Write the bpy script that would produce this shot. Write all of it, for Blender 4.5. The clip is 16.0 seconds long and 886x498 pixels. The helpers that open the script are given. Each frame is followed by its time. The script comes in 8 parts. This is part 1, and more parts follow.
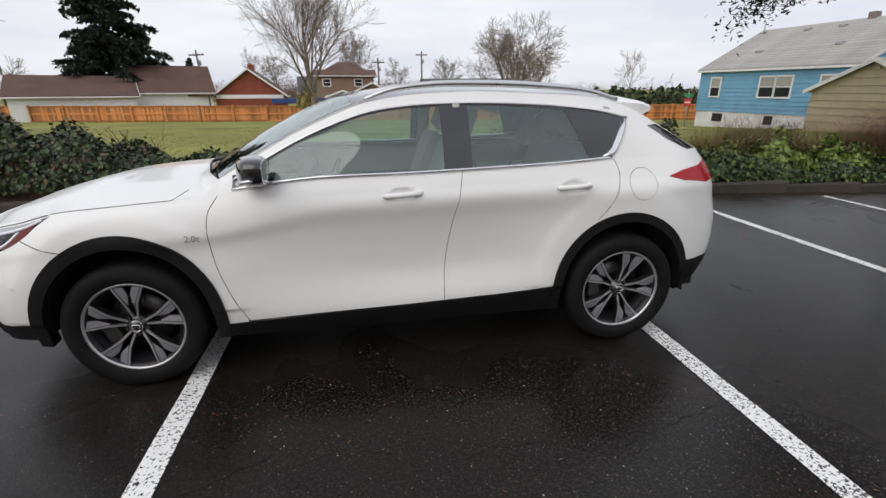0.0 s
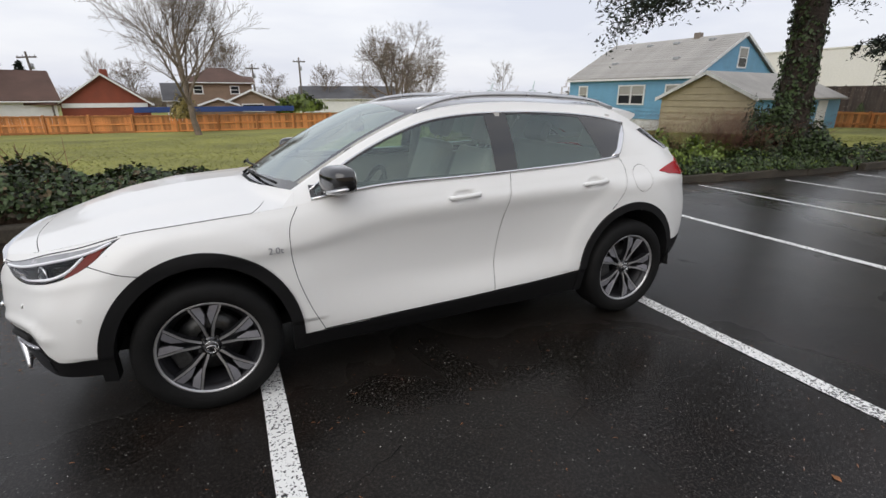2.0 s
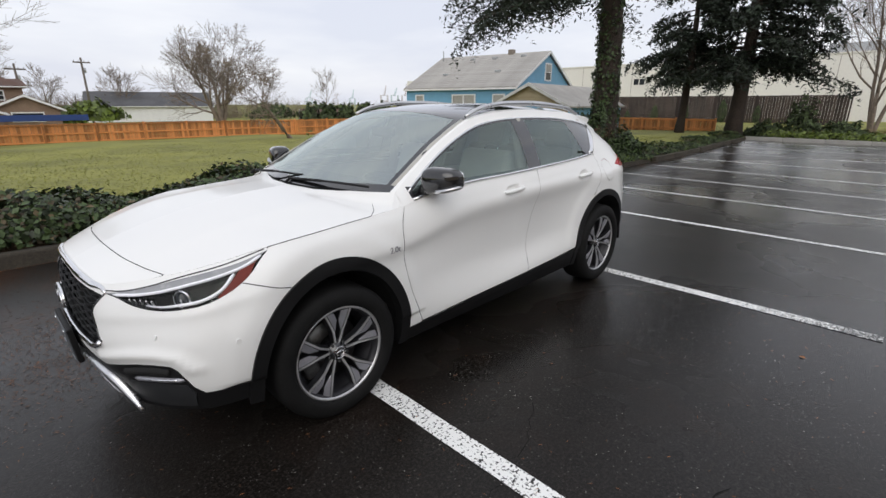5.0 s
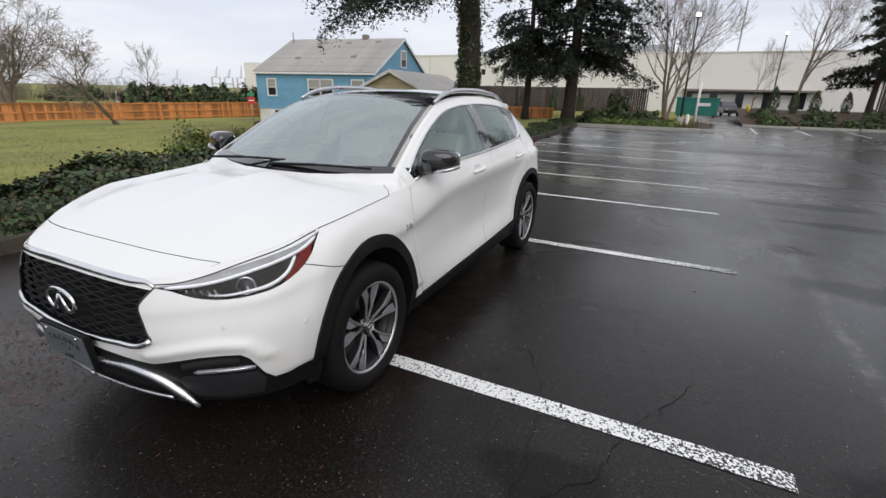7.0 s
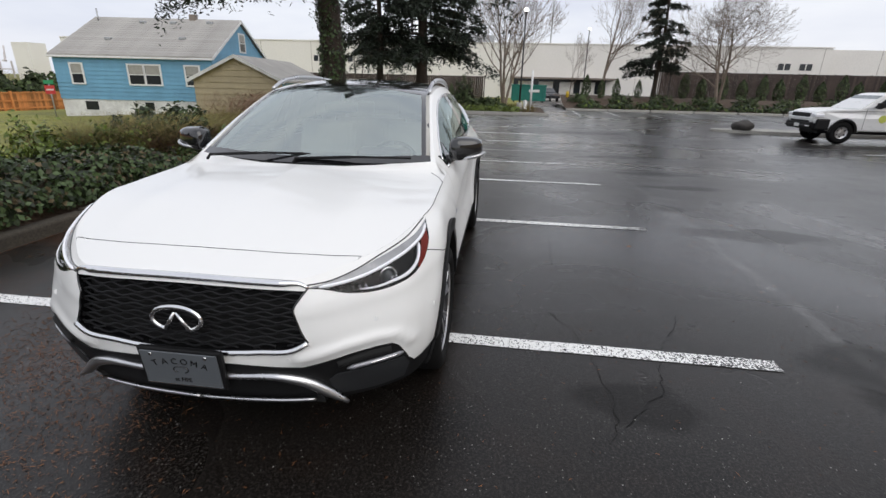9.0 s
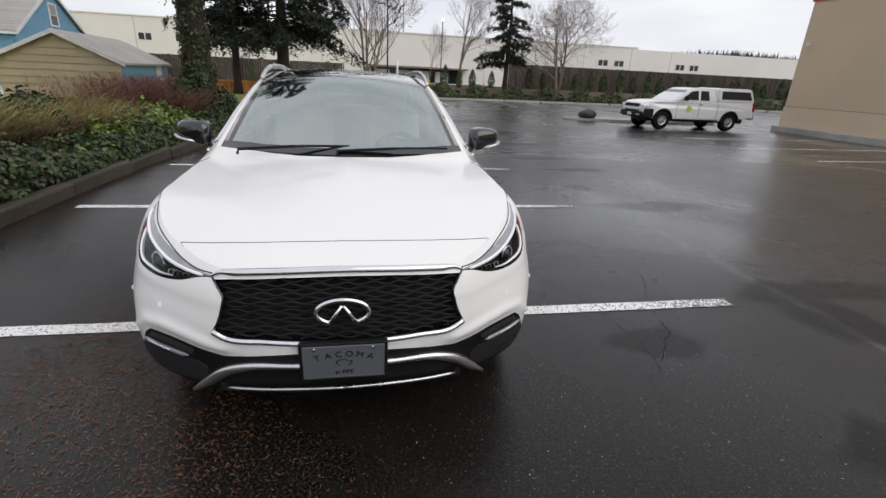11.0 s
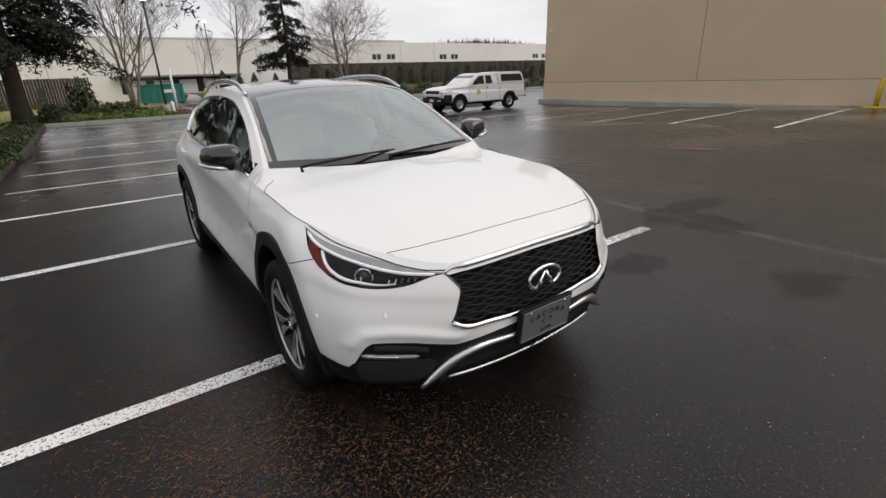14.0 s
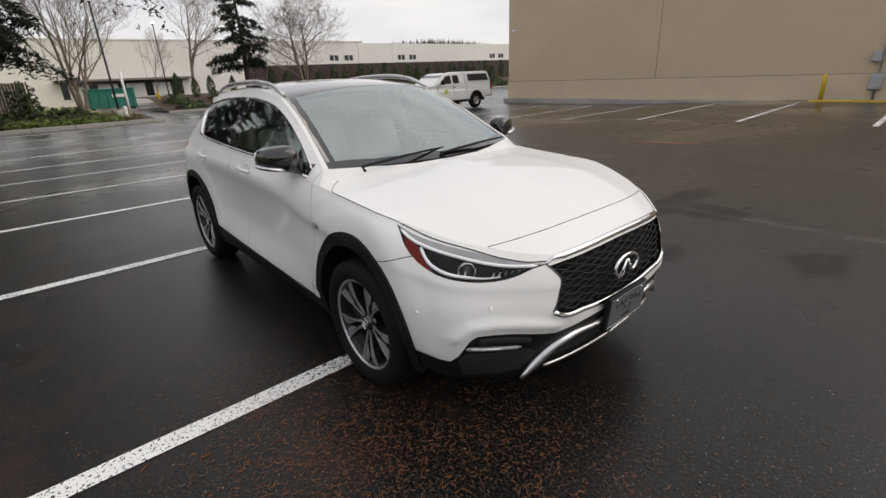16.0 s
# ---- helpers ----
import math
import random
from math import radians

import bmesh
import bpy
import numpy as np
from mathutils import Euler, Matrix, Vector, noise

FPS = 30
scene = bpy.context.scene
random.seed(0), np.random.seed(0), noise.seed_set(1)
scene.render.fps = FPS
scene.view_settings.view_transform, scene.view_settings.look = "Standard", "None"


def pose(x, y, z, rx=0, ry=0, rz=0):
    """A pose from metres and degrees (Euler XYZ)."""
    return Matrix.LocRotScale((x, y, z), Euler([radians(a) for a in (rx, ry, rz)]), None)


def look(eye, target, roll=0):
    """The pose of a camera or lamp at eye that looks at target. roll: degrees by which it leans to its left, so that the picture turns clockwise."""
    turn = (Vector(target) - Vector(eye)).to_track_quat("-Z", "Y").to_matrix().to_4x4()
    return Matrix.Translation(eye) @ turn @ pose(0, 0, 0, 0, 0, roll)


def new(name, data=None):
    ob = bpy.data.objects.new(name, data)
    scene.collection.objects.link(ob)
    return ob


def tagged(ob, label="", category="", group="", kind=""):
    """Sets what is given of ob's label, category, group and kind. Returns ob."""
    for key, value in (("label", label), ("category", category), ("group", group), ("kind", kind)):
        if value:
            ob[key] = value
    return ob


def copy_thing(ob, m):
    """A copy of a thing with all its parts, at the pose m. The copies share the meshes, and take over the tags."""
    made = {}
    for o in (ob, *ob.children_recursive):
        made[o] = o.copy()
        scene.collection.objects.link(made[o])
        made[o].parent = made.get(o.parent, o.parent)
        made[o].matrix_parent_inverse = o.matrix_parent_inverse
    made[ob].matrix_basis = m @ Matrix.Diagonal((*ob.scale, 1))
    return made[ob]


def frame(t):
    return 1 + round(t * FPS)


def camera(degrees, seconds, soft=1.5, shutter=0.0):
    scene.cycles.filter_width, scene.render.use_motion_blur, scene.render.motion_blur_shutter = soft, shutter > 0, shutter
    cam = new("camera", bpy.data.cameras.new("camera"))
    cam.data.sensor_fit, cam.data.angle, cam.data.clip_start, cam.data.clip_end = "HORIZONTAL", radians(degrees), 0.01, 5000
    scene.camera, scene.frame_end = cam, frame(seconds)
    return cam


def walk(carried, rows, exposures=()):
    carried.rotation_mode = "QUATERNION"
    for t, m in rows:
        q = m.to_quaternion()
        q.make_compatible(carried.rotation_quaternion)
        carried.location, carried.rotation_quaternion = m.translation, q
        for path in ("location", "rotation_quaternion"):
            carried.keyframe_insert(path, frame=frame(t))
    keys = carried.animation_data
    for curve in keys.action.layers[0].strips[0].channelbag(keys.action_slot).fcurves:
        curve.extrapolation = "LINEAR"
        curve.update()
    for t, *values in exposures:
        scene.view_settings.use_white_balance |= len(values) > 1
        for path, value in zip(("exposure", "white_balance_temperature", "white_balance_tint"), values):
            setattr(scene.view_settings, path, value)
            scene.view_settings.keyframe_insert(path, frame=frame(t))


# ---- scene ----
cam = camera(87.0, 16.0)

PATH = [
    (0, (-0.169, -3.268, 1.503), (0.163, -1.406, 0.853), -0.1),
    (0.5, (-0.386, -3.278, 1.489), (0.044, -1.429, 0.859), 2.0),
    (1, (-0.621, -3.205, 1.512), (-0.03, -1.398, 0.892), 0.9),
    (1.5, (-0.87, -3.168, 1.509), (-0.215, -1.383, 0.889), 2.0),
    (2, (-1.157, -3.208, 1.524), (-0.367, -1.479, 0.9), -0.1),
    (2.5, (-1.354, -3.185, 1.517), (-0.434, -1.522, 0.893), 3.0),
    (3, (-1.574, -3.085, 1.525), (-0.491, -1.513, 0.927), 3.0),
    (3.2, (-1.683, -3.041, 1.526), (-0.605, -1.479, 0.894), 2.8),
    (5.3, (-2.564, -2.599, 1.524), (-1.172, -1.292, 0.927), 0.4),
    (5.5, (-2.631, -2.541, 1.521), (-1.233, -1.257, 0.891), 1.3),
    (6, (-2.853, -2.475, 1.526), (-1.295, -1.395, 0.888), 0.2),
    (6.5, (-3.005, -2.403, 1.537), (-1.339, -1.486, 0.917), 0.6),
    (7, (-3.146, -2.165, 1.516), (-1.443, -1.333, 0.878), 1.4),
    (7.5, (-3.269, -1.928, 1.507), (-1.514, -1.245, 0.834), 3.4),
    (8, (-3.463, -1.693, 1.507), (-1.643, -1.206, 0.837), 3.6),
    (8.5, (-3.587, -1.47, 1.517), (-1.724, -1.123, 0.879), 3.9),
    (9, (-3.672, -1.154, 1.514), (-1.801, -0.928, 0.844), 1.4),
    (9.2, (-3.702, -1.034, 1.523), (-1.824, -0.85, 0.86), 2.6),
    (11.3, (-3.875, 0.133, 1.514), (-2.056, -0.352, 0.839), 2.6),
    (11.5, (-3.883, 0.269, 1.507), (-2.086, -0.313, 0.851), 2.7),
    (12, (-3.921, 0.539, 1.515), (-2.242, -0.303, 0.829), 3.1),
    (12.5, (-3.814, 0.785, 1.494), (-2.198, -0.196, 0.841), 2.0),
    (13, (-3.687, 1.002, 1.503), (-2.121, -0.026, 0.801), 2.0),
    (13.5, (-3.614, 1.22, 1.483), (-2.051, 0.187, 0.782), 2.4),
    (14, (-3.556, 1.465, 1.525), (-2.03, 0.378, 0.826), -2.0),
    (14.5, (-3.436, 1.586, 1.518), (-1.92, 0.478, 0.827), -2.0),
    (15, (-3.233, 1.681, 1.505), (-1.766, 0.52, 0.798), -2.2),
    (15.5, (-3.205, 1.84, 1.518), (-1.75, 0.666, 0.808), -0.7),
    (16, (-3.237, 1.931, 1.533), (-1.811, 0.719, 0.83), -2.6),
]
walk(cam, [(t, look(eye, aim, roll)) for t, eye, aim, roll in PATH],
     [(0, 0.12, 6540, 10), (9, 0.14, 6450, 10), (12.5, 0.08, 6750, 11), (16, 0.06, 6950, 11)])

# ---- light and sky: a bright overcast winter day ----
world = bpy.data.worlds.new("overcast_sky")
scene.world = world
world.use_nodes = True
wn, wl = world.node_tree.nodes, world.node_tree.links
bg = wn["Background"]
SUN_EL, SUN_AZ = 38.0, 226.0
sky = wn.new("ShaderNodeTexSky")
sky.sky_type, sky.sun_disc = "NISHITA", False
sky.sun_elevation, sky.sun_rotation = radians(SUN_EL), radians(SUN_AZ)
sky.air_density, sky.dust_density = 1.0, 3.0
coord = wn.new("ShaderNodeTexCoord")
stretch = wn.new("ShaderNodeMapping")
stretch.inputs["Scale"].default_value = (1.0, 1.0, 4.5)
wl.new(coord.outputs["Generated"], stretch.inputs["Vector"])
cloud = wn.new("ShaderNodeTexNoise")
cloud.inputs["Scale"].default_value, cloud.inputs["Detail"].default_value = 2.2, 6.0
wl.new(stretch.outputs["Vector"], cloud.inputs["Vector"])
ramp = wn.new("ShaderNodeValToRGB")
ramp.color_ramp.elements[0].position, ramp.color_ramp.elements[1].position = 0.36, 0.66
ramp.color_ramp.elements[0].color = (7.5, 7.75, 8.7, 1)
ramp.color_ramp.elements[1].color = (9.5, 9.6, 9.95, 1)
wl.new(cloud.outputs["Fac"], ramp.inputs["Fac"])
deck = wn.new("ShaderNodeMix")
deck.data_type = "RGBA"
deck.inputs["Factor"].default_value = 0.88
wl.new(sky.outputs["Color"], deck.inputs["A"])
wl.new(ramp.outputs["Color"], deck.inputs["B"])
wl.new(deck.outputs["Result"], bg.inputs["Color"])
bg.inputs["Strength"].default_value = 0.1
sun = new("sun", bpy.data.lights.new("sun", "SUN"))
sun.data.energy, sun.data.angle, sun.data.color = 1.15, radians(65), (1.0, 0.97, 0.93)
sun.matrix_world = look((0, 0, 30), Vector((0, 0, 30)) - 10 * Vector((math.sin(radians(SUN_AZ)) * math.cos(radians(SUN_EL)), math.cos(radians(SUN_AZ)) * math.cos(radians(SUN_EL)), math.sin(radians(SUN_EL)))))

# ---- materials ----
def mat(name, colour, rough=0.6, metal=0.0, dark=0.75, scale=6.0, fine=60.0, bump=0.15, island=0.0, coat=0.0, spec=0.5, reach=0.01, rvar=0.1):
    """A surface of one colour that varies at two scales, with fine relief."""
    m = bpy.data.materials.new(name)
    m.use_nodes = True
    n, l = m.node_tree.nodes, m.node_tree.links
    b = n["Principled BSDF"]
    tc = n.new("ShaderNodeTexCoord")
    big, small = n.new("ShaderNodeTexNoise"), n.new("ShaderNodeTexNoise")
    big.inputs["Scale"].default_value, big.inputs["Detail"].default_value = scale, 5
    small.inputs["Scale"].default_value, small.inputs["Detail"].default_value = fine, 4
    l.new(tc.outputs["Object"], big.inputs["Vector"])
    l.new(tc.outputs["Object"], small.inputs["Vector"])
    add = n.new("ShaderNodeMath")
    add.operation = "MULTIPLY_ADD"
    add.inputs[1].default_value, add.inputs[2].default_value = 0.45, 0.0
    l.new(small.outputs["Fac"], add.inputs[0])
    add2 = n.new("ShaderNodeMath")
    add2.operation = "MULTIPLY_ADD"
    add2.inputs[1].default_value = 0.55
    l.new(big.outputs["Fac"], add2.inputs[0])
    l.new(add.outputs[0], add2.inputs[2])
    fac = add2.outputs[0]
    if island:
        geo = n.new("ShaderNodeNewGeometry")
        info = n.new("ShaderNodeObjectInfo")
        both = n.new("ShaderNodeMath")
        both.operation = "ADD"
        l.new(geo.outputs["Random Per Island"], both.inputs[0])
        l.new(info.outputs["Random"], both.inputs[1])
        fr = n.new("ShaderNodeMath")
        fr.operation = "FRACT"
        l.new(both.outputs[0], fr.inputs[0])
        sh = n.new("ShaderNodeMath")
        sh.operation = "MULTIPLY_ADD"
        sh.inputs[1].default_value = island
        l.new(fr.outputs[0], sh.inputs[0])
        sub = n.new("ShaderNodeMath")
        sub.operation = "SUBTRACT"
        sub.inputs[1].default_value = island / 2
        l.new(fac, sub.inputs[0])
        l.new(sub.outputs[0], sh.inputs[2])
        fac = sh.outputs[0]
    r = n.new("ShaderNodeValToRGB")
    r.color_ramp.elements[0].position, r.color_ramp.elements[1].position = 0.32, 0.68
    r.color_ramp.elements[0].color = (*(c * dark for c in colour), 1)
    r.color_ramp.elements[1].color = (*(min(1, c * (2 - dark)) for c in colour), 1)
    l.new(fac, r.inputs["Fac"])
    l.new(r.outputs["Color"], b.inputs["Base Color"])
    rr = n.new("ShaderNodeMapRange")
    rr.inputs["To Min"].default_value, rr.inputs["To Max"].default_value = max(0.02, rough - rvar), min(1, rough + rvar)
    l.new(big.outputs["Fac"], rr.inputs["Value"])
    l.new(rr.outputs["Result"], b.inputs["Roughness"])
    b.inputs["Metallic"].default_value = metal
    b.inputs["Specular IOR Level"].default_value = spec
    b.inputs["Coat Weight"].default_value = coat
    b.inputs["Coat Roughness"].default_value = 0.03
    if bump:
        bp = n.new("ShaderNodeBump")
        bp.inputs["Strength"].default_value, bp.inputs["Distance"].default_value = bump, reach
        l.new(small.outputs["Fac"], bp.inputs["Height"])
        l.new(bp.outputs["Normal"], b.inputs["Normal"])
    return m


def glass(name, tint, rough=0.0, shine=0.0, ior=1.6, hue=(1, 1, 1)):
    m = bpy.data.materials.new(name)
    m.use_nodes = True
    n, l = m.node_tree.nodes, m.node_tree.links
    b = n["Principled BSDF"]
    out = n["Material Output"]
    tr, gl, mix, fr = n.new("ShaderNodeBsdfTransparent"), n.new("ShaderNodeBsdfGlossy"), n.new("ShaderNodeMixShader"), n.new("ShaderNodeFresnel")
    n.remove(b)
    tr.inputs["Color"].default_value = (*tint, 1)
    gl.inputs["Roughness"].default_value = max(rough, 0.015)
    gl.inputs["Color"].default_value = (*hue, 1)
    fr.inputs["IOR"].default_value = ior
    lift = n.new("ShaderNodeMapRange")
    lift.inputs["To Min"].default_value = shine
    l.new(fr.outputs["Fac"], lift.inputs["Value"])
    l.new(lift.outputs["Result"], mix.inputs["Fac"])
    l.new(tr.outputs["BSDF"], mix.inputs[1])
    l.new(gl.outputs["BSDF"], mix.inputs[2])
    l.new(mix.outputs["Shader"], out.inputs["Surface"])
    return m


def emitter(name, colour, power):
    m = bpy.data.materials.new(name)
    m.use_nodes = True
    b = m.node_tree.nodes["Principled BSDF"]
    b.inputs["Emission Color"].default_value, b.inputs["Emission Strength"].default_value = (*colour, 1), power
    b.inputs["Base Color"].default_value = (*colour, 1)
    return m


def wet_asphalt():
    """Dark, damp asphalt: aggregate specks, patches that hold water, cracks and stains."""
    m = bpy.data.materials.new("wet_asphalt")
    m.use_nodes = True
    n, l = m.node_tree.nodes, m.node_tree.links
    b = n["Principled BSDF"]
    tc = n.new("ShaderNodeTexCoord")

    def noise_of(scale, detail=5.0, dist=0.0):
        t = n.new("ShaderNodeTexNoise")
        t.inputs["Scale"].default_value, t.inputs["Detail"].default_value, t.inputs["Distortion"].default_value = scale, detail, dist
        l.new(tc.outputs["Object"], t.inputs["Vector"])
        return t.outputs["Fac"]

    def ranged(src, a, z, lo, hi):
        r = n.new("ShaderNodeMapRange")
        r.inputs["From Min"].default_value, r.inputs["From Max"].default_value = a, z
        r.inputs["To Min"].default_value, r.inputs["To Max"].default_value = lo, hi
        l.new(src, r.inputs["Value"])
        return r.outputs["Result"]

    def mixed(f, a, z):
        x = n.new("ShaderNodeMix")
        x.data_type = "RGBA"
        for sock, v in (("Factor", f), ("A", a), ("B", z)):
            if isinstance(v, tuple):
                x.inputs[sock].default_value = (*v, 1)
            elif isinstance(v, float):
                x.inputs[sock].default_value = v
            else:
                l.new(v, x.inputs[sock])
        return x.outputs["Result"]

    wide = noise_of(0.22, 4, 0.6)
    mid = noise_of(1.7, 5)
    grain = noise_of(75, 2)
    grit = noise_of(240, 2)
    cell = n.new("ShaderNodeTexVoronoi")
    cell.inputs["Scale"].default_value = 95
    l.new(tc.outputs["Object"], cell.inputs["Vector"])
    pick = n.new("ShaderNodeSeparateColor")
    l.new(cell.outputs["Color"], pick.inputs["Color"])
    chip = n.new("ShaderNodeMath")
    chip.operation = "MULTIPLY"
    l.new(ranged(pick.outputs["Red"], 0.92, 0.98, 0, 1), chip.inputs[0])
    l.new(ranged(cell.outputs["Distance"], 0.22, 0.38, 1, 0), chip.inputs[1])
    base = mixed(ranged(mid, 0.35, 0.7, 0, 1), (0.0046, 0.0038, 0.0032), (0.0094, 0.0079, 0.0067))
    base = mixed(ranged(grain, 0.46, 0.66, 0, 1), base, (0.024, 0.0205, 0.018))
    fine = n.new("ShaderNodeTexVoronoi")
    fine.inputs["Scale"].default_value = 190
    l.new(tc.outputs["Object"], fine.inputs["Vector"])
    pick2 = n.new("ShaderNodeSeparateColor")
    l.new(fine.outputs["Color"], pick2.inputs["Color"])
    chip2 = n.new("ShaderNodeMath")
    chip2.operation = "MULTIPLY"
    l.new(ranged(pick2.outputs["Green"], 0.78, 0.98, 0, 1), chip2.inputs[0])
    l.new(ranged(fine.outputs["Distance"], 0.25, 0.45, 1, 0), chip2.inputs[1])
    base = mixed(chip2.outputs[0], base, (0.05, 0.047, 0.044))
    base = mixed(chip.outputs[0], base, (0.13, 0.124, 0.115))
    # rust-brown drift of wet needles towards the planted side
    sep = n.new("ShaderNodeSeparateXYZ")
    l.new(tc.outputs["Object"], sep.inputs["Vector"])
    near = n.new("ShaderNodeMath")
    near.operation = "MULTIPLY"
    l.new(ranged(sep.outputs["Y"], 0.3, 3.2, 0.1, 1), near.inputs[0])
    l.new(ranged(noise_of(2.6, 6, 0.4), 0.50, 0.70, 0, 0.35), near.inputs[1])
    base = mixed(near.outputs[0], base, (0.085, 0.034, 0.016))
    # cracks: thin lines between large uneven cells
    warp = n.new("ShaderNodeVectorMath")
    warp.operation = "ADD"
    wob = n.new("ShaderNodeTexNoise")
    wob.inputs["Scale"].default_value, wob.inputs["Detail"].default_value = 1.6, 6
    l.new(tc.outputs["Object"], wob.inputs["Vector"])
    l.new(tc.outputs["Object"], warp.inputs[0])
    l.new(wob.outputs["Color"], warp.inputs[1])
    vor = n.new("ShaderNodeTexVoronoi")
    vor.feature = "DISTANCE_TO_EDGE"
    vor.inputs["Scale"].default_value = 0.3
    l.new(warp.outputs[0], vor.inputs["Vector"])
    crack = n.new("ShaderNodeMath")
    crack.operation = "MULTIPLY"
    l.new(ranged(vor.outputs["Distance"], 0.0, 0.004, 1, 0), crack.inputs[0])
    l.new(ranged(mid, 0.5, 0.58, 0, 1), crack.inputs[1])
    # joints between the paved lanes, and dark damp tongues that start at them
    wave = noise_of(0.9, 3)
    bent = n.new("ShaderNodeMath")
    bent.operation = "MULTIPLY_ADD"
    bent.inputs[1].default_value = 0.22
    l.new(wave, bent.inputs[0])
    l.new(sep.outputs["Y"], bent.inputs[2])

    def band(at, half, power):
        d = n.new("ShaderNodeMath")
        d.operation = "SUBTRACT"
        d.inputs[1].default_value = at + 0.11
        l.new(bent.outputs[0], d.inputs[0])
        a = n.new("ShaderNodeMath")
        a.operation = "ABSOLUTE"
        l.new(d.outputs[0], a.inputs[0])
        return ranged(a.outputs[0], half * 0.35, half, power, 0)

    def times(p, q):
        x = n.new("ShaderNodeMath")
        x.operation = "MULTIPLY"
        for i, v in enumerate((p, q)):
            if isinstance(v, float):
                x.inputs[i].default_value = v
            else:
                l.new(v, x.inputs[i])
        return x.outputs[0]

    fray = ranged(noise_of(6, 5), 0.38, 0.6, 0.15, 1)
    joint = times(band(-3.4, 0.075, 1.0), fray)
    base = mixed(times(joint, 0.75), base, (0.085, 0.083, 0.08))
    tar = times(band(-7.0, 0.07, 1.0), ranged(noise_of(0.5, 4), 0.5, 0.56, 0, 1))
    base = mixed(tar, base, (0.006, 0.006, 0.006))
    drag = n.new("ShaderNodeVectorMath")
    drag.operation = "MULTIPLY_ADD"
    drag.inputs[1].default_value = (0.5, 0.5, 0.0)
    wob2 = n.new("ShaderNodeTexNoise")
    wob2.inputs["Scale"].default_value, wob2.inputs["Detail"].default_value = 2.2, 5
    l.new(tc.outputs["Object"], wob2.inputs["Vector"])
    l.new(wob2.outputs["Color"], drag.inputs[0])
    l.new(tc.outputs["Object"], drag.inputs[2])
    damp = None
    for cx, cy, rx, ry in ((1.65, -4.05, 0.26, 0.85), (2.75, -3.4, 0.22, 0.2), (4.45, -4.1, 0.2, 0.7), (6.1, -4.2, 0.3, 0.9), (9.2, -4.3, 0.35, 1.2), (12.6, -4.6, 0.5, 1.4), (-1.0, -3.75, 0.22, 0.8), (-1.45, -3.45, 0.35, 0.3), (-2.6, -2.5, 0.2, 0.4), (-1.6, -1.9, 0.16, 0.3), (16.5, -4.6, 0.6, 1.6)):
        shift, squash, size = n.new("ShaderNodeVectorMath"), n.new("ShaderNodeVectorMath"), n.new("ShaderNodeVectorMath")
        shift.operation, squash.operation, size.operation = "SUBTRACT", "MULTIPLY", "LENGTH"
        shift.inputs[1].default_value = (cx + 0.25, cy + 0.25, 0)
        squash.inputs[1].default_value = (1 / rx, 1 / ry, 0)
        l.new(drag.outputs[0], shift.inputs[0])
        l.new(shift.outputs[0], squash.inputs[0])
        l.new(squash.outputs[0], size.inputs[0])
        if damp is None:
            damp = size.outputs["Value"]
        else:
            least = n.new("ShaderNodeMath")
            least.operation = "MINIMUM"
            l.new(damp, least.inputs[0])
            l.new(size.outputs["Value"], least.inputs[1])
            damp = least.outputs[0]
    damp = ranged(damp, 0.75, 1.15, 1, 0)
    base = mixed(times(damp, 0.6), base, (0.007, 0.0065, 0.006))
    l.new(base, b.inputs["Base Color"])
    film = n.new("ShaderNodeMath")
    film.operation = "MULTIPLY_ADD"
    film.inputs[1].default_value = -0.40
    l.new(damp, film.inputs[0])
    l.new(ranged(wide, 0.35, 0.65, 0.9, 1.0), film.inputs[2])
    l.new(film.outputs[0], b.inputs["Coat Weight"])
    b.inputs["Coat IOR"].default_value = 1.29
    l.new(ranged(wide, 0.35, 0.62, 0.35, 0.25), b.inputs["Coat Roughness"])
    wet = ranged(wide, 0.5, 0.62, 0, 1)
    rough = n.new("ShaderNodeMath")
    rough.operation = "MULTIPLY_ADD"
    rough.inputs[1].default_value = -0.20
    l.new(wet, rough.inputs[0])
    l.new(ranged(mid, 0.3, 0.75, 0.27, 0.40), rough.inputs[2])
    l.new(rough.outputs[0], b.inputs["Roughness"])
    b.inputs["Specular IOR Level"].default_value = 0.05
    relief = n.new("ShaderNodeMath")
    relief.operation = "MULTIPLY_ADD"
    relief.inputs[1].default_value = -1.5
    l.new(crack.outputs[0], relief.inputs[0])
    sm = n.new("ShaderNodeMath")
    sm.operation = "ADD"
    l.new(grain, sm.inputs[0])
    l.new(grit, sm.inputs[1])
    l.new(sm.outputs[0], relief.inputs[2])
    bp = n.new("ShaderNodeBump")
    bp.inputs["Distance"].default_value = 0.004
    l.new(ranged(wet, 0, 1, 0.55, 0.22), bp.inputs["Strength"])
    l.new(relief.outputs[0], bp.inputs["Height"])
    l.new(bp.outputs["Normal"], b.inputs["Normal"])
    skin_relief = n.new("ShaderNodeBump")
    skin_relief.inputs["Distance"].default_value = 0.004
    lump = noise_of(42, 3)
    both_scales = n.new("ShaderNodeMath")
    both_scales.operation = "MULTIPLY_ADD"
    both_scales.inputs[1].default_value = 1.6
    l.new(lump, both_scales.inputs[0])
    l.new(relief.outputs[0], both_scales.inputs[2])
    l.new(ranged(wet, 0, 1, 0.13, 0.07), skin_relief.inputs["Strength"])
    l.new(both_scales.outputs[0], skin_relief.inputs["Height"])
    l.new(skin_relief.outputs["Normal"], b.inputs["Coat Normal"])
    return m


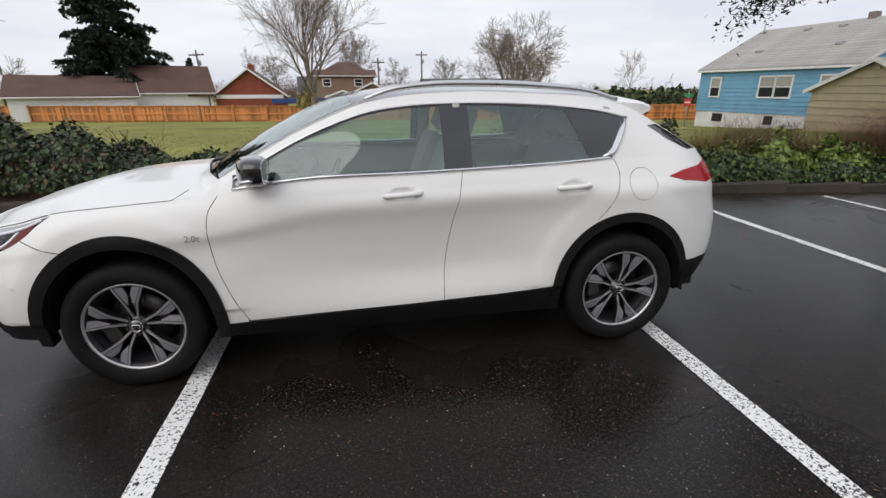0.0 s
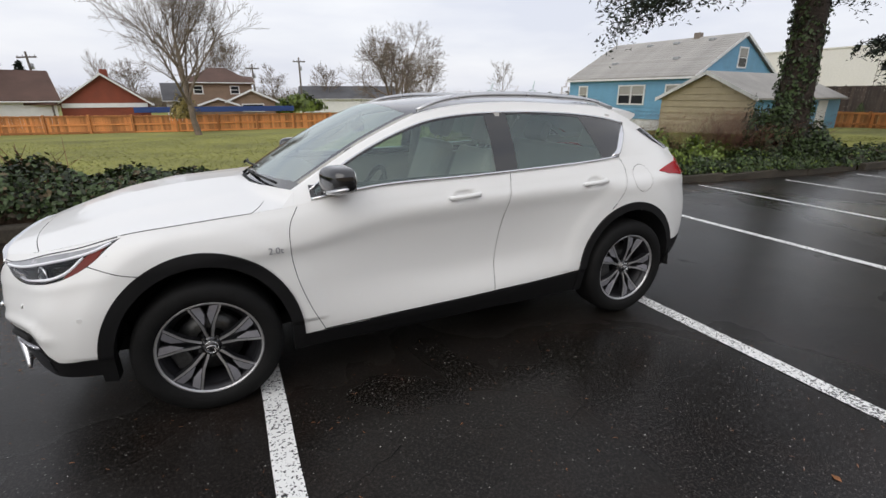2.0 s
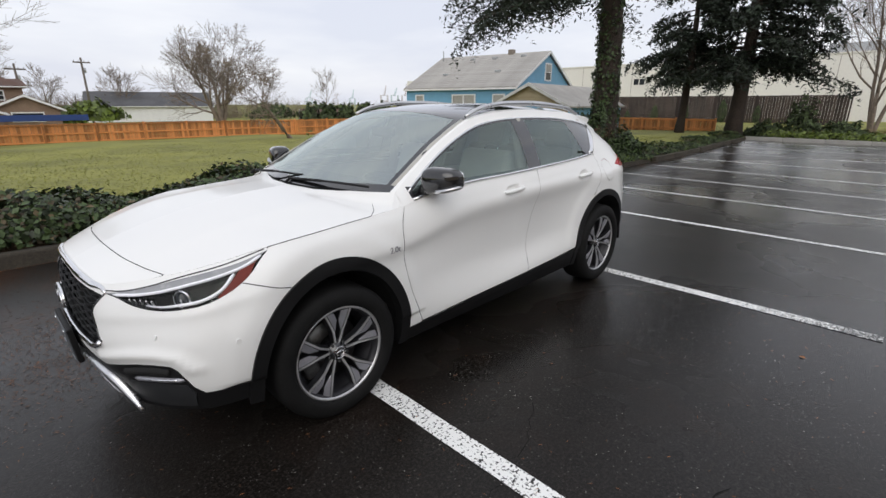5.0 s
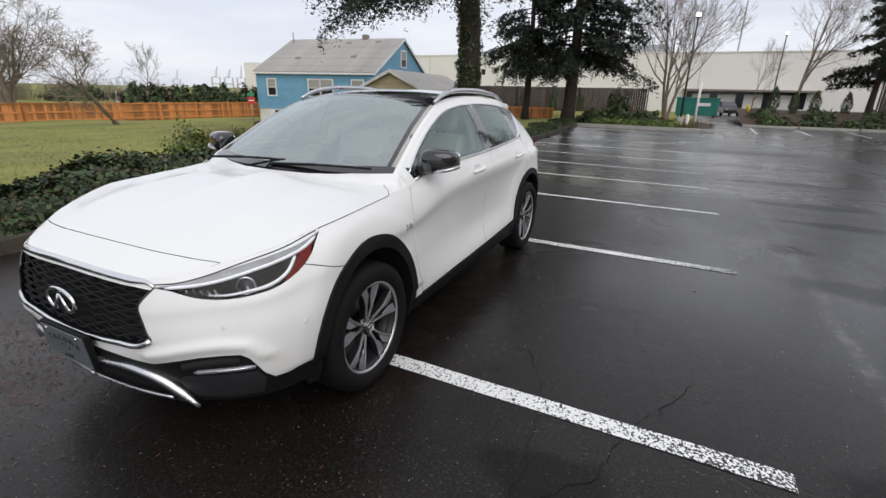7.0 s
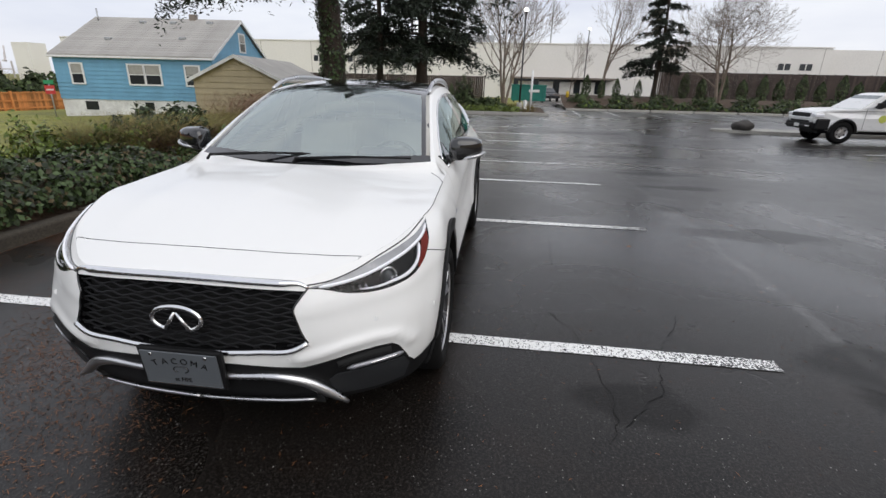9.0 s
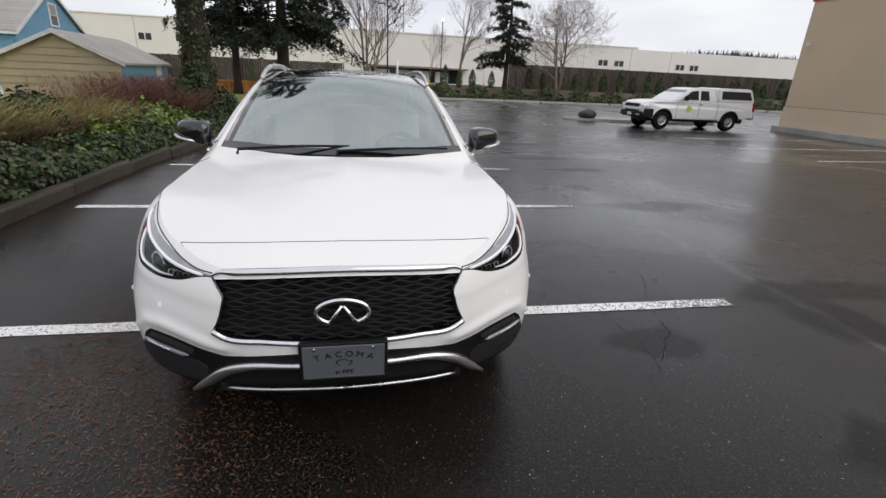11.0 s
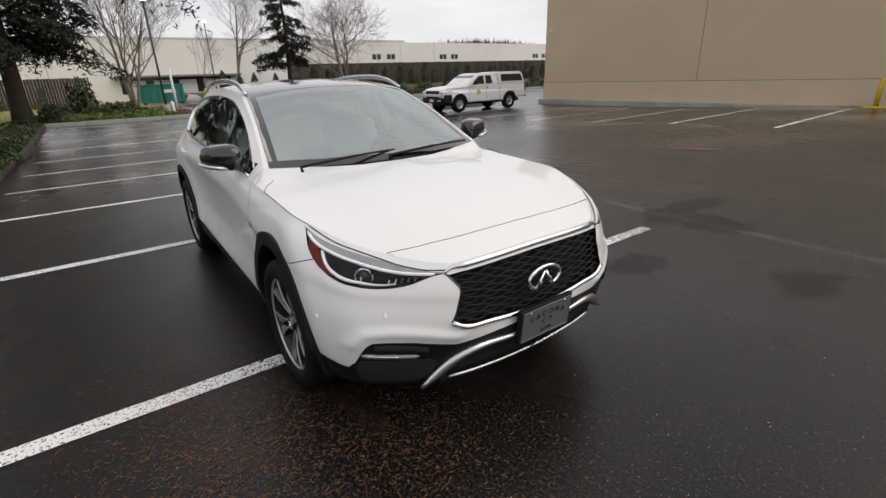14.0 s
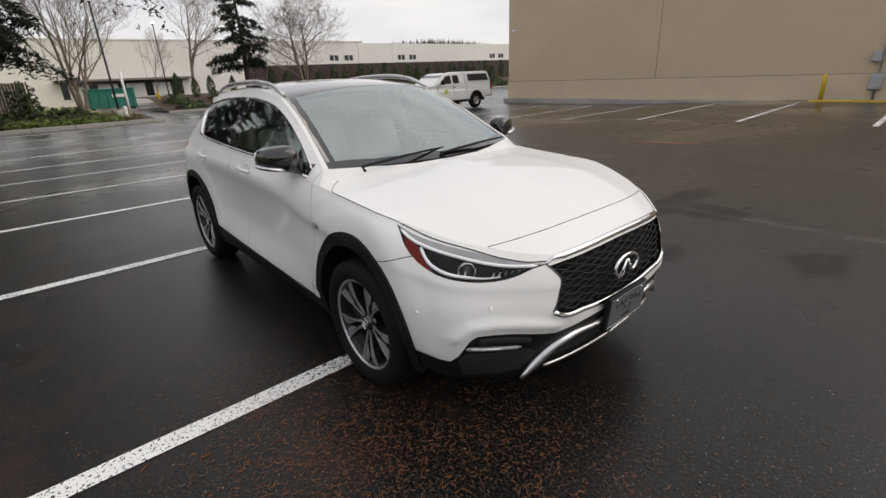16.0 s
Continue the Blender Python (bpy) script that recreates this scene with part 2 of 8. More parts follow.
def worn_paint():
    """White road paint, chipped so that the asphalt shows through."""
    m = bpy.data.materials.new("worn_line_paint")
    m.use_nodes = True
    n, l = m.node_tree.nodes, m.node_tree.links
    b = n["Principled BSDF"]
    tc = n.new("ShaderNodeTexCoord")
    t, t2 = n.new("ShaderNodeTexNoise"), n.new("ShaderNodeTexNoise")
    t.inputs["Scale"].default_value, t.inputs["Detail"].default_value, t.inputs["Distortion"].default_value = 78, 7, 0.3
    t2.inputs["Scale"].default_value, t2.inputs["Detail"].default_value = 0.9, 3
    for x in (t, t2):
        l.new(tc.outputs["Object"], x.inputs["Vector"])
    s = n.new("ShaderNodeMath")
    s.operation = "MULTIPLY_ADD"
    s.inputs[1].default_value = 0.32
    l.new(t2.outputs["Fac"], s.inputs[0])
    l.new(t.outputs["Fac"], s.inputs[2])
    r = n.new("ShaderNodeValToRGB")
    r.color_ramp.elements[0].position, r.color_ramp.elements[1].position = 0.726, 0.752
    r.color_ramp.elements[0].color, r.color_ramp.elements[1].color = (0.84, 0.84, 0.82, 1), (0.03, 0.03, 0.03, 1)
    # tyres have worn the ends that reach into the aisle
    sep = n.new("ShaderNodeSeparateXYZ")
    l.new(tc.outputs["Object"], sep.inputs["Vector"])
    ends = []
    for a, z, hi in ((-1.7, -2.85, 0.10), (-5.0, -4.0, 1.0)):
        q = n.new("ShaderNodeMapRange")
        q.inputs["From Min"].default_value, q.inputs["From Max"].default_value, q.inputs["To Max"].default_value = a, z, hi
        l.new(sep.outputs["Y"], q.inputs["Value"])
        ends.append(q)
    wear = n.new("ShaderNodeMath")
    wear.operation = "MULTIPLY"
    l.new(ends[0].outputs["Result"], wear.inputs[0])
    l.new(ends[1].outputs["Result"], wear.inputs[1])
    worn = n.new("ShaderNodeMath")
    worn.operation = "ADD"
    l.new(s.outputs[0], worn.inputs[0])
    l.new(wear.outputs[0], worn.inputs[1])
    l.new(worn.outputs[0], r.inputs["Fac"])
    l.new(r.outputs["Color"], b.inputs["Base Color"])
    b.inputs["Roughness"].default_value = 0.42
    bp = n.new("ShaderNodeBump")
    bp.inputs["Strength"].default_value, bp.inputs["Distance"].default_value = 0.4, 0.004
    l.new(s.outputs[0], bp.inputs["Height"])
    l.new(bp.outputs["Normal"], b.inputs["Normal"])
    return m


ASPHALT, LINE = wet_asphalt(), worn_paint()
CRACK = mat("open_crack", (0.008, 0.008, 0.008), 0.8, dark=0.8, bump=0.0, spec=0.2)
GRASS = mat("winter_grass", (0.205, 0.205, 0.045), 0.9, dark=0.5, scale=0.35, fine=9, bump=0.6, reach=0.05)
BLADE = mat("grass_blades", (0.22, 0.225, 0.05), 0.8, dark=0.6, scale=0.4, fine=5, bump=0, island=0.5)
SOIL = mat("leaf_litter", (0.07, 0.045, 0.028), 0.95, dark=0.5, scale=2.0, fine=30, bump=0.8, reach=0.03)
CURB = mat("mossy_concrete_curb", (0.048, 0.040, 0.029), 0.9, dark=0.5, scale=2.5, fine=40, bump=0.6)
CONCRETE = mat("pale_concrete", (0.36, 0.35, 0.32), 0.85, dark=0.7, scale=1.2, fine=30, bump=0.4)
IVY = mat("ivy_leaves", (0.037, 0.057, 0.020), 0.42, dark=0.35, scale=1.2, fine=8, bump=0, island=0.75, spec=0.3)
IVY_LIGHT = mat("yellow_green_leaves", (0.10, 0.14, 0.02), 0.5, dark=0.5, scale=1.5, fine=8, bump=0, island=0.6)
RUST_LEAF = mat("withered_brown_leaves", (0.075, 0.055, 0.026), 0.7, dark=0.5, scale=1.5, fine=8, bump=0, island=0.6)
STRAW = mat("dry_stems", (0.23, 0.185, 0.06), 0.85, dark=0.5, scale=2, fine=10, bump=0, island=0.6)
TWIG = mat("red_brown_twigs", (0.15, 0.052, 0.032), 0.85, dark=0.5, scale=2, fine=10, bump=0, island=0.5)
NEEDLE = mat("fir_needles", (0.014, 0.022, 0.012), 0.75, dark=0.4, scale=0.8, fine=6, bump=0, island=0.7)
CEDAR = mat("arborvitae_leaves", (0.052, 0.075, 0.027), 0.8, dark=0.45, scale=0.9, fine=8, bump=0, island=0.7)
BARK = mat("dark_bark", (0.034, 0.024, 0.017), 0.95, dark=0.45, scale=2.5, fine=14, bump=1.0, reach=0.05)
BARE = mat("grey_bare_branches", (0.19, 0.15, 0.118), 0.9, dark=0.6, scale=1.5, fine=12, bump=0.3)
BUD = mat("tan_buds_and_twigs", (0.26, 0.22, 0.15), 0.9, dark=0.6, scale=1, fine=8, bump=0, island=0.5)
FENCE = mat("new_cedar_boards", (0.50, 0.20, 0.062), 0.75, dark=0.6, scale=1.6, fine=22, bump=0.3, island=0.45)
FENCE_DARK = mat("weathered_brown_fence", (0.055, 0.04, 0.034), 0.9, dark=0.6, scale=1, fine=20, bump=0.3, island=0.4)
BLUE = mat("blue_lap_siding", (0.15, 0.345, 0.50), 0.6, dark=0.86, scale=1.5, fine=30, bump=0.15, island=0.12)
BEIGE = mat("beige_lap_siding", (0.40, 0.335, 0.215), 0.65, dark=0.85, scale=1.5, fine=30, bump=0.15, island=0.12)
SHINGLE = mat("grey_composition_shingles", (0.37, 0.355, 0.33), 0.95, dark=0.78, scale=0.9, fine=25, bump=0.6, island=0.10)
SHINGLE_BROWN = mat("brown_composition_shingles", (0.10, 0.058, 0.045), 0.95, dark=0.7, scale=0.8, fine=25, bump=0.5)
SHINGLE_DARK = mat("dark_grey_shingles", (0.085, 0.085, 0.09), 0.95, dark=0.7, scale=0.8, fine=25, bump=0.5)
WHITE = mat("white_house_paint", (0.74, 0.74, 0.73), 0.6, dark=0.93, scale=3, fine=40, bump=0.1)
DIRTY_WHITE = mat("stained_white_foundation", (0.66, 0.66, 0.64), 0.8, dark=0.7, scale=1.6, fine=18, bump=0.3)
BRICK_RED = mat("red_brown_siding", (0.22, 0.055, 0.03), 0.8, dark=0.8, scale=1.2, fine=20, bump=0.2)
BROWN = mat("tan_brown_siding", (0.24, 0.165, 0.115), 0.8, dark=0.8, scale=1.2, fine=20, bump=0.2)
TAN = mat("tan_stucco_panel", (0.575, 0.455, 0.315), 0.8, dark=0.93, scale=0.5, fine=45, bump=0.15)
TAN_LOW = mat("pale_tan_base_course", (0.60, 0.485, 0.345), 0.85, dark=0.9, scale=0.8, fine=45, bump=0.2)
RED_TRIM = mat("red_metal_trim", (0.50, 0.05, 0.025), 0.45, dark=0.9, bump=0)
GREY_TRIM = mat("grey_brown_parapet", (0.21, 0.175, 0.145), 0.7, dark=0.9, bump=0)
PANEL = mat("off_white_tilt_up_concrete", (0.74, 0.715, 0.67), 0.85, dark=0.92, scale=0.15, fine=6, bump=0.1)
DARKWIN = mat("dark_window_glass", (0.02, 0.024, 0.028), 0.1, dark=0.8, bump=0)
BLIND = mat("drawn_blinds", (0.34, 0.33, 0.30), 0.6, dark=0.85, bump=0)
STEEL = mat("galvanised_steel", (0.42, 0.43, 0.44), 0.5, 0.7, dark=0.8, bump=0.05)
POLE_DARK = mat("dark_painted_pole", (0.04, 0.04, 0.042), 0.5, 0.3, dark=0.8, bump=0)
POLE_WOOD = mat("grey_utility_pole", (0.13, 0.11, 0.095), 0.9, dark=0.7, bump=0.3)
TEAL = mat("teal_steel_container", (0.012, 0.17, 0.135), 0.55, dark=0.8, scale=2, bump=0.1)
YELLOW = mat("yellow_safety_paint", (0.62, 0.42, 0.03), 0.55, dark=0.8, bump=0.1)
ORANGE_STAIN = mat("rust_orange_marking", (0.17, 0.06, 0.034), 0.7, dark=0.5, scale=5, fine=30, bump=0.1)
BLACK = mat("black_plastic", (0.012, 0.012, 0.013), 0.5, spec=0.25, dark=0.8, scale=8, fine=150, bump=0.12, reach=0.002)
ROCK = mat("dark_boulder", (0.06, 0.055, 0.05), 0.9, dark=0.5, bump=0.8)
CRANE = mat("pale_green_crane_steel", (0.42, 0.52, 0.52), 0.7, dark=0.9, bump=0)
CRANE_ORANGE = mat("pale_crane_steel", (0.50, 0.46, 0.46), 0.7, dark=0.9, bump=0)
HILL = mat("distant_fir_hill", (0.05, 0.062, 0.07), 1.0, dark=0.6, scale=0.05, fine=0.8, bump=0, island=0.4)
LAMP_ON = emitter("lit_lamp", (1.0, 0.97, 0.9), 4.0)
SIGN_RED = mat("red_sign_face", (0.5, 0.03, 0.03), 0.5, dark=0.9, bump=0)
SIGN_GREEN = mat("green_sign_face", (0.02, 0.25, 0.10), 0.5, dark=0.9, bump=0)
NAVY = mat("blue_tarpaulin", (0.02, 0.05, 0.18), 0.6, dark=0.8, bump=0.1)
LITTER = mat("wet_fir_needles", (0.20, 0.082, 0.029), 0.7, dark=0.5, bump=0, island=0.7)
GRIT = mat("pale_grit", (0.28, 0.27, 0.25), 0.6, dark=0.6, bump=0, island=0.8)

# ---- building tools ----
def part(name, bm, material, parent=None, label="", smooth=False):
    """Link a bmesh as one mesh object under a thing or a part."""
    me = bpy.data.meshes.new(name)
    bm.to_mesh(me)
    bm.free()
    if smooth:
        me.polygons.foreach_set("use_smooth", [True] * len(me.polygons))
    for m in material if isinstance(material, (list, tuple)) else [material]:
        me.materials.append(m)
    ob = new(name, me)
    if parent is not None:
        ob.parent = parent
    return tagged(ob, label)


def thing(name, label, category, m=None, group="", kind=""):
    ob = new(name)
    ob.empty_display_size = 0.2
    if m is not None:
        ob.matrix_world = m
    return tagged(ob, label, category, group, kind)


def box(bm, x0, x1, y0, y1, z0, z1, bevel=0.0, m=None):
    made = bmesh.ops.create_cube(bm, size=1.0)["verts"]
    for v in made:
        v.co = Vector(((x0 + x1) / 2 + v.co.x * (x1 - x0), (y0 + y1) / 2 + v.co.y * (y1 - y0), (z0 + z1) / 2 + v.co.z * (z1 - z0)))
    if bevel:
        edges = list({e for v in made for e in v.link_edges})
        made = bmesh.ops.bevel(bm, geom=edges, offset=bevel, segments=2, affect="EDGES", profile=0.5)["verts"]
    if m is not None:
        bmesh.ops.transform(bm, matrix=m, verts=list({v for v in made if v.is_valid}))
    return bm


def boxed(name, mtl, parent, x0, x1, y0, y1, z0, z1, bevel=0.0, label="", m=None):
    return part(name, box(bmesh.new(), x0, x1, y0, y1, z0, z1, bevel, m), mtl, parent, label)


def tube(bm, points, radii, sides=8, cap=True):
    """A tapered tube along points."""
    rings, ref = [], Vector((0.3, 0.2, 1)).normalized()
    pts = [Vector(p) for p in points]
    for i, p in enumerate(pts):
        d = (pts[min(i + 1, len(pts) - 1)] - pts[max(i - 1, 0)]).normalized()
        a = d.cross(ref)
        a = (a if a.length > 0.05 else d.cross(Vector((1, 0, 0)))).normalized()
        b = d.cross(a)
        r = radii[i] if isinstance(radii, (list, tuple)) else radii
        rings.append([bm.verts.new(p + r * (math.cos(2 * math.pi * k / sides) * a + math.sin(2 * math.pi * k / sides) * b)) for k in range(sides)])
    for r0, r1 in zip(rings, rings[1:]):
        for k in range(sides):
            bm.faces.new((r0[k], r0[(k + 1) % sides], r1[(k + 1) % sides], r1[k])).smooth = True
    if cap and sides > 2:
        bm.faces.new(rings[0][::-1])
        bm.faces.new(rings[-1])
    return bm


def prism(bm, outline, lift, flip=False):
    """A solid from a flat outline of 3D points and the vector to its other side."""
    a = [bm.verts.new(p) for p in outline]
    b = [bm.verts.new(Vector(p) + Vector(lift)) for p in outline]
    bm.faces.new(a[::-1])
    bm.faces.new(b)
    for i in range(len(a)):
        j = (i + 1) % len(a)
        bm.faces.new((a[i], a[j], b[j], b[i]))
    bmesh.ops.recalc_face_normals(bm, faces=bm.faces)
    return bm


def quads_mesh(name, verts, faces, mtl, parent=None, label="", smooth=False):
    me = bpy.data.meshes.new(name)
    me.from_pydata(verts, [], faces)
    me.update()
    if smooth:
        me.polygons.foreach_set("use_smooth", [True] * len(me.polygons))
    for m in mtl if isinstance(mtl, (list, tuple)) else [mtl]:
        me.materials.append(m)
    ob = new(name, me)
    if parent is not None:
        ob.parent = parent
    return tagged(ob, label)


def ease(a, b, v):
    t = min(1.0, max(0.0, (v - a) / (b - a)))
    return t * t * (3 - 2 * t)


def lot_z(x, y):
    """Height of the asphalt: level at the parked car, with a shallow drainage dip beyond it."""
    side = 1 - 0.65 * ease(4, 12, -y)
    rise = 0.08 * ease(9, 12.5, -y) * (1 - ease(-1, 7, x)) - 0.10 * ease(2, 9, x) * ease(8, 12, -y) * (1 - ease(17, 25, x))
    return rise - 0.30 * ease(1.5, 13, x) * side + 0.16 * ease(14, 30, x) * side - 0.10 * ease(16, 30, x) * ease(3, 9, -y)


def field_z(x, y):
    """Height of the grass field, which falls gently away from the lot."""
    return 0.10 - 0.55 * ease(4, 26, y) - 0.15 * ease(24, 34, y) + 0.0 * x

# ---- ground, lot, curbs ----
def sheet(name, xs, ys, height, mtl, label, category):
    verts = [(x, y, height(x, y)) for y in ys for x in xs]
    k = len(xs)
    faces = [(j * k + i, j * k + i + 1, (j + 1) * k + i + 1, (j + 1) * k + i) for j in range(len(ys) - 1) for i in range(k - 1)]
    return tagged(quads_mesh(name, verts, faces, mtl, smooth=True), label, category, kind="structure")


def steps(a, b, d):
    return [a + (b - a) * i / max(1, round((b - a) / d)) for i in range(max(1, round((b - a) / d)) + 1)]


CURB_Y, CURB_X = 3.3, 25.3
wide_x = [-900, -300, -120, -60] + steps(-40, 70, 1.5) + [120, 300, 900]
wide_y = [-900, -300, -120, -60] + steps(-40, 60, 1.5) + [120, 300, 900]


def ground_z(x, y):
    if y > CURB_Y + 0.1:
        return field_z(x, y) - 0.16 * ease(12, 18, x) * ease(12, 18, y) + 0.04 * math.sin(x * 0.7) * math.sin(y * 0.5) * ease(6, 10, y)
    if x > CURB_X + 0.1 and y > -3.6:
        return -0.25 + 0.15 * ease(28, 31, x)
    return min(lot_z(x, y), 0.0) - 0.3


sheet("ground", wide_x, wide_y, ground_z, GRASS, "damp winter grass field with yellowed patches", "grass")
lot_x = [-160, -90, -50, -30] + steps(-20, 44, 0.8) + [60, 90]
lot_y = [-160, -90, -50] + steps(-34, CURB_Y, 0.7)
lot = sheet("road", lot_x, lot_y, lot_z, ASPHALT, "dark wet asphalt parking lot with cracks and puddles", "asphalt")

# worn white stall lines, laid on the asphalt
def stripe(x0, y0, x1, y1, width, group):
    n = max(2, int(math.hypot(x1 - x0, y1 - y0) / 0.35))
    d = Vector((x1 - x0, y1 - y0)).normalized()
    s = Vector((-d.y, d.x)) * width / 2
    verts, faces = [], []
    for i in range(n + 1):
        x, y = x0 + (x1 - x0) * i / n, y0 + (y1 - y0) * i / n
        for k in (-1, 1):
            jag = 0.004 * math.sin(i * 3.1 + k)
            px, py = x + k * s.x * (1 + jag * 8), y + k * s.y * (1 + jag * 8)
            verts.append((px, py, lot_z(px, py) + 0.004))
    faces = [(2 * i, 2 * i + 2, 2 * i + 3, 2 * i + 1) for i in range(n)]
    ob = quads_mesh("parking_line", verts, faces, LINE)
    return tagged(ob, "worn white painted parking line on wet asphalt", "line", group, "structure")


for k in range(-4, 10):
    x = -1.093 + 2.755 * k
    stripe(x - 0.01, -2.83, x + 0.01, CURB_Y - 0.35, 0.115, "stall lines along the hedge")
for k in range(-5, 6):
    stripe(1.08 + 2.66 * k, -11.8, 1.38 + 2.66 * k, -18.4, 0.11, "stall lines along the tan building")
for k in range(9):
    y = -5.7 - 2.4 * k
    stripe(26.4 + 0.25 * k, y, 32.3 + 0.1 * k, y - 0.25, 0.11, "stall lines along the far planting")

# curb of uneven cast stones, each a piece of its own
curb = thing("curb", "low mossy concrete curb in uneven lengths", "curb", kind="structure")
rng = random.Random(4)
def curb_stone(parent, x0, y0, x1, y1, z, w=0.16, h=0.15, mtl=None, lean=0.0):
    L = math.hypot(x1 - x0, y1 - y0)
    bm = box(bmesh.new(), -L / 2 + 0.006, L / 2 - 0.006, -w / 2, w / 2, -0.2, h, 0.025)
    for v in bm.verts:
        v.co.z += 0.012 * noise.noise(v.co * 3 + Vector((x0, y0, 0)))
    o = part("curb_stone", bm, mtl or CURB, parent, smooth=False)
    o.matrix_world = pose((x0 + x1) / 2, (y0 + y1) / 2, z, lean, 0, math.degrees(math.atan2(y1 - y0, x1 - x0)))
    return o


x = -16.0
while x < CURB_X - 0.3:
    L = rng.uniform(1.3, 2.2)
    e = min(x + L, CURB_X)
    dy = rng.uniform(-0.03, 0.03) + (0.12 if 9 < x < 12 else 0)
    curb_stone(curb, x, CURB_Y + dy, e, CURB_Y + dy + rng.uniform(-0.03, 0.03), lot_z((x + e) / 2, 3) + rng.uniform(-0.02, 0.02), lean=rng.uniform(-4, 4))
    x = e
y = CURB_Y
while y > -3.6:
    e = max(y - 1.6, -3.7)
    curb_stone(curb, CURB_X, y, CURB_X + 0.0, e, lot_z(CURB_X, (y + e) / 2) + 0.02, mtl=CONCRETE)
    y = e
y = -5.6
far_curb = thing("curb", "grey concrete curb along the far planting", "curb", kind="structure")
while y > -48:
    e = y - 3.0
    curb_stone(far_curb, 33.2, y, 33.4, e, lot_z(33, (y + e) / 2), mtl=CONCRETE)
    y = e

# planting beds, raised behind their curbs
def bed(name, x0, x1, y0, y1, z, label):
    xs, ys = steps(x0, x1, 0.6), steps(y0, y1, 0.6)
    return sheet(name, xs, ys, lambda x, y: z(x, y) + 0.05 * noise.noise(Vector((x * 0.9, y * 0.9, 0))), SOIL, label, "planting bed")


bed("planting_bed", -18, CURB_X, CURB_Y + 0.06, 5.6, lambda x, y: lot_z(x, 3) + 0.06 + 0.12 * ease(3.3, 4.2, y), "dark soil and leaf litter under the hedge")
bed("planting_bed", CURB_X + 0.06, 31, -3.6, 12, lambda x, y: lot_z(25, 0) + 0.10 + 0.12 * ease(27.5, 31, x), "leaf litter and low growth under the firs")
bed("planting_bed", 33.5, 47, -50, -5.6, lambda x, y: lot_z(33, y) + 0.12 + 0.75 * ease(33.5, 39, x), "mulched bank in front of the brown fence")

# drainage seam and rusty marking on the asphalt
def patch(points, mtl, name, label):
    bm = bmesh.new()
    bm.faces.new([bm.verts.new((x, y, lot_z(x, y) + 0.004)) for x, y in points])
    return tagged(part(name, bm, mtl), label, "marking", kind="structure")


patch([(1.75, -7.62), (1.45, -7.72), (1.15, -7.78), (0.85, -7.92), (0.45, -8.12), (0.62, -8.17), (0.95, -8.05), (1.25, -7.93), (1.5, -7.86)], ORANGE_STAIN, "road_marking", "faded rust-orange survey marking on asphalt")

def crack(points, width, seed):
    """A thin dark crack that wanders between the given points."""
    r = random.Random(seed)
    line = []
    for (x0, y0), (x1, y1) in zip(points, points[1:]):
        k = max(3, int(math.hypot(x1 - x0, y1 - y0) / 0.05))
        line += [(x0 + (x1 - x0) * i / k + r.gauss(0, 0.014), y0 + (y1 - y0) * i / k + r.gauss(0, 0.014)) for i in range(k)]
    verts, faces = [], []
    for i, (x, y) in enumerate(line):
        w = width * r.uniform(0.3, 1.0)
        (xa, ya), (xb, yb) = line[max(0, i - 1)], line[min(len(line) - 1, i + 1)]
        L = math.hypot(xb - xa, yb - ya) + 1e-6
        for e in (-1, 1):
            px, py = x - e * w * (yb - ya) / L, y + e * w * (xb - xa) / L
            verts.append((px, py, lot_z(px, py) + 0.003))
    faces = [(2 * i, 2 * i + 1, 2 * i + 3, 2 * i + 2) for i in range(len(line) - 1)]
    return tagged(quads_mesh("asphalt_crack", verts, faces, CRACK), "thin dark crack in the wet asphalt", "crack", kind="structure")


crack([(-0.62, -1.55), (-0.97, -1.72), (-1.28, -1.77), (-1.63, -1.80), (-1.95, -1.72)], 0.0022, 1)
crack([(-0.55, -2.44), (-1.02, -2.2), (-1.5, -2.04), (-1.79, -1.78)], 0.0026, 2)
crack([(1.5, -1.6), (1.1, -1.68), (0.5, -1.66), (0.04, -1.69)], 0.0018, 3)
crack([(-1.2, -3.1), (-1.6, -3.62), (-1.85, -3.7), (-2.6, -3.5)], 0.0028, 4)

# small raised island with a boulder near the pickup
island = thing("traffic_island", "low concrete-edged island on the asphalt", "island", kind="structure")
bm = bmesh.new()
pts = [(18.4 + 0.75 * math.cos(a) * (1 if abs(math.sin(a)) < 0.9 else 0.9), -14.2 + 4.2 * math.sin(a), lot_z(18, -14) - 0.1) for a in [2 * math.pi * i / 40 for i in range(40)]]
prism(bm, pts, (0, 0, 0.22))
part("island_body", bm, CONCRETE, island)
bm = bmesh.new()
bmesh.ops.create_icosphere(bm, subdivisions=3, radius=0.4)
for v in bm.verts:
    v.co *= 1 + 0.25 * noise.noise(v.co * 3)
    v.co.z *= 0.62
o = part("boulder", bm, ROCK, smooth=True)
o.location = (18.2, -11.2, lot_z(18, -11) + 0.27)
tagged(o, "dark weathered boulder on the island", "boulder")

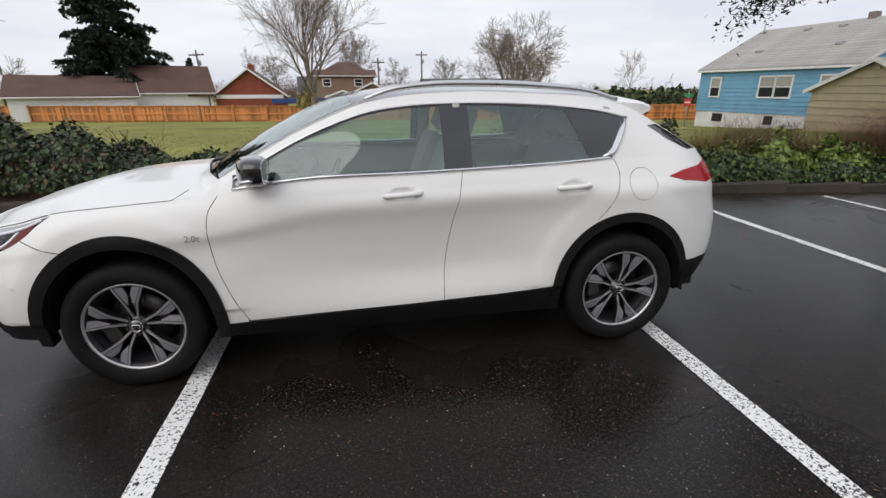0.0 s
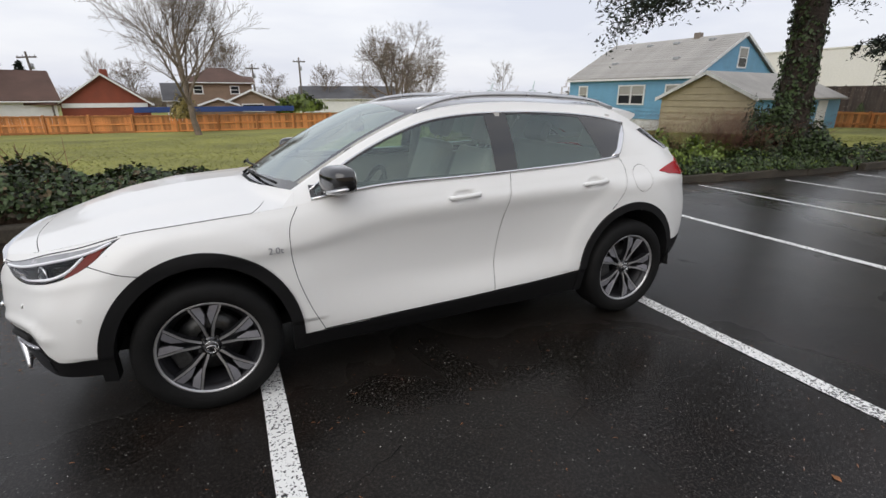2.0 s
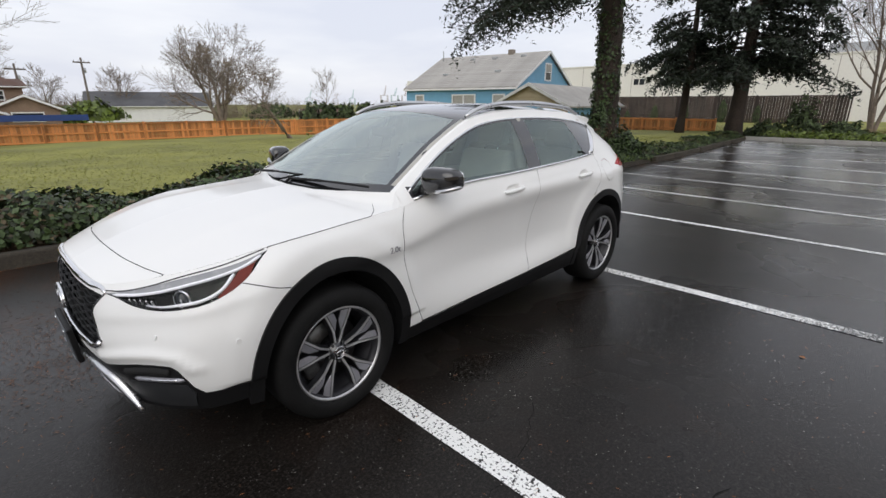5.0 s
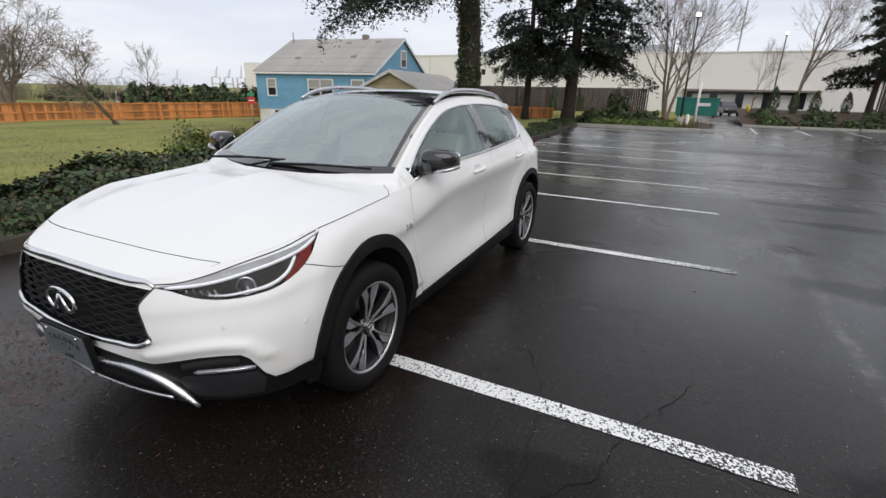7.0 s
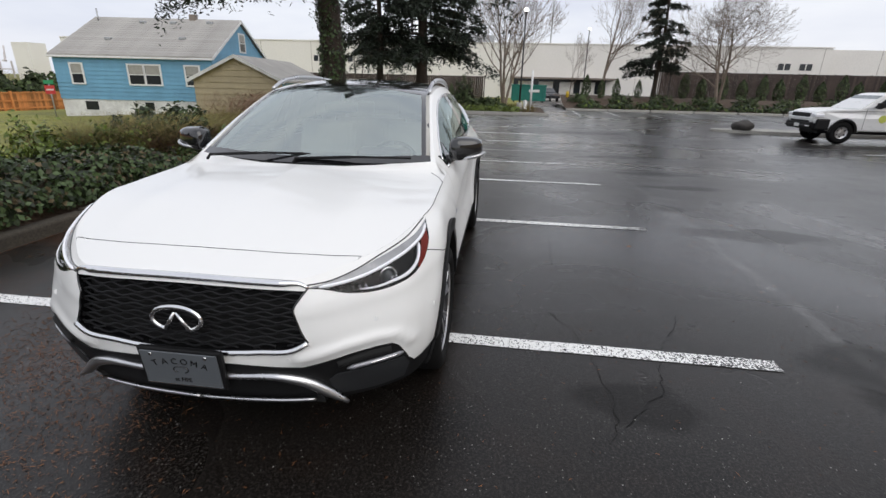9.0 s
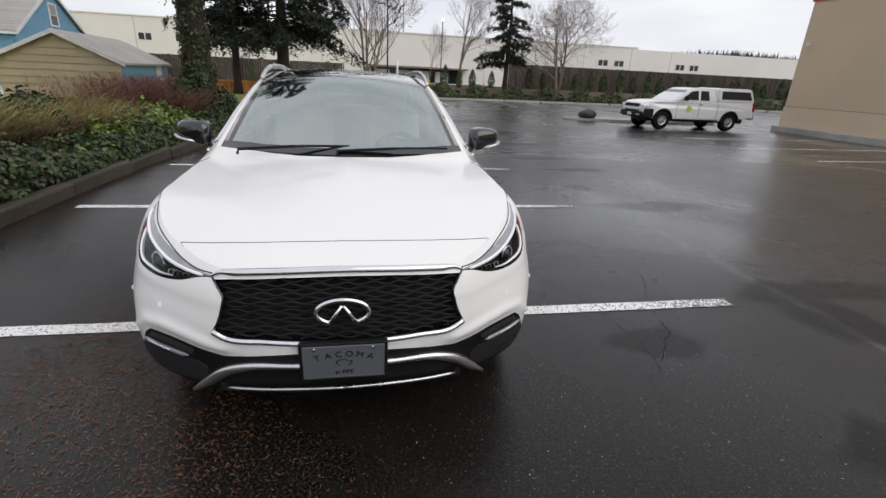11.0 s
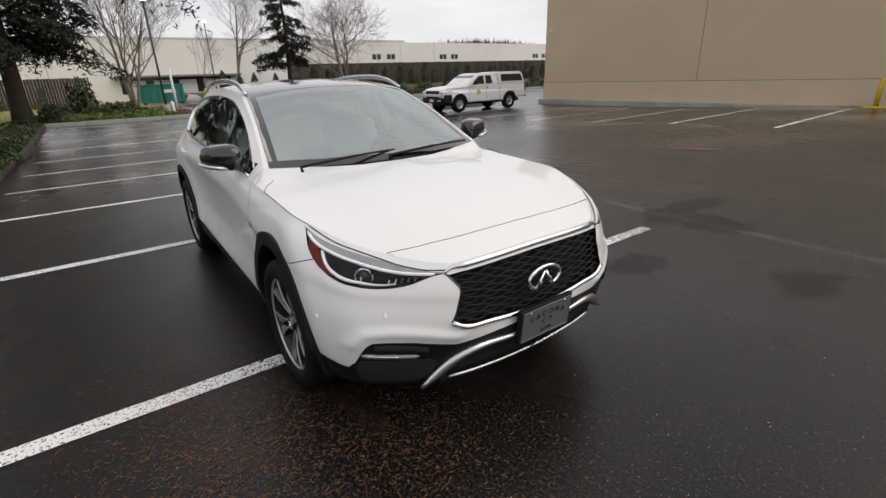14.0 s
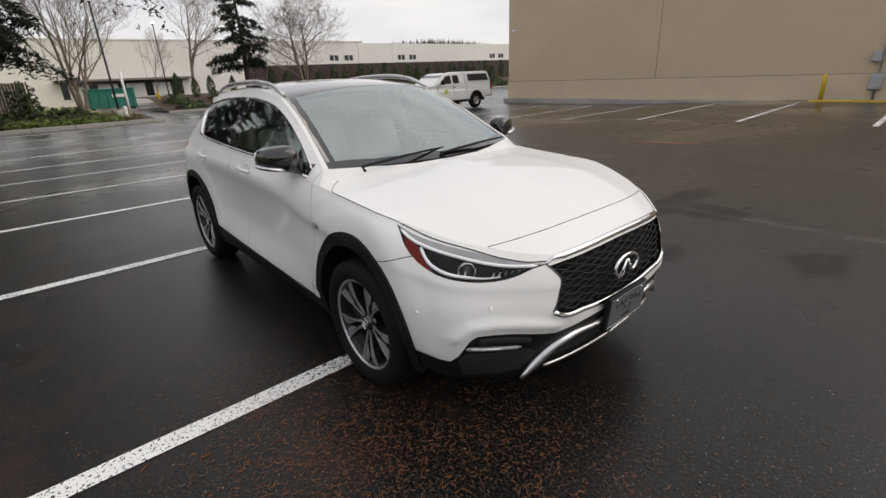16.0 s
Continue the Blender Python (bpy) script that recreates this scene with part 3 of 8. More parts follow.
# ---- tan building beside the lot ----
WALL_Y = -19.8
tan = thing("tan_building", "windowless tan commercial building with red trim", "building")
boxed("wall", TAN, tan, -60, 15.8, WALL_Y - 25, WALL_Y, 0.93, 5.3)
boxed("base_course", TAN_LOW, tan, -60, 15.83, WALL_Y - 25, WALL_Y + 0.03, -0.4, 0.92)
boxed("joint", GREY_TRIM, tan, -60, 15.81, WALL_Y - 25, WALL_Y + 0.01, 0.92, 0.945)
boxed("red_band", RED_TRIM, tan, -60, 15.86, WALL_Y - 25, WALL_Y + 0.06, 5.3, 5.55)
boxed("parapet", GREY_TRIM, tan, -60, 15.82, WALL_Y - 25, WALL_Y + 0.02, 5.55, 7.2)
for x in (7.2, -1.6, -10.4):
    boxed("panel_joint", GREY_TRIM, tan, x - 0.012, x + 0.012, WALL_Y - 0.05, WALL_Y + 0.006, 0.95, 5.3)
walkway = tagged(boxed("pavement", CONCRETE, None, -60, 15.9, WALL_Y + 0.05, WALL_Y + 0.34, -0.4, 0.05, 0.02), "narrow stained concrete footing along the wall", "walkway", kind="structure")
lp = thing("wall_light", "bronze wall-pack light on the tan wall", "light fixture")
boxed("housing", GREY_TRIM, lp, 7.2, 7.65, WALL_Y + 0.01, WALL_Y + 0.28, 4.72, 5.02, 0.03)
boxed("lens", CONCRETE, lp, 7.25, 7.6, WALL_Y + 0.2, WALL_Y + 0.3, 4.68, 4.8, 0.02)
sc = thing("security_camera", "small white security camera on the wall corner", "camera")
boxed("bracket", WHITE, sc, 15.3, 15.36, WALL_Y + 0.005, WALL_Y + 0.15, 3.55, 3.61)
bm = bmesh.new()
bmesh.ops.create_uvsphere(bm, u_segments=12, v_segments=8, radius=0.07, matrix=Matrix.Translation((15.33, WALL_Y + 0.2, 3.52)))
part("dome", bm, WHITE, sc, smooth=True)
for z, h, w, d in ((1.3, 0.34, 0.26, 0.14), (0.42, 0.5, 0.34, 0.2)):
    e = thing("electrical_box", "grey-blue electrical cabinet on the tan wall", "electrical box", group="electrical boxes on the wall")
    boxed("cabinet", STEEL, e, -0.6 + 0.2 * z, -0.6 + 0.2 * z + w, WALL_Y + 0.032, WALL_Y + 0.032 + d, z, z + h, 0.015)
    boxed("cover", STEEL, e, -0.58 + 0.2 * z, -0.62 + 0.2 * z + w, WALL_Y + 0.034 + d, WALL_Y + 0.045 + d, z + 0.03, z + h - 0.03, 0.004)
bm = bmesh.new()
tube(bm, [(-0.35, WALL_Y + 0.09, 0.1), (-0.35, WALL_Y + 0.09, 5.2)], 0.03)
tagged(part("conduit", bm, STEEL), "thin grey conduit running up the tan wall", "conduit")
bol = thing("bollard", "yellow painted steel bollard by the wall", "bollard")
bm = bmesh.new()
tube(bm, [(0.95, WALL_Y + 0.62, 0.08), (0.95, WALL_Y + 0.62, 0.92), (0.95, WALL_Y + 0.62, 0.97)], [0.07, 0.07, 0.04], 14)
part("post", bm, YELLOW, bol)
tagged(boxed("yellow_curb", YELLOW, None, -6, 1.2, WALL_Y + 0.78, WALL_Y + 0.95, -0.1, 0.12, 0.02), "yellow painted curb edge by the wall", "curb", kind="structure")

# ---- white warehouse behind the far planting ----
wh = thing("warehouse", "long off-white tilt-up concrete warehouse", "building")
WX = 61.0
boxed("wall", PANEL, wh, WX, WX + 40, -38.8, 62, -1, 6.35)
boxed("wall", PANEL, wh, WX + 1.2, WX + 40, -110, -38.85, -1, 6.3)
boxed("coping", PANEL, wh, WX - 0.08, WX + 40, -38.9, 62, 6.36, 6.5)
boxed("rooftop_unit", STEEL, wh, WX + 3, WX + 8, 1, 5.5, 6.5, 7.6)
boxed("loading_dock", DARKWIN, wh, WX - 0.03, WX + 0.5, -13.5, -2.0, 0.6, 2.3)
boxed("canopy", GREY_TRIM, wh, WX - 1.5, WX + 0.05, -14.5, -1.5, 2.3, 2.5)
for k in range(4):
    boxed("dock_door", PANEL, wh, WX - 0.1, WX - 0.035, -4.4 - 2.6 * k, -2.6 - 2.6 * k, 0.55, 2.0)
for y in (24, 20, 16.5, -19, -33.9, -36.3, -46.7, -49.0, -68, -70.4):
    w = part("window", box(bmesh.new(), WX - 0.02 + (1.2 if y < -39 else 0), WX + 0.4 + (1.2 if y < -39 else 0), y - 0.72, y + 0.72, 3.9, 4.62), DARKWIN, wh)
    for dy in (-0.74, 0.0, 0.74):
        boxed("mullion", PANEL, w, WX - 0.06 + (1.2 if y < -39 else 0), WX + (1.2 if y < -39 else 0), y + dy - 0.05, y + dy + 0.05, 3.87, 4.65)
for k in range(16):
    y = 60 - 7 * k
    boxed("panel_joint", GREY_TRIM, wh, WX - 0.012 + (1.2 if y < -39 else 0), WX + 0.02 + (1.2 if y < -39 else 0), y - 0.02, y + 0.02, -1, 6.3)

# ---- fences ----
def fence(x0, y0, x1, y1, top, low, mtl, label, gap=2.4, board=0.14, rails=True, pieces=True, face=-1):
    f = thing("fence", label, "fence")
    L = math.hypot(x1 - x0, y1 - y0)
    ux, uy = (x1 - x0) / L, (y1 - y0) / L
    turn = math.degrees(math.atan2(uy, ux))
    n = int(L / board)
    h = top - low
    shared = None
    jr = random.Random(int(L * 10))
    if pieces and n <= 300:
        bm = box(bmesh.new(), -board / 2 + 0.004, board / 2 - 0.004, -0.01, 0.01, 0, h, 0.003)
        first = part("board", bm, mtl, f)
        shared = first.data
        for i in range(n):
            o = first if i == 0 else new("board", shared)
            o.parent = f
            d = (i + 0.5) * board
            o.matrix_world = pose(x0 + ux * d, y0 + uy * d, low + jr.uniform(-0.015, 0.012), 0, jr.uniform(-0.5, 0.5), turn)
    else:
        bm = bmesh.new()
        for i in range(n):
            d = (i + 0.5) * board
            dz = jr.uniform(-0.012, 0.012)
            box(bm, -board / 2 + 0.006, board / 2 - 0.006, -0.01, 0.01, 0, h + dz, 0, pose(x0 + ux * d, y0 + uy * d, low, 0, 0, turn))
        tagged(part("board", bm, mtl, f), kind="stuff")
    k = max(1, round(L / gap))
    for i in range(k + 1):
        o = boxed("post", mtl, f, -0.05, 0.05, 0.012 * face if face > 0 else -0.11, 0.11 if face > 0 else -0.012, -0.2, h + 0.05, 0.008)
        o.matrix_world = pose(x0 + ux * L * i / k, y0 + uy * L * i / k, low, 0, 0, turn)
    if rails:
        for z in (0.12, h * 0.5, h - 0.1):
            o = boxed("rail", mtl, f, 0, L, -0.055 if face < 0 else 0.012, -0.012 if face < 0 else 0.055, z, z + 0.085)
            o.matrix_world = pose(x0, y0, low, 0, 0, turn)
    return f


fence(-21.5, 33.4, -6.0, 30.8, 0.46, -0.66, FENCE, "new orange cedar board fence across the field", face=-1)
fence(-6.0, 30.8, 12.5, 29.6, 0.44, -0.66, FENCE, "new orange cedar board fence behind the leaning trees", face=-1)
fence(12.5, 29.6, 27.0, 27.6, 0.42, -0.68, FENCE, "new orange cedar board fence running to the blue house", face=-1)
fence(-40, 40, -21.5, 33.4, 0.46, -0.66, FENCE, "orange cedar board fence at the field's far corner", face=-1, pieces=False)
fence(27.0, 11.4, 27.0, 5.2, 0.74, -0.45, FENCE, "short orange cedar fence between the firs", face=-1)
fence(44, -62, 44, -15.0, 2.95, 0.4, FENCE_DARK, "tall weathered brown fence behind a row of arborvitae", gap=3.0, board=0.19, rails=False, pieces=False)
fence(44, 22, 44, 1.0, 2.2, 0.0, FENCE_DARK, "dark brown fence beyond the firs", gap=3.0, board=0.19, rails=False, pieces=False)

# ---- plants ----
def leaf_cloud(name, centres, normals, size, mtl, parent=None, label="", seed=1, slim=0.7, mats=None):
    """Many small folded leaves at the given centres: one mesh of kind stuff."""
    r = np.random.default_rng(seed)
    n = len(centres)
    c, nn = np.asarray(centres, float), np.asarray(normals, float)
    nn = nn + r.normal(0, 0.55, (n, 3))
    nn /= np.linalg.norm(nn, axis=1)[:, None] + 1e-9
    t = np.cross(nn, r.normal(0, 1, (n, 3)))
    t /= np.linalg.norm(t, axis=1)[:, None] + 1e-9
    b = np.cross(nn, t)
    s = np.asarray(size) * r.uniform(0.6, 1.25, n)
    s = s[:, None]
    v = np.stack([c - t * s, c + b * s * slim + nn * s * 0.15, c + t * s * 1.1, c - b * s * slim + nn * s * 0.15], 1).reshape(-1, 3)
    me = bpy.data.meshes.new(name)
    me.vertices.add(4 * n)
    me.vertices.foreach_set("co", v.ravel())
    idx = np.arange(4 * n).reshape(n, 4)
    tri = np.concatenate([idx[:, [0, 1, 2]], idx[:, [0, 2, 3]]], 1).reshape(-1, 3)
    me.loops.add(tri.size)
    me.loops.foreach_set("vertex_index", tri.ravel())
    me.polygons.add(len(tri))
    me.polygons.foreach_set("loop_start", np.arange(0, tri.size, 3))
    me.polygons.foreach_set("loop_total", np.full(len(tri), 3))
    for m in mats or [mtl]:
        me.materials.append(m)
    if mats:
        w = np.repeat(r.choice(len(mats), n, p=[0.86, 0.14] if len(mats) == 2 else None), 2)
        me.polygons.foreach_set("material_index", w)
    me.update()
    ob = new(name, me)
    if parent is not None:
        ob.parent = parent
    return tagged(ob, label, kind="stuff")


def hedge_top(x):
    h = 0.50 - 0.10 * ease(-4, -1, x) + 0.09 * math.sin(x * 1.3) + 0.07 * math.sin(x * 3.1 + 1)
    h += 0.55 * math.exp(-((x + 5.2) / 1.0) ** 2) + 0.10 * math.exp(-((x - 8) / 1.5) ** 2)
    return h - 0.08 * ease(1, 2.5, x) - 0.10 * ease(4.5, 6.5, x) - 0.04 * ease(13, 20, x)


def hedge(x0, x1, y0, y1, n, seed, label):
    r = np.random.default_rng(seed)
    x = r.uniform(x0, x1, n)
    q = r.uniform(0, 1, n) ** 0.85
    ang = r.uniform(0.02, 1.0, n) * math.pi
    mid, half = (y0 + y1) / 2, (y1 - y0) / 2
    top = np.array([hedge_top(v) for v in x]) * (1 + 0.16 * np.sin(x * 7 + ang * 3) + r.normal(0, 0.07, n))
    rad = 0.84 + 0.2 * r.uniform(0, 1, n)
    y = mid - half * np.cos(ang) * rad
    base = np.array([lot_z(v, 3) + 0.1 for v in x])
    z = base + top * np.sin(ang) ** 0.6 * rad
    nor = np.stack([0 * x, -np.cos(ang), np.sin(ang) + 0.15], 1)
    h = leaf_cloud("ivy_hedge", np.stack([x, y, z], 1), nor, 0.037, IVY, seed=seed, mats=[IVY, IVY_LIGHT if x0 > 3 else RUST_LEAF])
    return tagged(h, label, "hedge")


# one smooth leaf-litter-brown sheet stands in for the hedge's inside, behind the leaves
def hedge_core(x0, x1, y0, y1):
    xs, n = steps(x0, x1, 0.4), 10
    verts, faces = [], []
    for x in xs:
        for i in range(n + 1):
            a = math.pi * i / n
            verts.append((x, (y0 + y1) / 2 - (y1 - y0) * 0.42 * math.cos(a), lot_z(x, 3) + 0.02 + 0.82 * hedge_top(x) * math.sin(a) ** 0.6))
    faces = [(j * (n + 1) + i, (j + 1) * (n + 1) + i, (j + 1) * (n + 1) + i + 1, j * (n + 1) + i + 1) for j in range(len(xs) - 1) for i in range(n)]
    return tagged(quads_mesh("hedge_fill", verts, faces, SOIL, smooth=True), "dark tangle of stems inside the ivy hedge", "hedge", kind="stuff")


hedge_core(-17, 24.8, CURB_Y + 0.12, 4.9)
hedge(-17, -7.5, CURB_Y + 0.05, 5.0, 9000, 3, "low dark-green ivy hedge along the curb")
hedge(-7.5, 3.4, CURB_Y + 0.02, 5.0, 36000, 4, "dense dark-green ivy hedge spilling over the curb")
hedge(3.4, 12, CURB_Y + 0.02, 5.0, 27000, 5, "ivy hedge mixed with yellow-green leaves")
hedge(12, 25, CURB_Y + 0.02, 4.9, 16000, 6, "low ivy ground cover beneath the firs")


def scrub(name, spots, n, spread, height, mtl, label, seed, thick=0.006, arch=0.5):
    """Upright arching stems, each a thin ribbon."""
    r = np.random.default_rng(seed)
    verts, faces = [], []
    for i in range(n):
        sx, sy, sr = spots[r.integers(len(spots))]
        a, d = r.uniform(0, 2 * math.pi), sr * math.sqrt(r.uniform())
        x, y = sx + d * math.cos(a), sy + d * math.sin(a)
        z = (ground_z(x, y) if y > 5.6 else lot_z(x, 3) + 0.12)
        h = height * r.uniform(0.5, 1.15)
        la, le = r.uniform(0, 2 * math.pi), r.uniform(0.1, arch) * h
        w = thick * r.uniform(0.7, 1.5)
        k = len(verts)
        for s in (0, 0.4, 0.75, 1):
            px, py, pz = x + le * s * s * math.cos(la), y + le * s * s * math.sin(la), z + h * (s - 0.25 * s * s)
            verts += [(px - w * (1 - 0.6 * s), py, pz), (px + w * (1 - 0.6 * s), py + w, pz)]
        faces += [(k + 2 * j, k + 2 * j + 1, k + 2 * j + 3, k + 2 * j + 2) for j in range(3)]
    return tagged(quads_mesh(name, verts, faces, mtl), label, "shrub", kind="stuff")


scrub("dry_grass", [(3.3, 5.7, 0.8), (4.3, 6.0, 1.1), (5.4, 5.9, 0.9), (8, 5.6, 1.0)], 4000, 1, 0.9, STRAW, "tufts of dry yellow grass behind the hedge", 11, thick=0.009)
scrub("dry_grass", [(3.1, 5.0, 0.5), (3.6, 5.4, 0.6), (4.3, 5.0, 0.5), (6.2, 4.9, 0.5)], 2600, 1, 1.0, STRAW, "yellowed grass and stems rising out of the hedge", 15, arch=0.9)
scrub("bramble", [(10, 5.6, 1.2), (12.5, 6.0, 1.3), (14.5, 6.5, 1.5), (16, 8, 1.5), (9, 6.2, 1.0), (11.3, 5.2, 0.9), (13.6, 5.4, 0.8)], 5200, 1, 1.25, TWIG, "red-brown leafless bramble thicket", 12, thick=0.007, arch=0.9)
scrub("bramble", [(3.4, 4.7, 0.7), (5.0, 4.9, 0.8), (7.0, 5.0, 0.9)], 700, 1, 0.75, TWIG, "rust-brown canes tangled in the hedge", 16, arch=0.9)
scrub("bramble", [(-4.6, 4.6, 0.5), (-3.4, 4.6, 0.3)], 60, 1, 1.0, TWIG, "bare bramble canes above the hedge", 13, arch=0.7)
scrub("dry_grass", [(28, 1, 2.2), (29, 6, 2.0), (27, -2, 1.2), (30, -2, 1.2)], 1500, 1, 0.5, STRAW, "dry grass under the firs", 14)

# short grass on the part of the field that lies nearest
r = np.random.default_rng(21)
n = 46000
gx, gy = r.uniform(-16, 20, n), 5.2 + 19 * r.uniform(0, 1, n) ** 1.7
gz = np.array([ground_z(a, b) for a, b in zip(gx, gy)])
leaf_cloud("field_grass", np.stack([gx, gy, gz + 0.014], 1), np.tile((0.2, -0.9, 0.15), (n, 1)), 0.032, BLADE, seed=22, slim=0.16)
bpy.data.objects["field_grass"]["label"] = "short patchy winter grass"
bpy.data.objects["field_grass"]["category"] = "grass"


def bush(spots, n, size, mtl, label, seed, mats=None):
    r = np.random.default_rng(seed)
    pts, nor = [], []
    for x, y, z, rx, rz in spots:
        k = n // len(spots)
        d = r.normal(0, 1, (k, 3))
        d /= np.linalg.norm(d, axis=1)[:, None]
        d[:, 2] = np.abs(d[:, 2]) * 1.0
        lump = 0.75 + 0.3 * np.sin(d[:, 0] * 5 + x) * np.cos(d[:, 1] * 6) + r.normal(0, 0.08, k)
        pts.append(np.array([x, y, z]) + d * lump[:, None] * np.array([rx, rx, rz]))
        nor.append(d)
    return tagged(leaf_cloud("bush", np.concatenate(pts), np.concatenate(nor), size, mtl, seed=seed, mats=mats), label, "bush")


bush([(2.3, 5.2, 0.1, 0.5, 0.75), (3.2, 5.0, 0.1, 0.6, 0.7), (2.7, 6.0, 0.0, 0.6, 0.9), (6.4, 4.4, 0.0, 0.6, 0.6)], 5200, 0.036, IVY_LIGHT, "loose yellow-green weeds behind the hedge", 39)
bush([(4.2, 5.5, 0.0, 0.6, 0.85), (4.9, 5.4, 0.0, 0.8, 1.05), (5.8, 5.5, 0.0, 0.7, 0.9)], 9000, 0.045, IVY, "dark rounded evergreen shrub behind the hedge", 31)
bush([(-6.2, 4.4, 0.1, 1.0, 1.05), (-5.0, 4.3, 0.1, 0.8, 0.95)], 6500, 0.05, IVY, "tall mound of dark ivy", 32)
bush([(7.6, 4.4, 0.0, 0.7, 0.75), (9.0, 4.5, -0.1, 0.7, 0.7), (5.2, 4.1, 0, 0.5, 0.6)], 5000, 0.05, IVY_LIGHT, "yellow-green leafy shrub at the curb", 33)
bush([(12.2, 4.9, -0.1, 0.85, 1.7), (12.9, 4.2, -0.1, 0.8, 0.9)], 6500, 0.05, IVY, "ivy climbing the base of a fir", 34)
bush([(27, -0.6, -0.1, 1.0, 0.6), (28.5, 1.6, -0.1, 0.9, 2.0), (27.4, 2.9, -0.1, 0.9, 0.8), (29.5, 0, -0.1, 1.1, 0.8), (27.6, 0.8, -0.1, 1.0, 0.7)], 8000, 0.09, CEDAR, "unkempt evergreen shrubs at the lot's end", 35)
bush([(34.5, -7.5 - 2.2 * k, lot_z(33, -8) + 0.2, 1.2, 0.55) for k in range(18)], 11000, 0.09, IVY, "low spreading evergreen border along the far curb", 36, mats=[IVY, IVY_LIGHT])
bush([(36.5, -7.0 - 3.1 * k, 0.35, 1.2, 0.7) for k in range(12)], 6000, 0.09, CEDAR, "second row of low shrubs on the bank", 37)
bush([(26.2, -1.5 + 0.9 * k, 0.0, 0.7, 0.35) for k in range(5)], 3000, 0.06, IVY_LIGHT, "low mixed plants behind the end curb", 38)


def arborvitae(x, y, z, h, seed):
    t = thing("arborvitae", "young columnar arborvitae in front of the brown fence", "shrub", pose(x, y, z), group="row of arborvitae")
    r = np.random.default_rng(seed)
    k = 700
    v = r.uniform(0, 1, k)
    a = r.uniform(0, 2 * math.pi, k)
    rad = 0.42 * np.sin(np.clip(v * 0.93 + 0.1, 0, 1) * math.pi) ** 0.7 * (0.75 + 0.35 * r.uniform(0, 1, k))
    p = np.stack([rad * np.cos(a), rad * np.sin(a), 0.1 + v * h], 1)
    o = leaf_cloud("crown", p, np.stack([np.cos(a), np.sin(a), 0.3 + 0 * a], 1), 0.10, CEDAR, t, seed=seed, slim=0.45)
    bm = bmesh.new()
    tube(bm, [(0, 0, -0.1), (0, 0, h * 0.8)], [0.05, 0.02], 6)
    part("trunk", bm, BARK, t)
    return t


plants = [arborvitae(0, 0, 0, 2.2, 40), arborvitae(0, 0, 0, 1.8, 41)]
rr = random.Random(5)
first = True
for k in range(21):
    y = -16.5 - 1.55 * k + rr.uniform(-0.3, 0.3)
    s = rr.uniform(0.8, 1.25)
    src = plants[k % 2]
    if k < 2:
        src.matrix_world = pose(41.5, y, 0.55, 0, 0, 0)
    else:
        copy_thing(src, pose(41.5 + rr.uniform(-0.3, 0.3), y, 0.5 + rr.uniform(-0.15, 0.1), 0, 0, rr.uniform(0, 360)))
for x, y in ((38.5, -7.7), (38.3, -8.9), (38.8, -10.2), (39, -12.0), (42.5, 4), (42.5, 6.5), (42.5, 9), (42.6, 12), (42.5, 14.5), (42.5, 17)):
    copy_thing(plants[0], pose(x, y, (ground_z(x, y) if y > 0 else 0.5) - 0.02, 0, 0, rr.uniform(0, 360)) @ Matrix.Scale(rr.uniform(0.6, 0.85), 4))


def add_tube(V, F, pts, radii, sides):
    """Append an open tapered tube to lists of points and faces."""
    k0 = len(V)
    for i, p in enumerate(pts):
        d = pts[min(i + 1, len(pts) - 1)] - pts[max(i - 1, 0)]
        a = d.orthogonal().normalized()
        b = d.cross(a).normalized()
        for k in range(sides):
            w = 2 * math.pi * k / sides
            V.append(p + radii[i] * (math.cos(w) * a + math.sin(w) * b))
    for i in range(len(pts) - 1):
        for k in range(sides):
            q = k0 + i * sides
            F.append((q + k, q + (k + 1) % sides, q + sides + (k + 1) % sides, q + sides + k))


def limb(V, F, p, d, length, radius, level, kids, r, spread, up, least, tips, first=0.3):
    """A limb with all its branches and twigs, each level thinner and shorter."""
    seg = (6, 4, 3, 3, 2)[min(level, 4)]
    pts, rad = [p.copy()], [radius]
    wob = 0.07 + 0.035 * level
    for i in range(seg):
        d = (d + Vector((r.gauss(0, wob), r.gauss(0, wob), r.gauss(0, wob) + up))).normalized()
        p = p + d * length / seg
        pts.append(p.copy())
        rad.append(max(least, radius * (1 - 0.72 * (i + 1) / seg)))
    add_tube(V, F, pts, rad, (9, 6, 4, 3, 3)[min(level, 4)])
    if level >= len(kids):
        tips.append(p.copy())
        return
    for k in range(kids[level]):
        t = 1.0 if k == 0 else first + (1 - first) * (k + r.random() - 1) / max(1, kids[level] - 1)
        i = min(seg - 1, int(t * seg))
        q = pts[i].lerp(pts[i + 1], min(1.0, t * seg - i))
        here = (pts[i + 1] - pts[i]).normalized()
        axis = here.cross(Vector((r.gauss(0, 1), r.gauss(0, 1), r.gauss(0, 1)))).normalized()
        nd = Matrix.Rotation((0.12 if k == 0 else r.uniform(0.55, 1.2)) * spread, 3, axis) @ here
        limb(V, F, q, nd, length * r.uniform(0.48, 0.72) * (1.2 - 0.5 * t), max(least, 0.62 * radius * (1 - 0.72 * t)), level + 1, kids, r, spread, up, least, tips, 0.18)


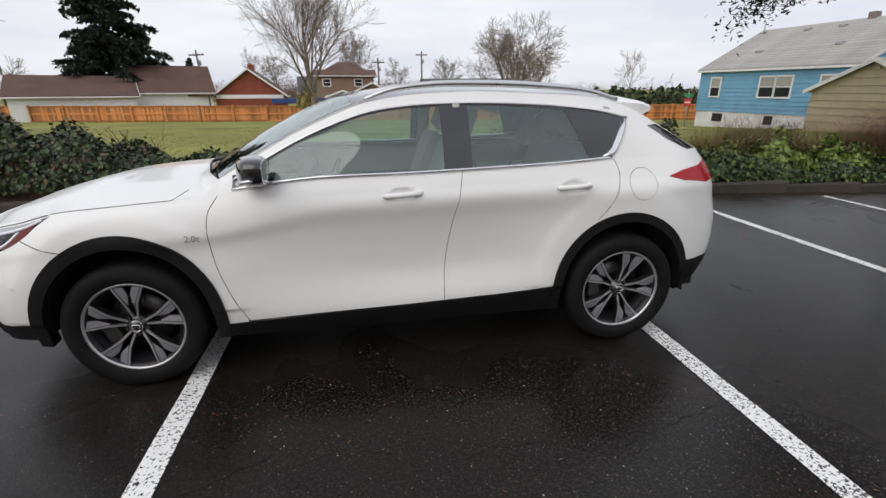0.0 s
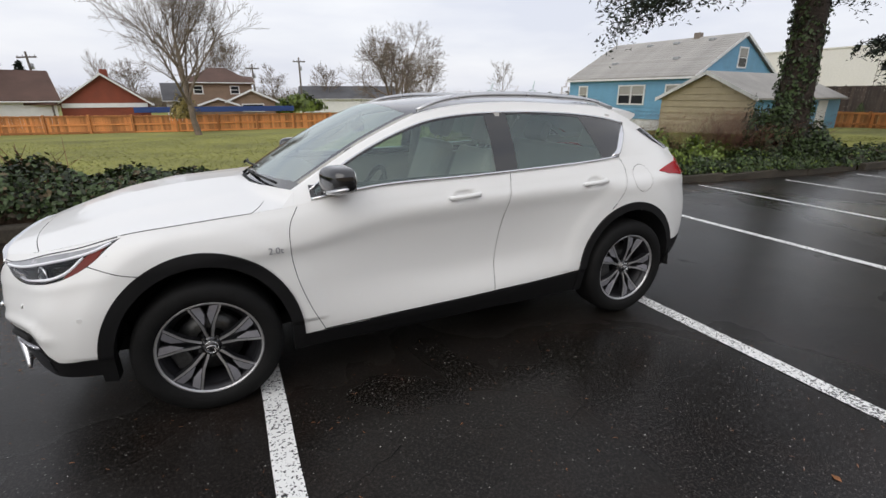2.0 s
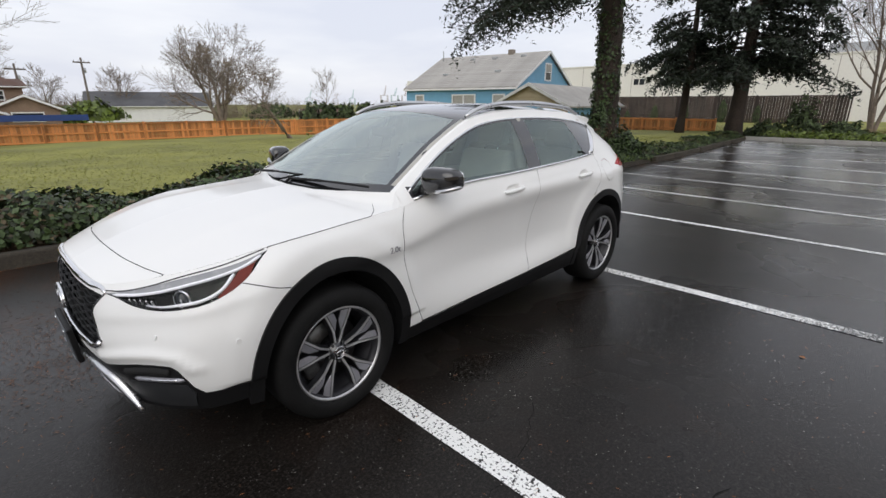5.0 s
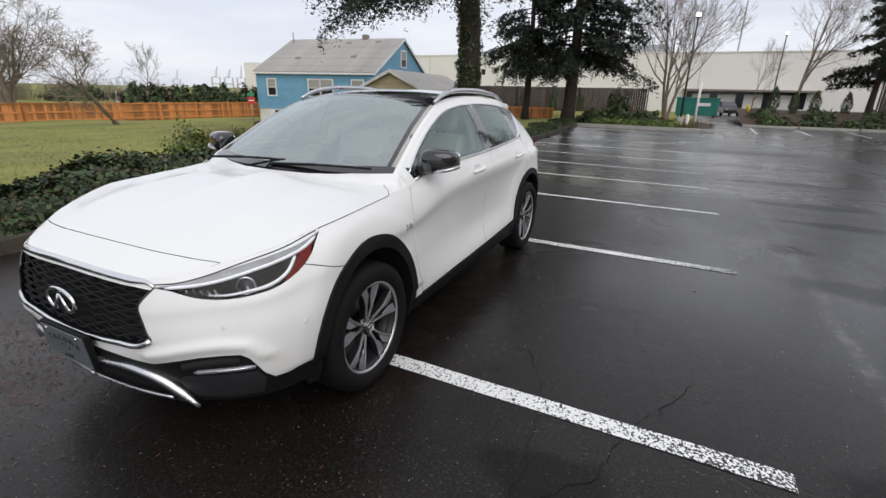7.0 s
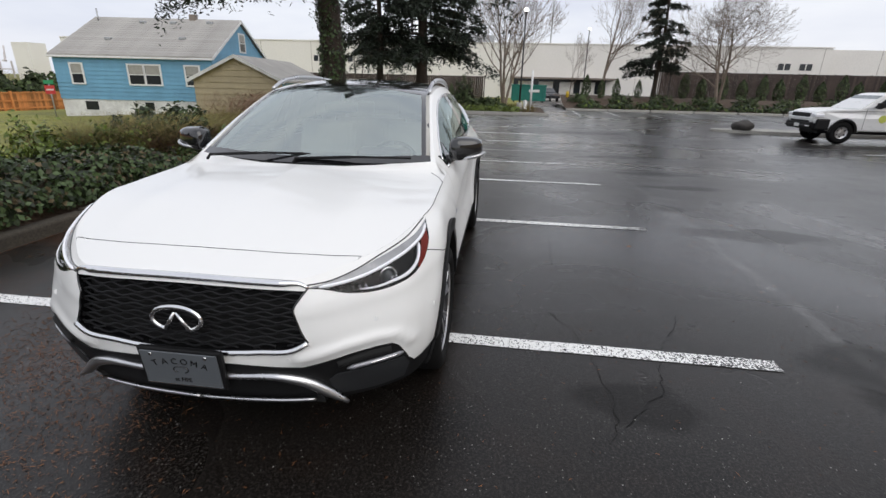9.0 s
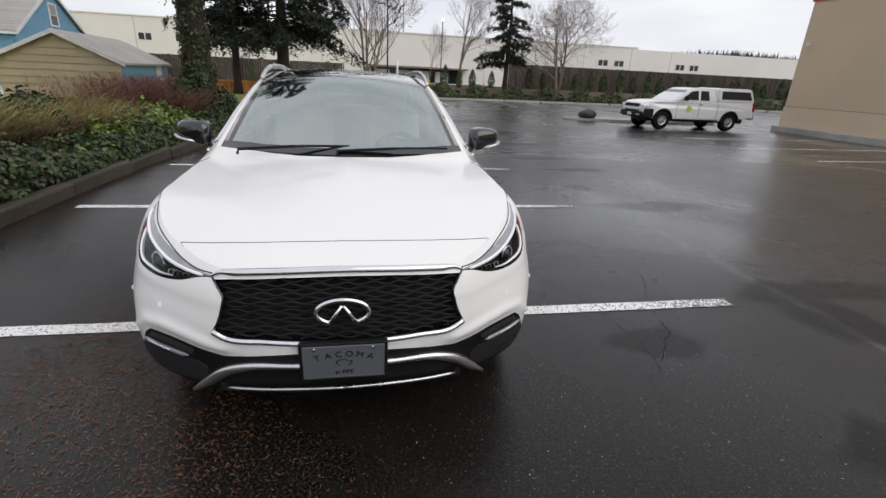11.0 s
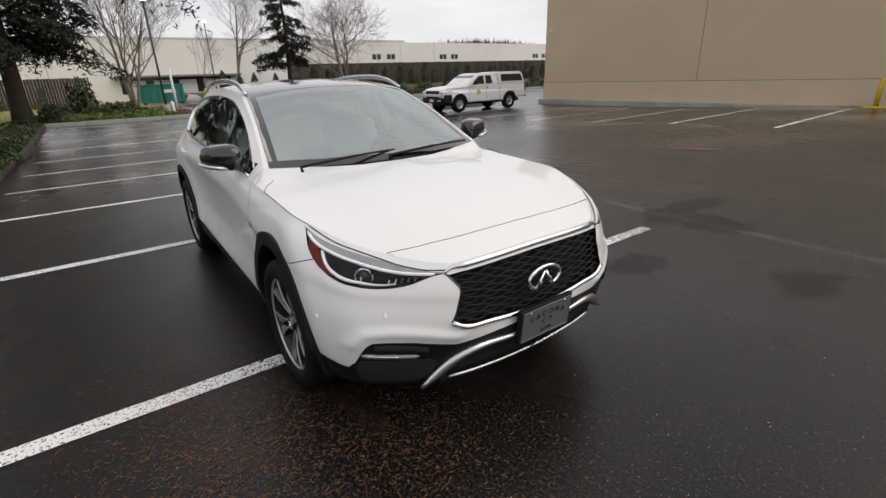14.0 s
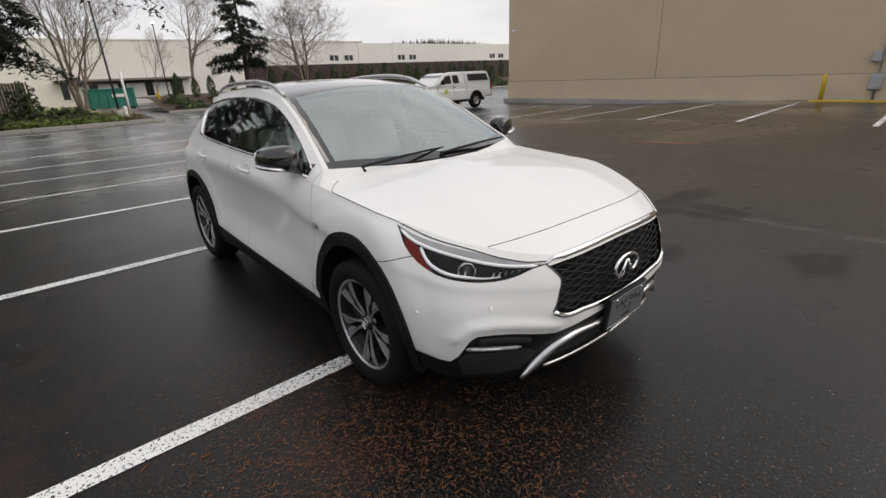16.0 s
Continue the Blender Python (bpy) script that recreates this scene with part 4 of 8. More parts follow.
def bare_tree(x, y, z, height, label, seed, lean=(0, 0), stems=1, radius=0.2, spread=0.8, kids=(9, 7, 6, 4), up=0.06, trunk=0.62, buds=0, least=0.006, group="", first=0.3):
    """A leafless tree: trunk, limbs, branches and a haze of fine upswept twigs."""
    t = thing("bare_tree", label, "tree", pose(x, y, z), group)
    r = random.Random(seed)
    V, F, tips = [], [], []
    for s in range(stems):
        a = 2 * math.pi * s / max(1, stems) + r.uniform(0, 1)
        off = Vector((math.cos(a), math.sin(a), 0)) * (0.14 if stems > 1 else 0)
        d = Vector((lean[0] + off.x * 1.5, lean[1] + off.y * 1.5, 1)).normalized()
        limb(V, F, off + Vector((0, 0, -0.2)), d, height * trunk * (1 if s == 0 else r.uniform(0.75, 1)), radius * r.uniform(0.8, 1.1), 0, kids, r, spread, up, least, tips, first)
    quads_mesh("trunk", V, F, BARE, t, smooth=True)
    if buds:
        rg = np.random.default_rng(seed)
        c = np.array([list(p) for p in tips])
        c = c[rg.integers(0, len(c), buds)] + rg.normal(0, 0.10, (buds, 3))
        leaf_cloud("buds", c, rg.normal(0, 1, (buds, 3)), 0.045, BUD, t, seed=seed, slim=0.5)
    return t


def fir(x, y, z, height, low, reach, label, seed, radius=0.4, branches=70, sprays=14, needle=0.16, droop=0.35, bias=None, mtl=None, lean=0.0, slim=0.3):
    """A fir: trunk, drooping limbs, and many needle sprays along them."""
    t = thing("fir_tree", label, "tree", pose(x, y, z, lean))
    r = random.Random(seed)
    bm = bmesh.new()
    pts = [(0.05 * math.sin(h * 0.8), 0.05 * math.cos(h * 0.7), h) for h in steps(-0.2, height, height / 12)]
    tube(bm, pts, [max(0.03, radius * (1 - 0.93 * max(0, p[2]) / height) * (1.35 if p[2] < 0.3 else 1)) for p in pts], 14)
    c, nrm = [], []
    for k in range(branches):
        f = (k + r.random()) / branches
        h = low + (height - low) * f ** 1.25
        a = r.uniform(0, 2 * math.pi)
        if bias and f < 0.35 and r.random() < 0.6:
            a = bias + r.gauss(0, 0.5)
        L = reach * (1 - 0.86 * (h - low) / (height - low)) * r.uniform(0.65, 1.15)
        d = Vector((math.cos(a), math.sin(a), 0.12))
        p, path = Vector((0, 0, h)), []
        for s in range(5):
            path.append(p.copy())
            d = (d + Vector((r.gauss(0, 0.08), r.gauss(0, 0.08), -droop * 0.22))).normalized()
            p = p + d * L / 4
        tube(bm, path, [0.011 * L * (1 - 0.2 * s) + 0.006 for s in range(5)], 4, cap=False)
        for s in range(int(sprays * (0.5 + L / reach))):
            g = 0.18 + 0.86 * r.random()
            i = min(3, int(g * 4))
            q = path[i].lerp(path[i + 1], min(1.1, g * 4 - i))
            side = Vector((-math.sin(a), math.cos(a), 0)) * r.choice((-1, 1))
            end = q + (side * r.uniform(0.25, 0.75) + d * 0.25 + Vector((0, 0, -r.uniform(0.1, 0.65)))) * L * 0.28
            m = 9
            for j in range(m):
                v = q.lerp(end, j / m)
                c.append((v.x + r.gauss(0, 0.05), v.y + r.gauss(0, 0.05), v.z + r.gauss(0, 0.06)))
                nrm.append((r.gauss(0, 0.5), r.gauss(0, 0.5), 1))
    part("trunk", bm, mtl or BARK, t)
    leaf_cloud("crown", c, nrm, needle, NEEDLE, t, seed=seed, slim=slim)
    return t


fir(12.6, 4.6, -0.2, 17, 4.9, 5.4, "tall ivy-clad fir with drooping limbs over the lot", 51, 0.44, 95, 56, 0.08, 0.62, bias=2.6, lean=-2.5, slim=0.34)
fir(25.5, 3.9, -0.1, 14, 3.2, 4.0, "dense dark fir beside the end curb", 52, 0.38, 120, 42, 0.12, 0.55, slim=0.32)
fir(24.6, 6.2, -0.1, 12, 3.2, 3.2, "second dark fir by the short cedar fence", 53, 0.22, 80, 32, 0.115, 0.55, slim=0.32)
fir(38.7, -13.2, 0.6, 12, 2.2, 2.6, "lone fir on the far bank", 54, 0.20, 90, 15, 0.16, 0.40, slim=0.26)
fir(-19.0, 41.0, -0.6, 15, 1.5, 4.3, "large dark fir behind the brown-roofed house", 55, 0.35, 170, 26, 0.26, 0.3, slim=0.34)
fir(-16.0, 49.5, -0.6, 4.9, 0.6, 1.5, "small conical fir behind the houses", 56, 0.12, 60, 10, 0.18, 0.2)

# ivy all the way up the leaning fir's trunk
r = np.random.default_rng(58)
n = 7000
h, a = 8.5 * r.uniform(0, 1, n) ** 1.1, r.uniform(0, 2 * math.pi, n)
rad = (0.41 - 0.016 * h) * (0.92 + 0.22 * np.sin(h * 2.3 + a * 2) * np.sin(h * 5.1 - a)) + r.uniform(-0.06, 0.10, n)
lean_y = np.tan(radians(2.5)) * h
tagged(leaf_cloud("climbing_ivy", np.stack([12.6 + rad * np.cos(a), 4.6 + lean_y + rad * np.sin(a), -0.2 + h], 1), np.stack([np.cos(a), np.sin(a), 0.2 + 0 * a], 1), 0.055, IVY, seed=58), "dark ivy wrapped round the fir's trunk", "ivy")

bare_tree(-2.36, 26.1, -0.45, 8.8, "leaning bare deciduous tree in the field", 61, lean=(-0.20, 0.0), kids=(13, 9, 6, 5), radius=0.19, spread=0.70, up=0.06, trunk=0.62, first=0.24)
bare_tree(11.85, 23.9, -0.5, 4.6, "bare fruit tree with a strongly leaning trunk", 62, lean=(-1.0, -0.35), kids=(8, 7, 6, 5), radius=0.17, spread=0.95, up=0.01, trunk=0.72, first=0.5)
bare_tree(15.5, 44.0, -0.5, 9.8, "broad bare tree with pale tan buds", 63, stems=3, kids=(9, 8, 6, 4), radius=0.2, spread=0.9, least=0.010, buds=1600, first=0.2)
bare_tree(32.3, -1.0, 0.3, 11.0, "multi-stemmed bare maple at the lot's end", 64, stems=3, kids=(9, 6, 5, 4), radius=0.11, spread=0.62, up=0.10, first=0.25)
bare_tree(39.6, -9.1, 0.6, 10.5, "thin bare street tree on the bank", 65, kids=(10, 7, 5, 4), radius=0.15, spread=0.75, up=0.09, first=0.25)
bare_tree(37.2, -17.6, 0.6, 10.0, "spreading bare tree before the brown fence", 66, stems=2, kids=(10, 7, 6, 4), radius=0.15, spread=0.95, first=0.2)
bare_tree(-0.6, 60, -0.5, 9.0, "distant bare tree behind the brown house", 67, kids=(9, 7, 5, 4), radius=0.18, spread=0.75, least=0.012)
bare_tree(-9, 56, -0.5, 6.0, "distant bare tree over the roofs", 68, kids=(8, 6, 5, 3), radius=0.14, least=0.012)
bare_tree(12.5, 66, -0.5, 6.5, "distant bare tree behind the grey-roofed house", 69, kids=(8, 6, 5, 3), radius=0.14, least=0.012)
bare_tree(6, 70, -0.5, 6.5, "distant bare tree by the utility pole", 70, kids=(8, 6, 5, 3), radius=0.14, least=0.012)
bare_tree(-33, 44, -0.5, 11, "distant bare tree at the field's corner", 71, kids=(10, 8, 6, 4), radius=0.2, least=0.010)
bare_tree(40, -6.6, 0.5, 5.5, "slim bare sapling with a few rusty leaves", 72, kids=(8, 6, 4), radius=0.05, spread=0.6, up=0.10, buds=90)
bush([(-2.9, 26.6, 0.4, 0.8, 1.3)], 1500, 0.07, STRAW, "brown withered bush beside the leaning tree", 73)
bush([(6.5, 48, 0.2, 2.2, 1.6), (4.5, 48, 0, 1.5, 1.2)], 2500, 0.25, IVY_LIGHT, "green shrub between the houses", 74)
bush([(21 + 1.3 * k, 37.5 - 1.05 * k, -0.4, 1.0, 1.9) for k in range(9)], 8000, 0.22, CEDAR, "tall clipped hedge behind the field fence", 75)
scrub("thicket", [(-12 + 5 * k, 74 + 2 * (k % 3), 4.0) for k in range(9)], 3000, 1, 4.2, BARE, "far hazy line of bare shrubs", 76, thick=0.02, arch=0.8)
scrub("thicket", [(-60 + 9 * k, 84 + 5 * math.sin(k * 2.1), 5.0) for k in range(16)], 4200, 1, 4.2, BARE, "hazy leafless thickets on the horizon", 77, thick=0.024, arch=0.8)
bush([(34 + 7 * k, 72 - 4.5 * k, -0.6, 4, 2.2) for k in range(8)], 6000, 0.36, CEDAR, "dark distant hedgerow behind the field", 78)
for k in range(7):
    bare_tree(-48 + 16 * k, 78 + 4 * (k % 3), -0.6, 7 + (k * 37 % 4), "small leafless tree on the horizon", 80 + k, kids=(8, 6, 5), radius=0.15, least=0.018, group="leafless trees on the horizon")


def scatter(name, n, place, size, mtl, label, category, seed, slim, lift=0.004, tilt=0.12):
    """Small flat bits lying on the asphalt."""
    r = np.random.default_rng(seed)
    xy = place(r, n)
    z = np.array([lot_z(a, b) for a, b in xy]) + lift
    nor = np.stack([r.normal(0, tilt, n), r.normal(0, tilt, n), np.ones(n)], 1)
    o = leaf_cloud(name, np.column_stack([xy, z]), nor * 8, size, mtl, seed=seed, slim=slim)
    return tagged(o, label, category)


def drift(r, n):
    c = np.array([(-1.6, 1.4), (-1.55, 1.25), (-1.8, 1.15), (-1.9, 0.8), (-2.2, 0.6), (-1.3, 1.5), (-2.6, 2.7), (-3.2, 1.6), (-1.9, 3.0), (-2.2, 1.2), (-3.6, 0.4), (-4.4, 1.2), (0.5, 3.0), (3, 3.05), (7, 3.0), (-5.5, 2.6), (12, 2.9)])
    k = r.integers(0, len(c), n)
    p = c[k] + r.normal(0, 1, (n, 2)) * np.where(k < 6, 0.55, 1.0)[:, None] * np.array([0.75, 0.42])
    p[:, 1] = np.minimum(p[:, 1], 3.2)
    return p


def anywhere(r, n):
    a, d = r.uniform(0, 2 * math.pi, n), 7.5 * np.sqrt(r.uniform(0, 1, n))
    p = np.stack([-1.2 + d * np.cos(a), -0.6 + d * np.sin(a)], 1)
    p[:, 1] = np.minimum(p[:, 1], 3.2)
    return p


scatter("fir_needle_litter", 13000, drift, 0.0125, LITTER, "rust-brown wet fir needles drifted on the asphalt", "needles", 91, 0.10)
scatter("fir_needle_litter", 6500, anywhere, 0.011, LITTER, "scattered brown needles on the asphalt", "needles", 92, 0.12)
scatter("grit", 6000, anywhere, 0.0038, GRIT, "pale grit and stone chips on the asphalt", "grit", 93, 0.8)
scatter("fallen_leaf", 22, anywhere, 0.022, LITTER, "a few wet brown leaves on the asphalt", "leaves", 94, 0.6)

# ---- houses and other far things ----
def gable_house(m, width, depth, eave, ridge, low, wall_mtl, roof_mtl, label, foundation=None, lap=0.2, over=0.25, siding=True):
    """A house in its own axes: front wall at y=0 from x=0 to width, ridge along x."""
    h = thing("house", label, "house", m)
    base = foundation if foundation is not None else low
    if foundation is not None:
        part("foundation", box(bmesh.new(), 0.04, width - 0.04, 0.04, depth - 0.04, low - 0.3, foundation), DIRTY_WHITE, h)
    bm = bmesh.new()
    prism(bm, [(0.03, 0.03, base), (0.03, depth - 0.03, base), (0.03, depth - 0.03, eave), (0.03, depth / 2, ridge - 0.05), (0.03, 0.03, eave)], (width - 0.06, 0, 0))
    part("wall", bm, wall_mtl, h)
    if siding:
        z = base
        while z < eave - 0.02:
            t = min(z + lap, eave)
            part("siding_board", prism(bmesh.new(), [(0, 0.028, z), (0, -0.004, z), (0, 0.02, t)], (width, 0, 0)), wall_mtl, h)
            z += lap
        z = base
        while z < ridge - 0.1:
            t = min(z + lap, ridge - 0.05)
            f = 0.0 if t <= eave else (t - eave) / (ridge - eave)
            a, b = f * depth / 2 + 0.01, depth - f * depth / 2 - 0.01
            for x0, s in ((0.0, -1), (width, 1)):
                part("siding_board", prism(bmesh.new(), [(x0 - s * 0.028 + s * 0.03, a, z), (x0 + s * 0.012, a, z), (x0 - s * 0.005, a, t)], (0, b - a, 0)), wall_mtl, h)
            z += lap
    th = 0.09
    for side in (0, 1):
        y0 = -over if side == 0 else depth + over
        slope = (ridge - eave) / (depth / 2)
        z0 = eave - over * slope + 0.03
        pts = [(-over, y0, z0), (-over, depth / 2, ridge + 0.03), (-over, depth / 2, ridge + 0.03 + th), (-over, y0, z0 + th)]
        part("roof", prism(bmesh.new(), pts, (width + 2 * over, 0, 0)), roof_mtl, h)
        for xg in (-over - 0.02, width + over):
            pts = [(xg, y0, z0 - 0.06), (xg, depth / 2, ridge - 0.03), (xg, depth / 2, ridge + 0.03 + th), (xg, y0, z0 + th)]
            part("barge_board", prism(bmesh.new(), pts, (0.025, 0, 0)), WHITE, h)
    boxed("gutter", WHITE, h, -over, width + over, -over - 0.08, -over, eave - over * (ridge - eave) / (depth / 2) - 0.03, eave - over * (ridge - eave) / (depth / 2) + 0.06, 0.015)
    return h


def window(parent, x0, x1, z0, z1, y=-0.012, axis="y", split=0.5, blind=0.0, x_at=0.0):
    """A sash window in a front wall (axis y) or in an end wall at x_at (axis x)."""
    def b(name, mtl, a0, a1, d0, d1, c0, c1, par):
        if axis == "y":
            return boxed(name, mtl, par, a0, a1, y - d1, y - d0, c0, c1)
        return boxed(name, mtl, par, x_at + d0, x_at + d1, a0, a1, c0, c1)
    w = b("window", DARKWIN, x0, x1, -0.02, 0.012, z0, z1, parent)
    f = 0.075
    for a0, a1, c0, c1 in ((x0 - f, x0, z0 - f, z1 + f), (x1, x1 + f, z0 - f, z1 + f), (x0, x1, z1, z1 + f), (x0, x1, z0 - f, z0)):
        b("window_frame", WHITE, a0, a1, -0.01, 0.045, c0, c1, w)
    zm = z0 + (z1 - z0) * split
    b("sash", WHITE, x0, x1, 0.0, 0.025, zm - 0.02, zm + 0.02, w)
    if blind:
        b("blind", BLIND, x0 + 0.02, x1 - 0.02, 0.013, 0.017, z1 - (z1 - z0) * blind, z1, w)
    return w


# the blue house: its long wall faces the lot
hm = Matrix.Translation((19.05, 21.75, 0)) @ Matrix.Rotation(math.atan2(-0.99, 0.13), 4, "Z")
blue = gable_house(hm, 8.05, 8.2, 2.40, 4.50, -0.68, BLUE, SHINGLE, "blue lap-sided house with a grey shingle roof", foundation=0.30, over=0.12)
for x0, x1, bl in ((0.87, 1.42, 0.5), (3.78, 4.52, 0.5), (4.62, 5.36, 0.5), (6.68, 7.35, 0.45)):
    window(blue, x0, x1, 1.1, 2.0, blind=bl)
window(blue, 3.75, 4.5, 2.95, 3.85, axis="x", x_at=8.05, blind=0.45)
for x0, x1 in ((1.2, 1.85), (4.3, 4.75)):
    boxed("basement_window", DARKWIN, blue, x0, x1, 0.02, 0.2, -0.22, 0.2)
bm = box(bmesh.new(), 5.3, 5.65, 3.9, 4.25, 4.3, 4.85, 0.02)
part("chimney", bm, GREY_TRIM, blue)
boxed("downspout", BLUE, blue, 7.9, 7.97, -0.08, -0.02, 0.0, 2.1)
bm = bmesh.new()
tube(bm, [(0.35, 3.6, 4.2), (0.35, 3.6, 5.0)], 0.04)
part("vent_pipe", bm, STEEL, blue)
for x, y in ((2.1, 1.5), (5.9, 1.7), (2.9, 3.5), (4.6, 3.5), (6.6, 3.6)):
    z = 2.40 + (4.5 - 2.40) * y / 4.1 + 0.12
    bm = box(bmesh.new(), x - 0.16, x + 0.16, y - 0.14, y + 0.14, z - 0.05, z + 0.1, 0.03)
    part("roof_vent", bm, STEEL, blue)
# courses of shingles on the slope that faces the lot
slope = math.atan2(4.5 - 2.40, 4.1)
for k in range(17):
    y = -0.1 + k * 0.247
    z = 2.40 + (4.5 - 2.40) * y / 4.1 + 0.122
    o = boxed("shingle_course", SHINGLE, blue, -0.12, 8.17, 0, 0.28, -0.006, 0.012)
    o.matrix_basis = pose(0, y, z, math.degrees(slope) - 1.2, 0, 0)

# beige garage with blue flanks in front of the house
gm = Matrix.Translation((17.2, 12.95, 0)) @ Matrix.Rotation(math.atan2(-0.99, 0.13), 4, "Z")
garage = thing("garage", "beige lap-sided garage with a grey gable roof", "garage", gm)
gw, gd, ge, gr = 4.0, 8.0, 1.42, 2.40
bm = bmesh.new()
prism(bm, [(0.03, 0.03, -0.5), (gw - 0.03, 0.03, -0.5), (gw - 0.03, 0.03, ge), (gw / 2, 0.03, gr - 0.05), (0.03, 0.03, ge)], (0, gd - 0.06, 0))
part("wall", bm, BLUE, garage, "blue side walls")
bm = bmesh.new()
prism(bm, [(0.0, 0.012, -0.5), (gw, 0.012, -0.5), (gw, 0.012, ge), (gw / 2, 0.012, gr - 0.03), (0.0, 0.012, ge)], (0, 0.016, 0))
part("front_wall", bm, BEIGE, garage, "beige gable wall")
z = -0.5
while z < gr - 0.08:
    t = min(z + 0.26, gr - 0.05)
    f = 0.0 if t <= ge else (t - ge) / (gr - ge)
    a, b = f * gw / 2, gw - f * gw / 2
    part("siding_board", prism(bmesh.new(), [(a, 0.03, z), (a, -0.02, z), (a, 0.015, t)], (b - a, 0, 0)), BEIGE, garage)
    z += 0.26
for s in (0, 1):
    x0 = -0.2 if s == 0 else gw + 0.2
    z0 = ge - 0.2 * (gr - ge) / (gw / 2) + 0.02
    part("roof", prism(bmesh.new(), [(x0, -0.2, z0), (gw / 2, -0.2, gr + 0.02), (gw / 2, -0.2, gr + 0.1), (x0, -0.2, z0 + 0.08)], (0, gd + 0.3, 0)), SHINGLE, garage)
    part("barge_board", prism(bmesh.new(), [(x0, -0.225, z0 - 0.07), (gw / 2, -0.225, gr - 0.05), (gw / 2, -0.225, gr + 0.1), (x0, -0.225, z0 + 0.08)], (0, 0.022, 0)), DIRTY_WHITE, garage)
boxed("door", WHITE, garage, gw - 0.02, gw + 0.02, 5.6, 6.5, -0.4, 1.3)

# houses across the field
h = gable_house(pose(-22.5, 33.0, 0, 0, 0, 24), 7.2, 7.0, 1.05, 2.35, -0.7, WHITE, SHINGLE_BROWN, "low white house with a brown shingle roof", siding=False)
h = gable_house(pose(-16.6, 37.0, 0, 0, 0, 20), 5.5, 7.0, 1.3, 3.2, -0.7, WHITE, SHINGLE_BROWN, "white bungalow with a steep brown roof", siding=False)
red = gable_house(pose(-6.0, 39.8, 0, 0, 0, 96), 9.0, 5.4, 1.05, 3.0, -0.7, BRICK_RED, SHINGLE_BROWN, "red-brown gabled house behind the field fence", siding=False)
boxed("trim_band", WHITE, red, -0.03, 0.0, 0.1, 5.3, 0.75, 1.05)
boxed("chimney", BRICK_RED, red, 2.5, 3.0, 2.4, 2.9, 2.4, 3.5)
carport = thing("carport", "low flat brown carport roof beside the red house", "carport")
boxed("roof", SHINGLE_BROWN, carport, -17.2, -11.4, 38.3, 41.0, 0.95, 1.1)
for x in (-17, -14.3, -11.6):
    boxed("post", POLE_WOOD, carport, x - 0.05, x + 0.05, 38.4, 38.5, -0.7, 0.95)
br = gable_house(pose(-3.5, 42.4, 0), 5.1, 6.0, 2.6, 3.1, -0.7, BROWN, SHINGLE_BROWN, "two-storey tan-brown house with a hipped roof", siding=False)
bm = bmesh.new()
v = [bm.verts.new(p) for p in ((-0.35, -0.35, 2.55), (5.45, -0.35, 2.55), (5.45, 6.35, 2.55), (-0.35, 6.35, 2.55), (1.9, 2.9, 3.9), (3.2, 2.9, 3.9))]
for f in ((0, 1, 5, 4), (1, 2, 5), (2, 3, 4, 5), (3, 0, 4), (3, 2, 1, 0)):
    bm.faces.new([v[i] for i in f])
part("hip_roof", bm, SHINGLE_BROWN, br)
window(br, 3.4, 4.0, 1.75, 2.3)
window(br, 0.6, 1.2, 1.75, 2.3)
wing = gable_house(pose(3.2, 40.6, 0, 0, 0, 90), 4.0, 3.7, 1.1, 1.95, -0.7, BROWN, SHINGLE_BROWN, "single-storey brown wing with white trim", siding=False)
window(wing, 1.0, 2.6, 0.35, 0.85, axis="x", x_at=-0.02)
porch = gable_house(pose(0.1, 40.4, 0, 0, 0, 90), 1.5, 2.6, 0.85, 1.3, -0.7, BROWN, SHINGLE_BROWN, "small gabled porch on the brown house", siding=False)
grey = gable_house(pose(8.6, 64.6, 0, 0, 0, -14), 13.0, 8, 1.2, 2.75, -0.6, WHITE, SHINGLE_DARK, "long house with a dark grey roof", siding=False)
low = gable_house(pose(27.0, 49.8, 0, 0, 0, -32), 5.0, 5, -0.1, 0.75, -0.8, WHITE, SHINGLE_BROWN, "small white outbuilding with a brown roof", siding=False)
tarp = tagged(boxed("tarpaulin", NAVY, None, -7, 4.5, 39.2, 39.3, 0.35, 0.75, 0.02), "blue tarpaulin stretched behind the fence", "tarpaulin")
eastside = gable_house(pose(-5.5, 47, 0, 0, 0, 5), 6, 6, 1.2, 2.6, -0.7, WHITE, SHINGLE_DARK, "white house glimpsed between roofs", siding=False)


def utility_pole(x, y, z, h, lean=0.0):
    t = thing("utility_pole", "weathered wooden utility pole with crossarm", "utility pole", pose(x, y, z, 0, lean, 0), "utility poles behind the houses")
    bm = bmesh.new()
    tube(bm, [(0, 0, -0.2), (0, 0, h)], [0.13, 0.09], 8)
    part("pole", bm, POLE_WOOD, t)
    boxed("crossarm", POLE_WOOD, t, -0.75, 0.75, -0.12, -0.04, h - 0.55, h - 0.42)
    for k in (-0.65, -0.25, 0.25, 0.65):
        bm = bmesh.new()
        tube(bm, [(k, -0.08, h - 0.42), (k, -0.08, h - 0.28)], 0.035, 6)
        part("insulator", bm, STEEL, t)
    bm = bmesh.new()
    tube(bm, [(0.18, 0.1, h - 1.5), (0.18, 0.1, h - 1.0)], 0.13, 10)
    part("transformer", bm, STEEL, t)


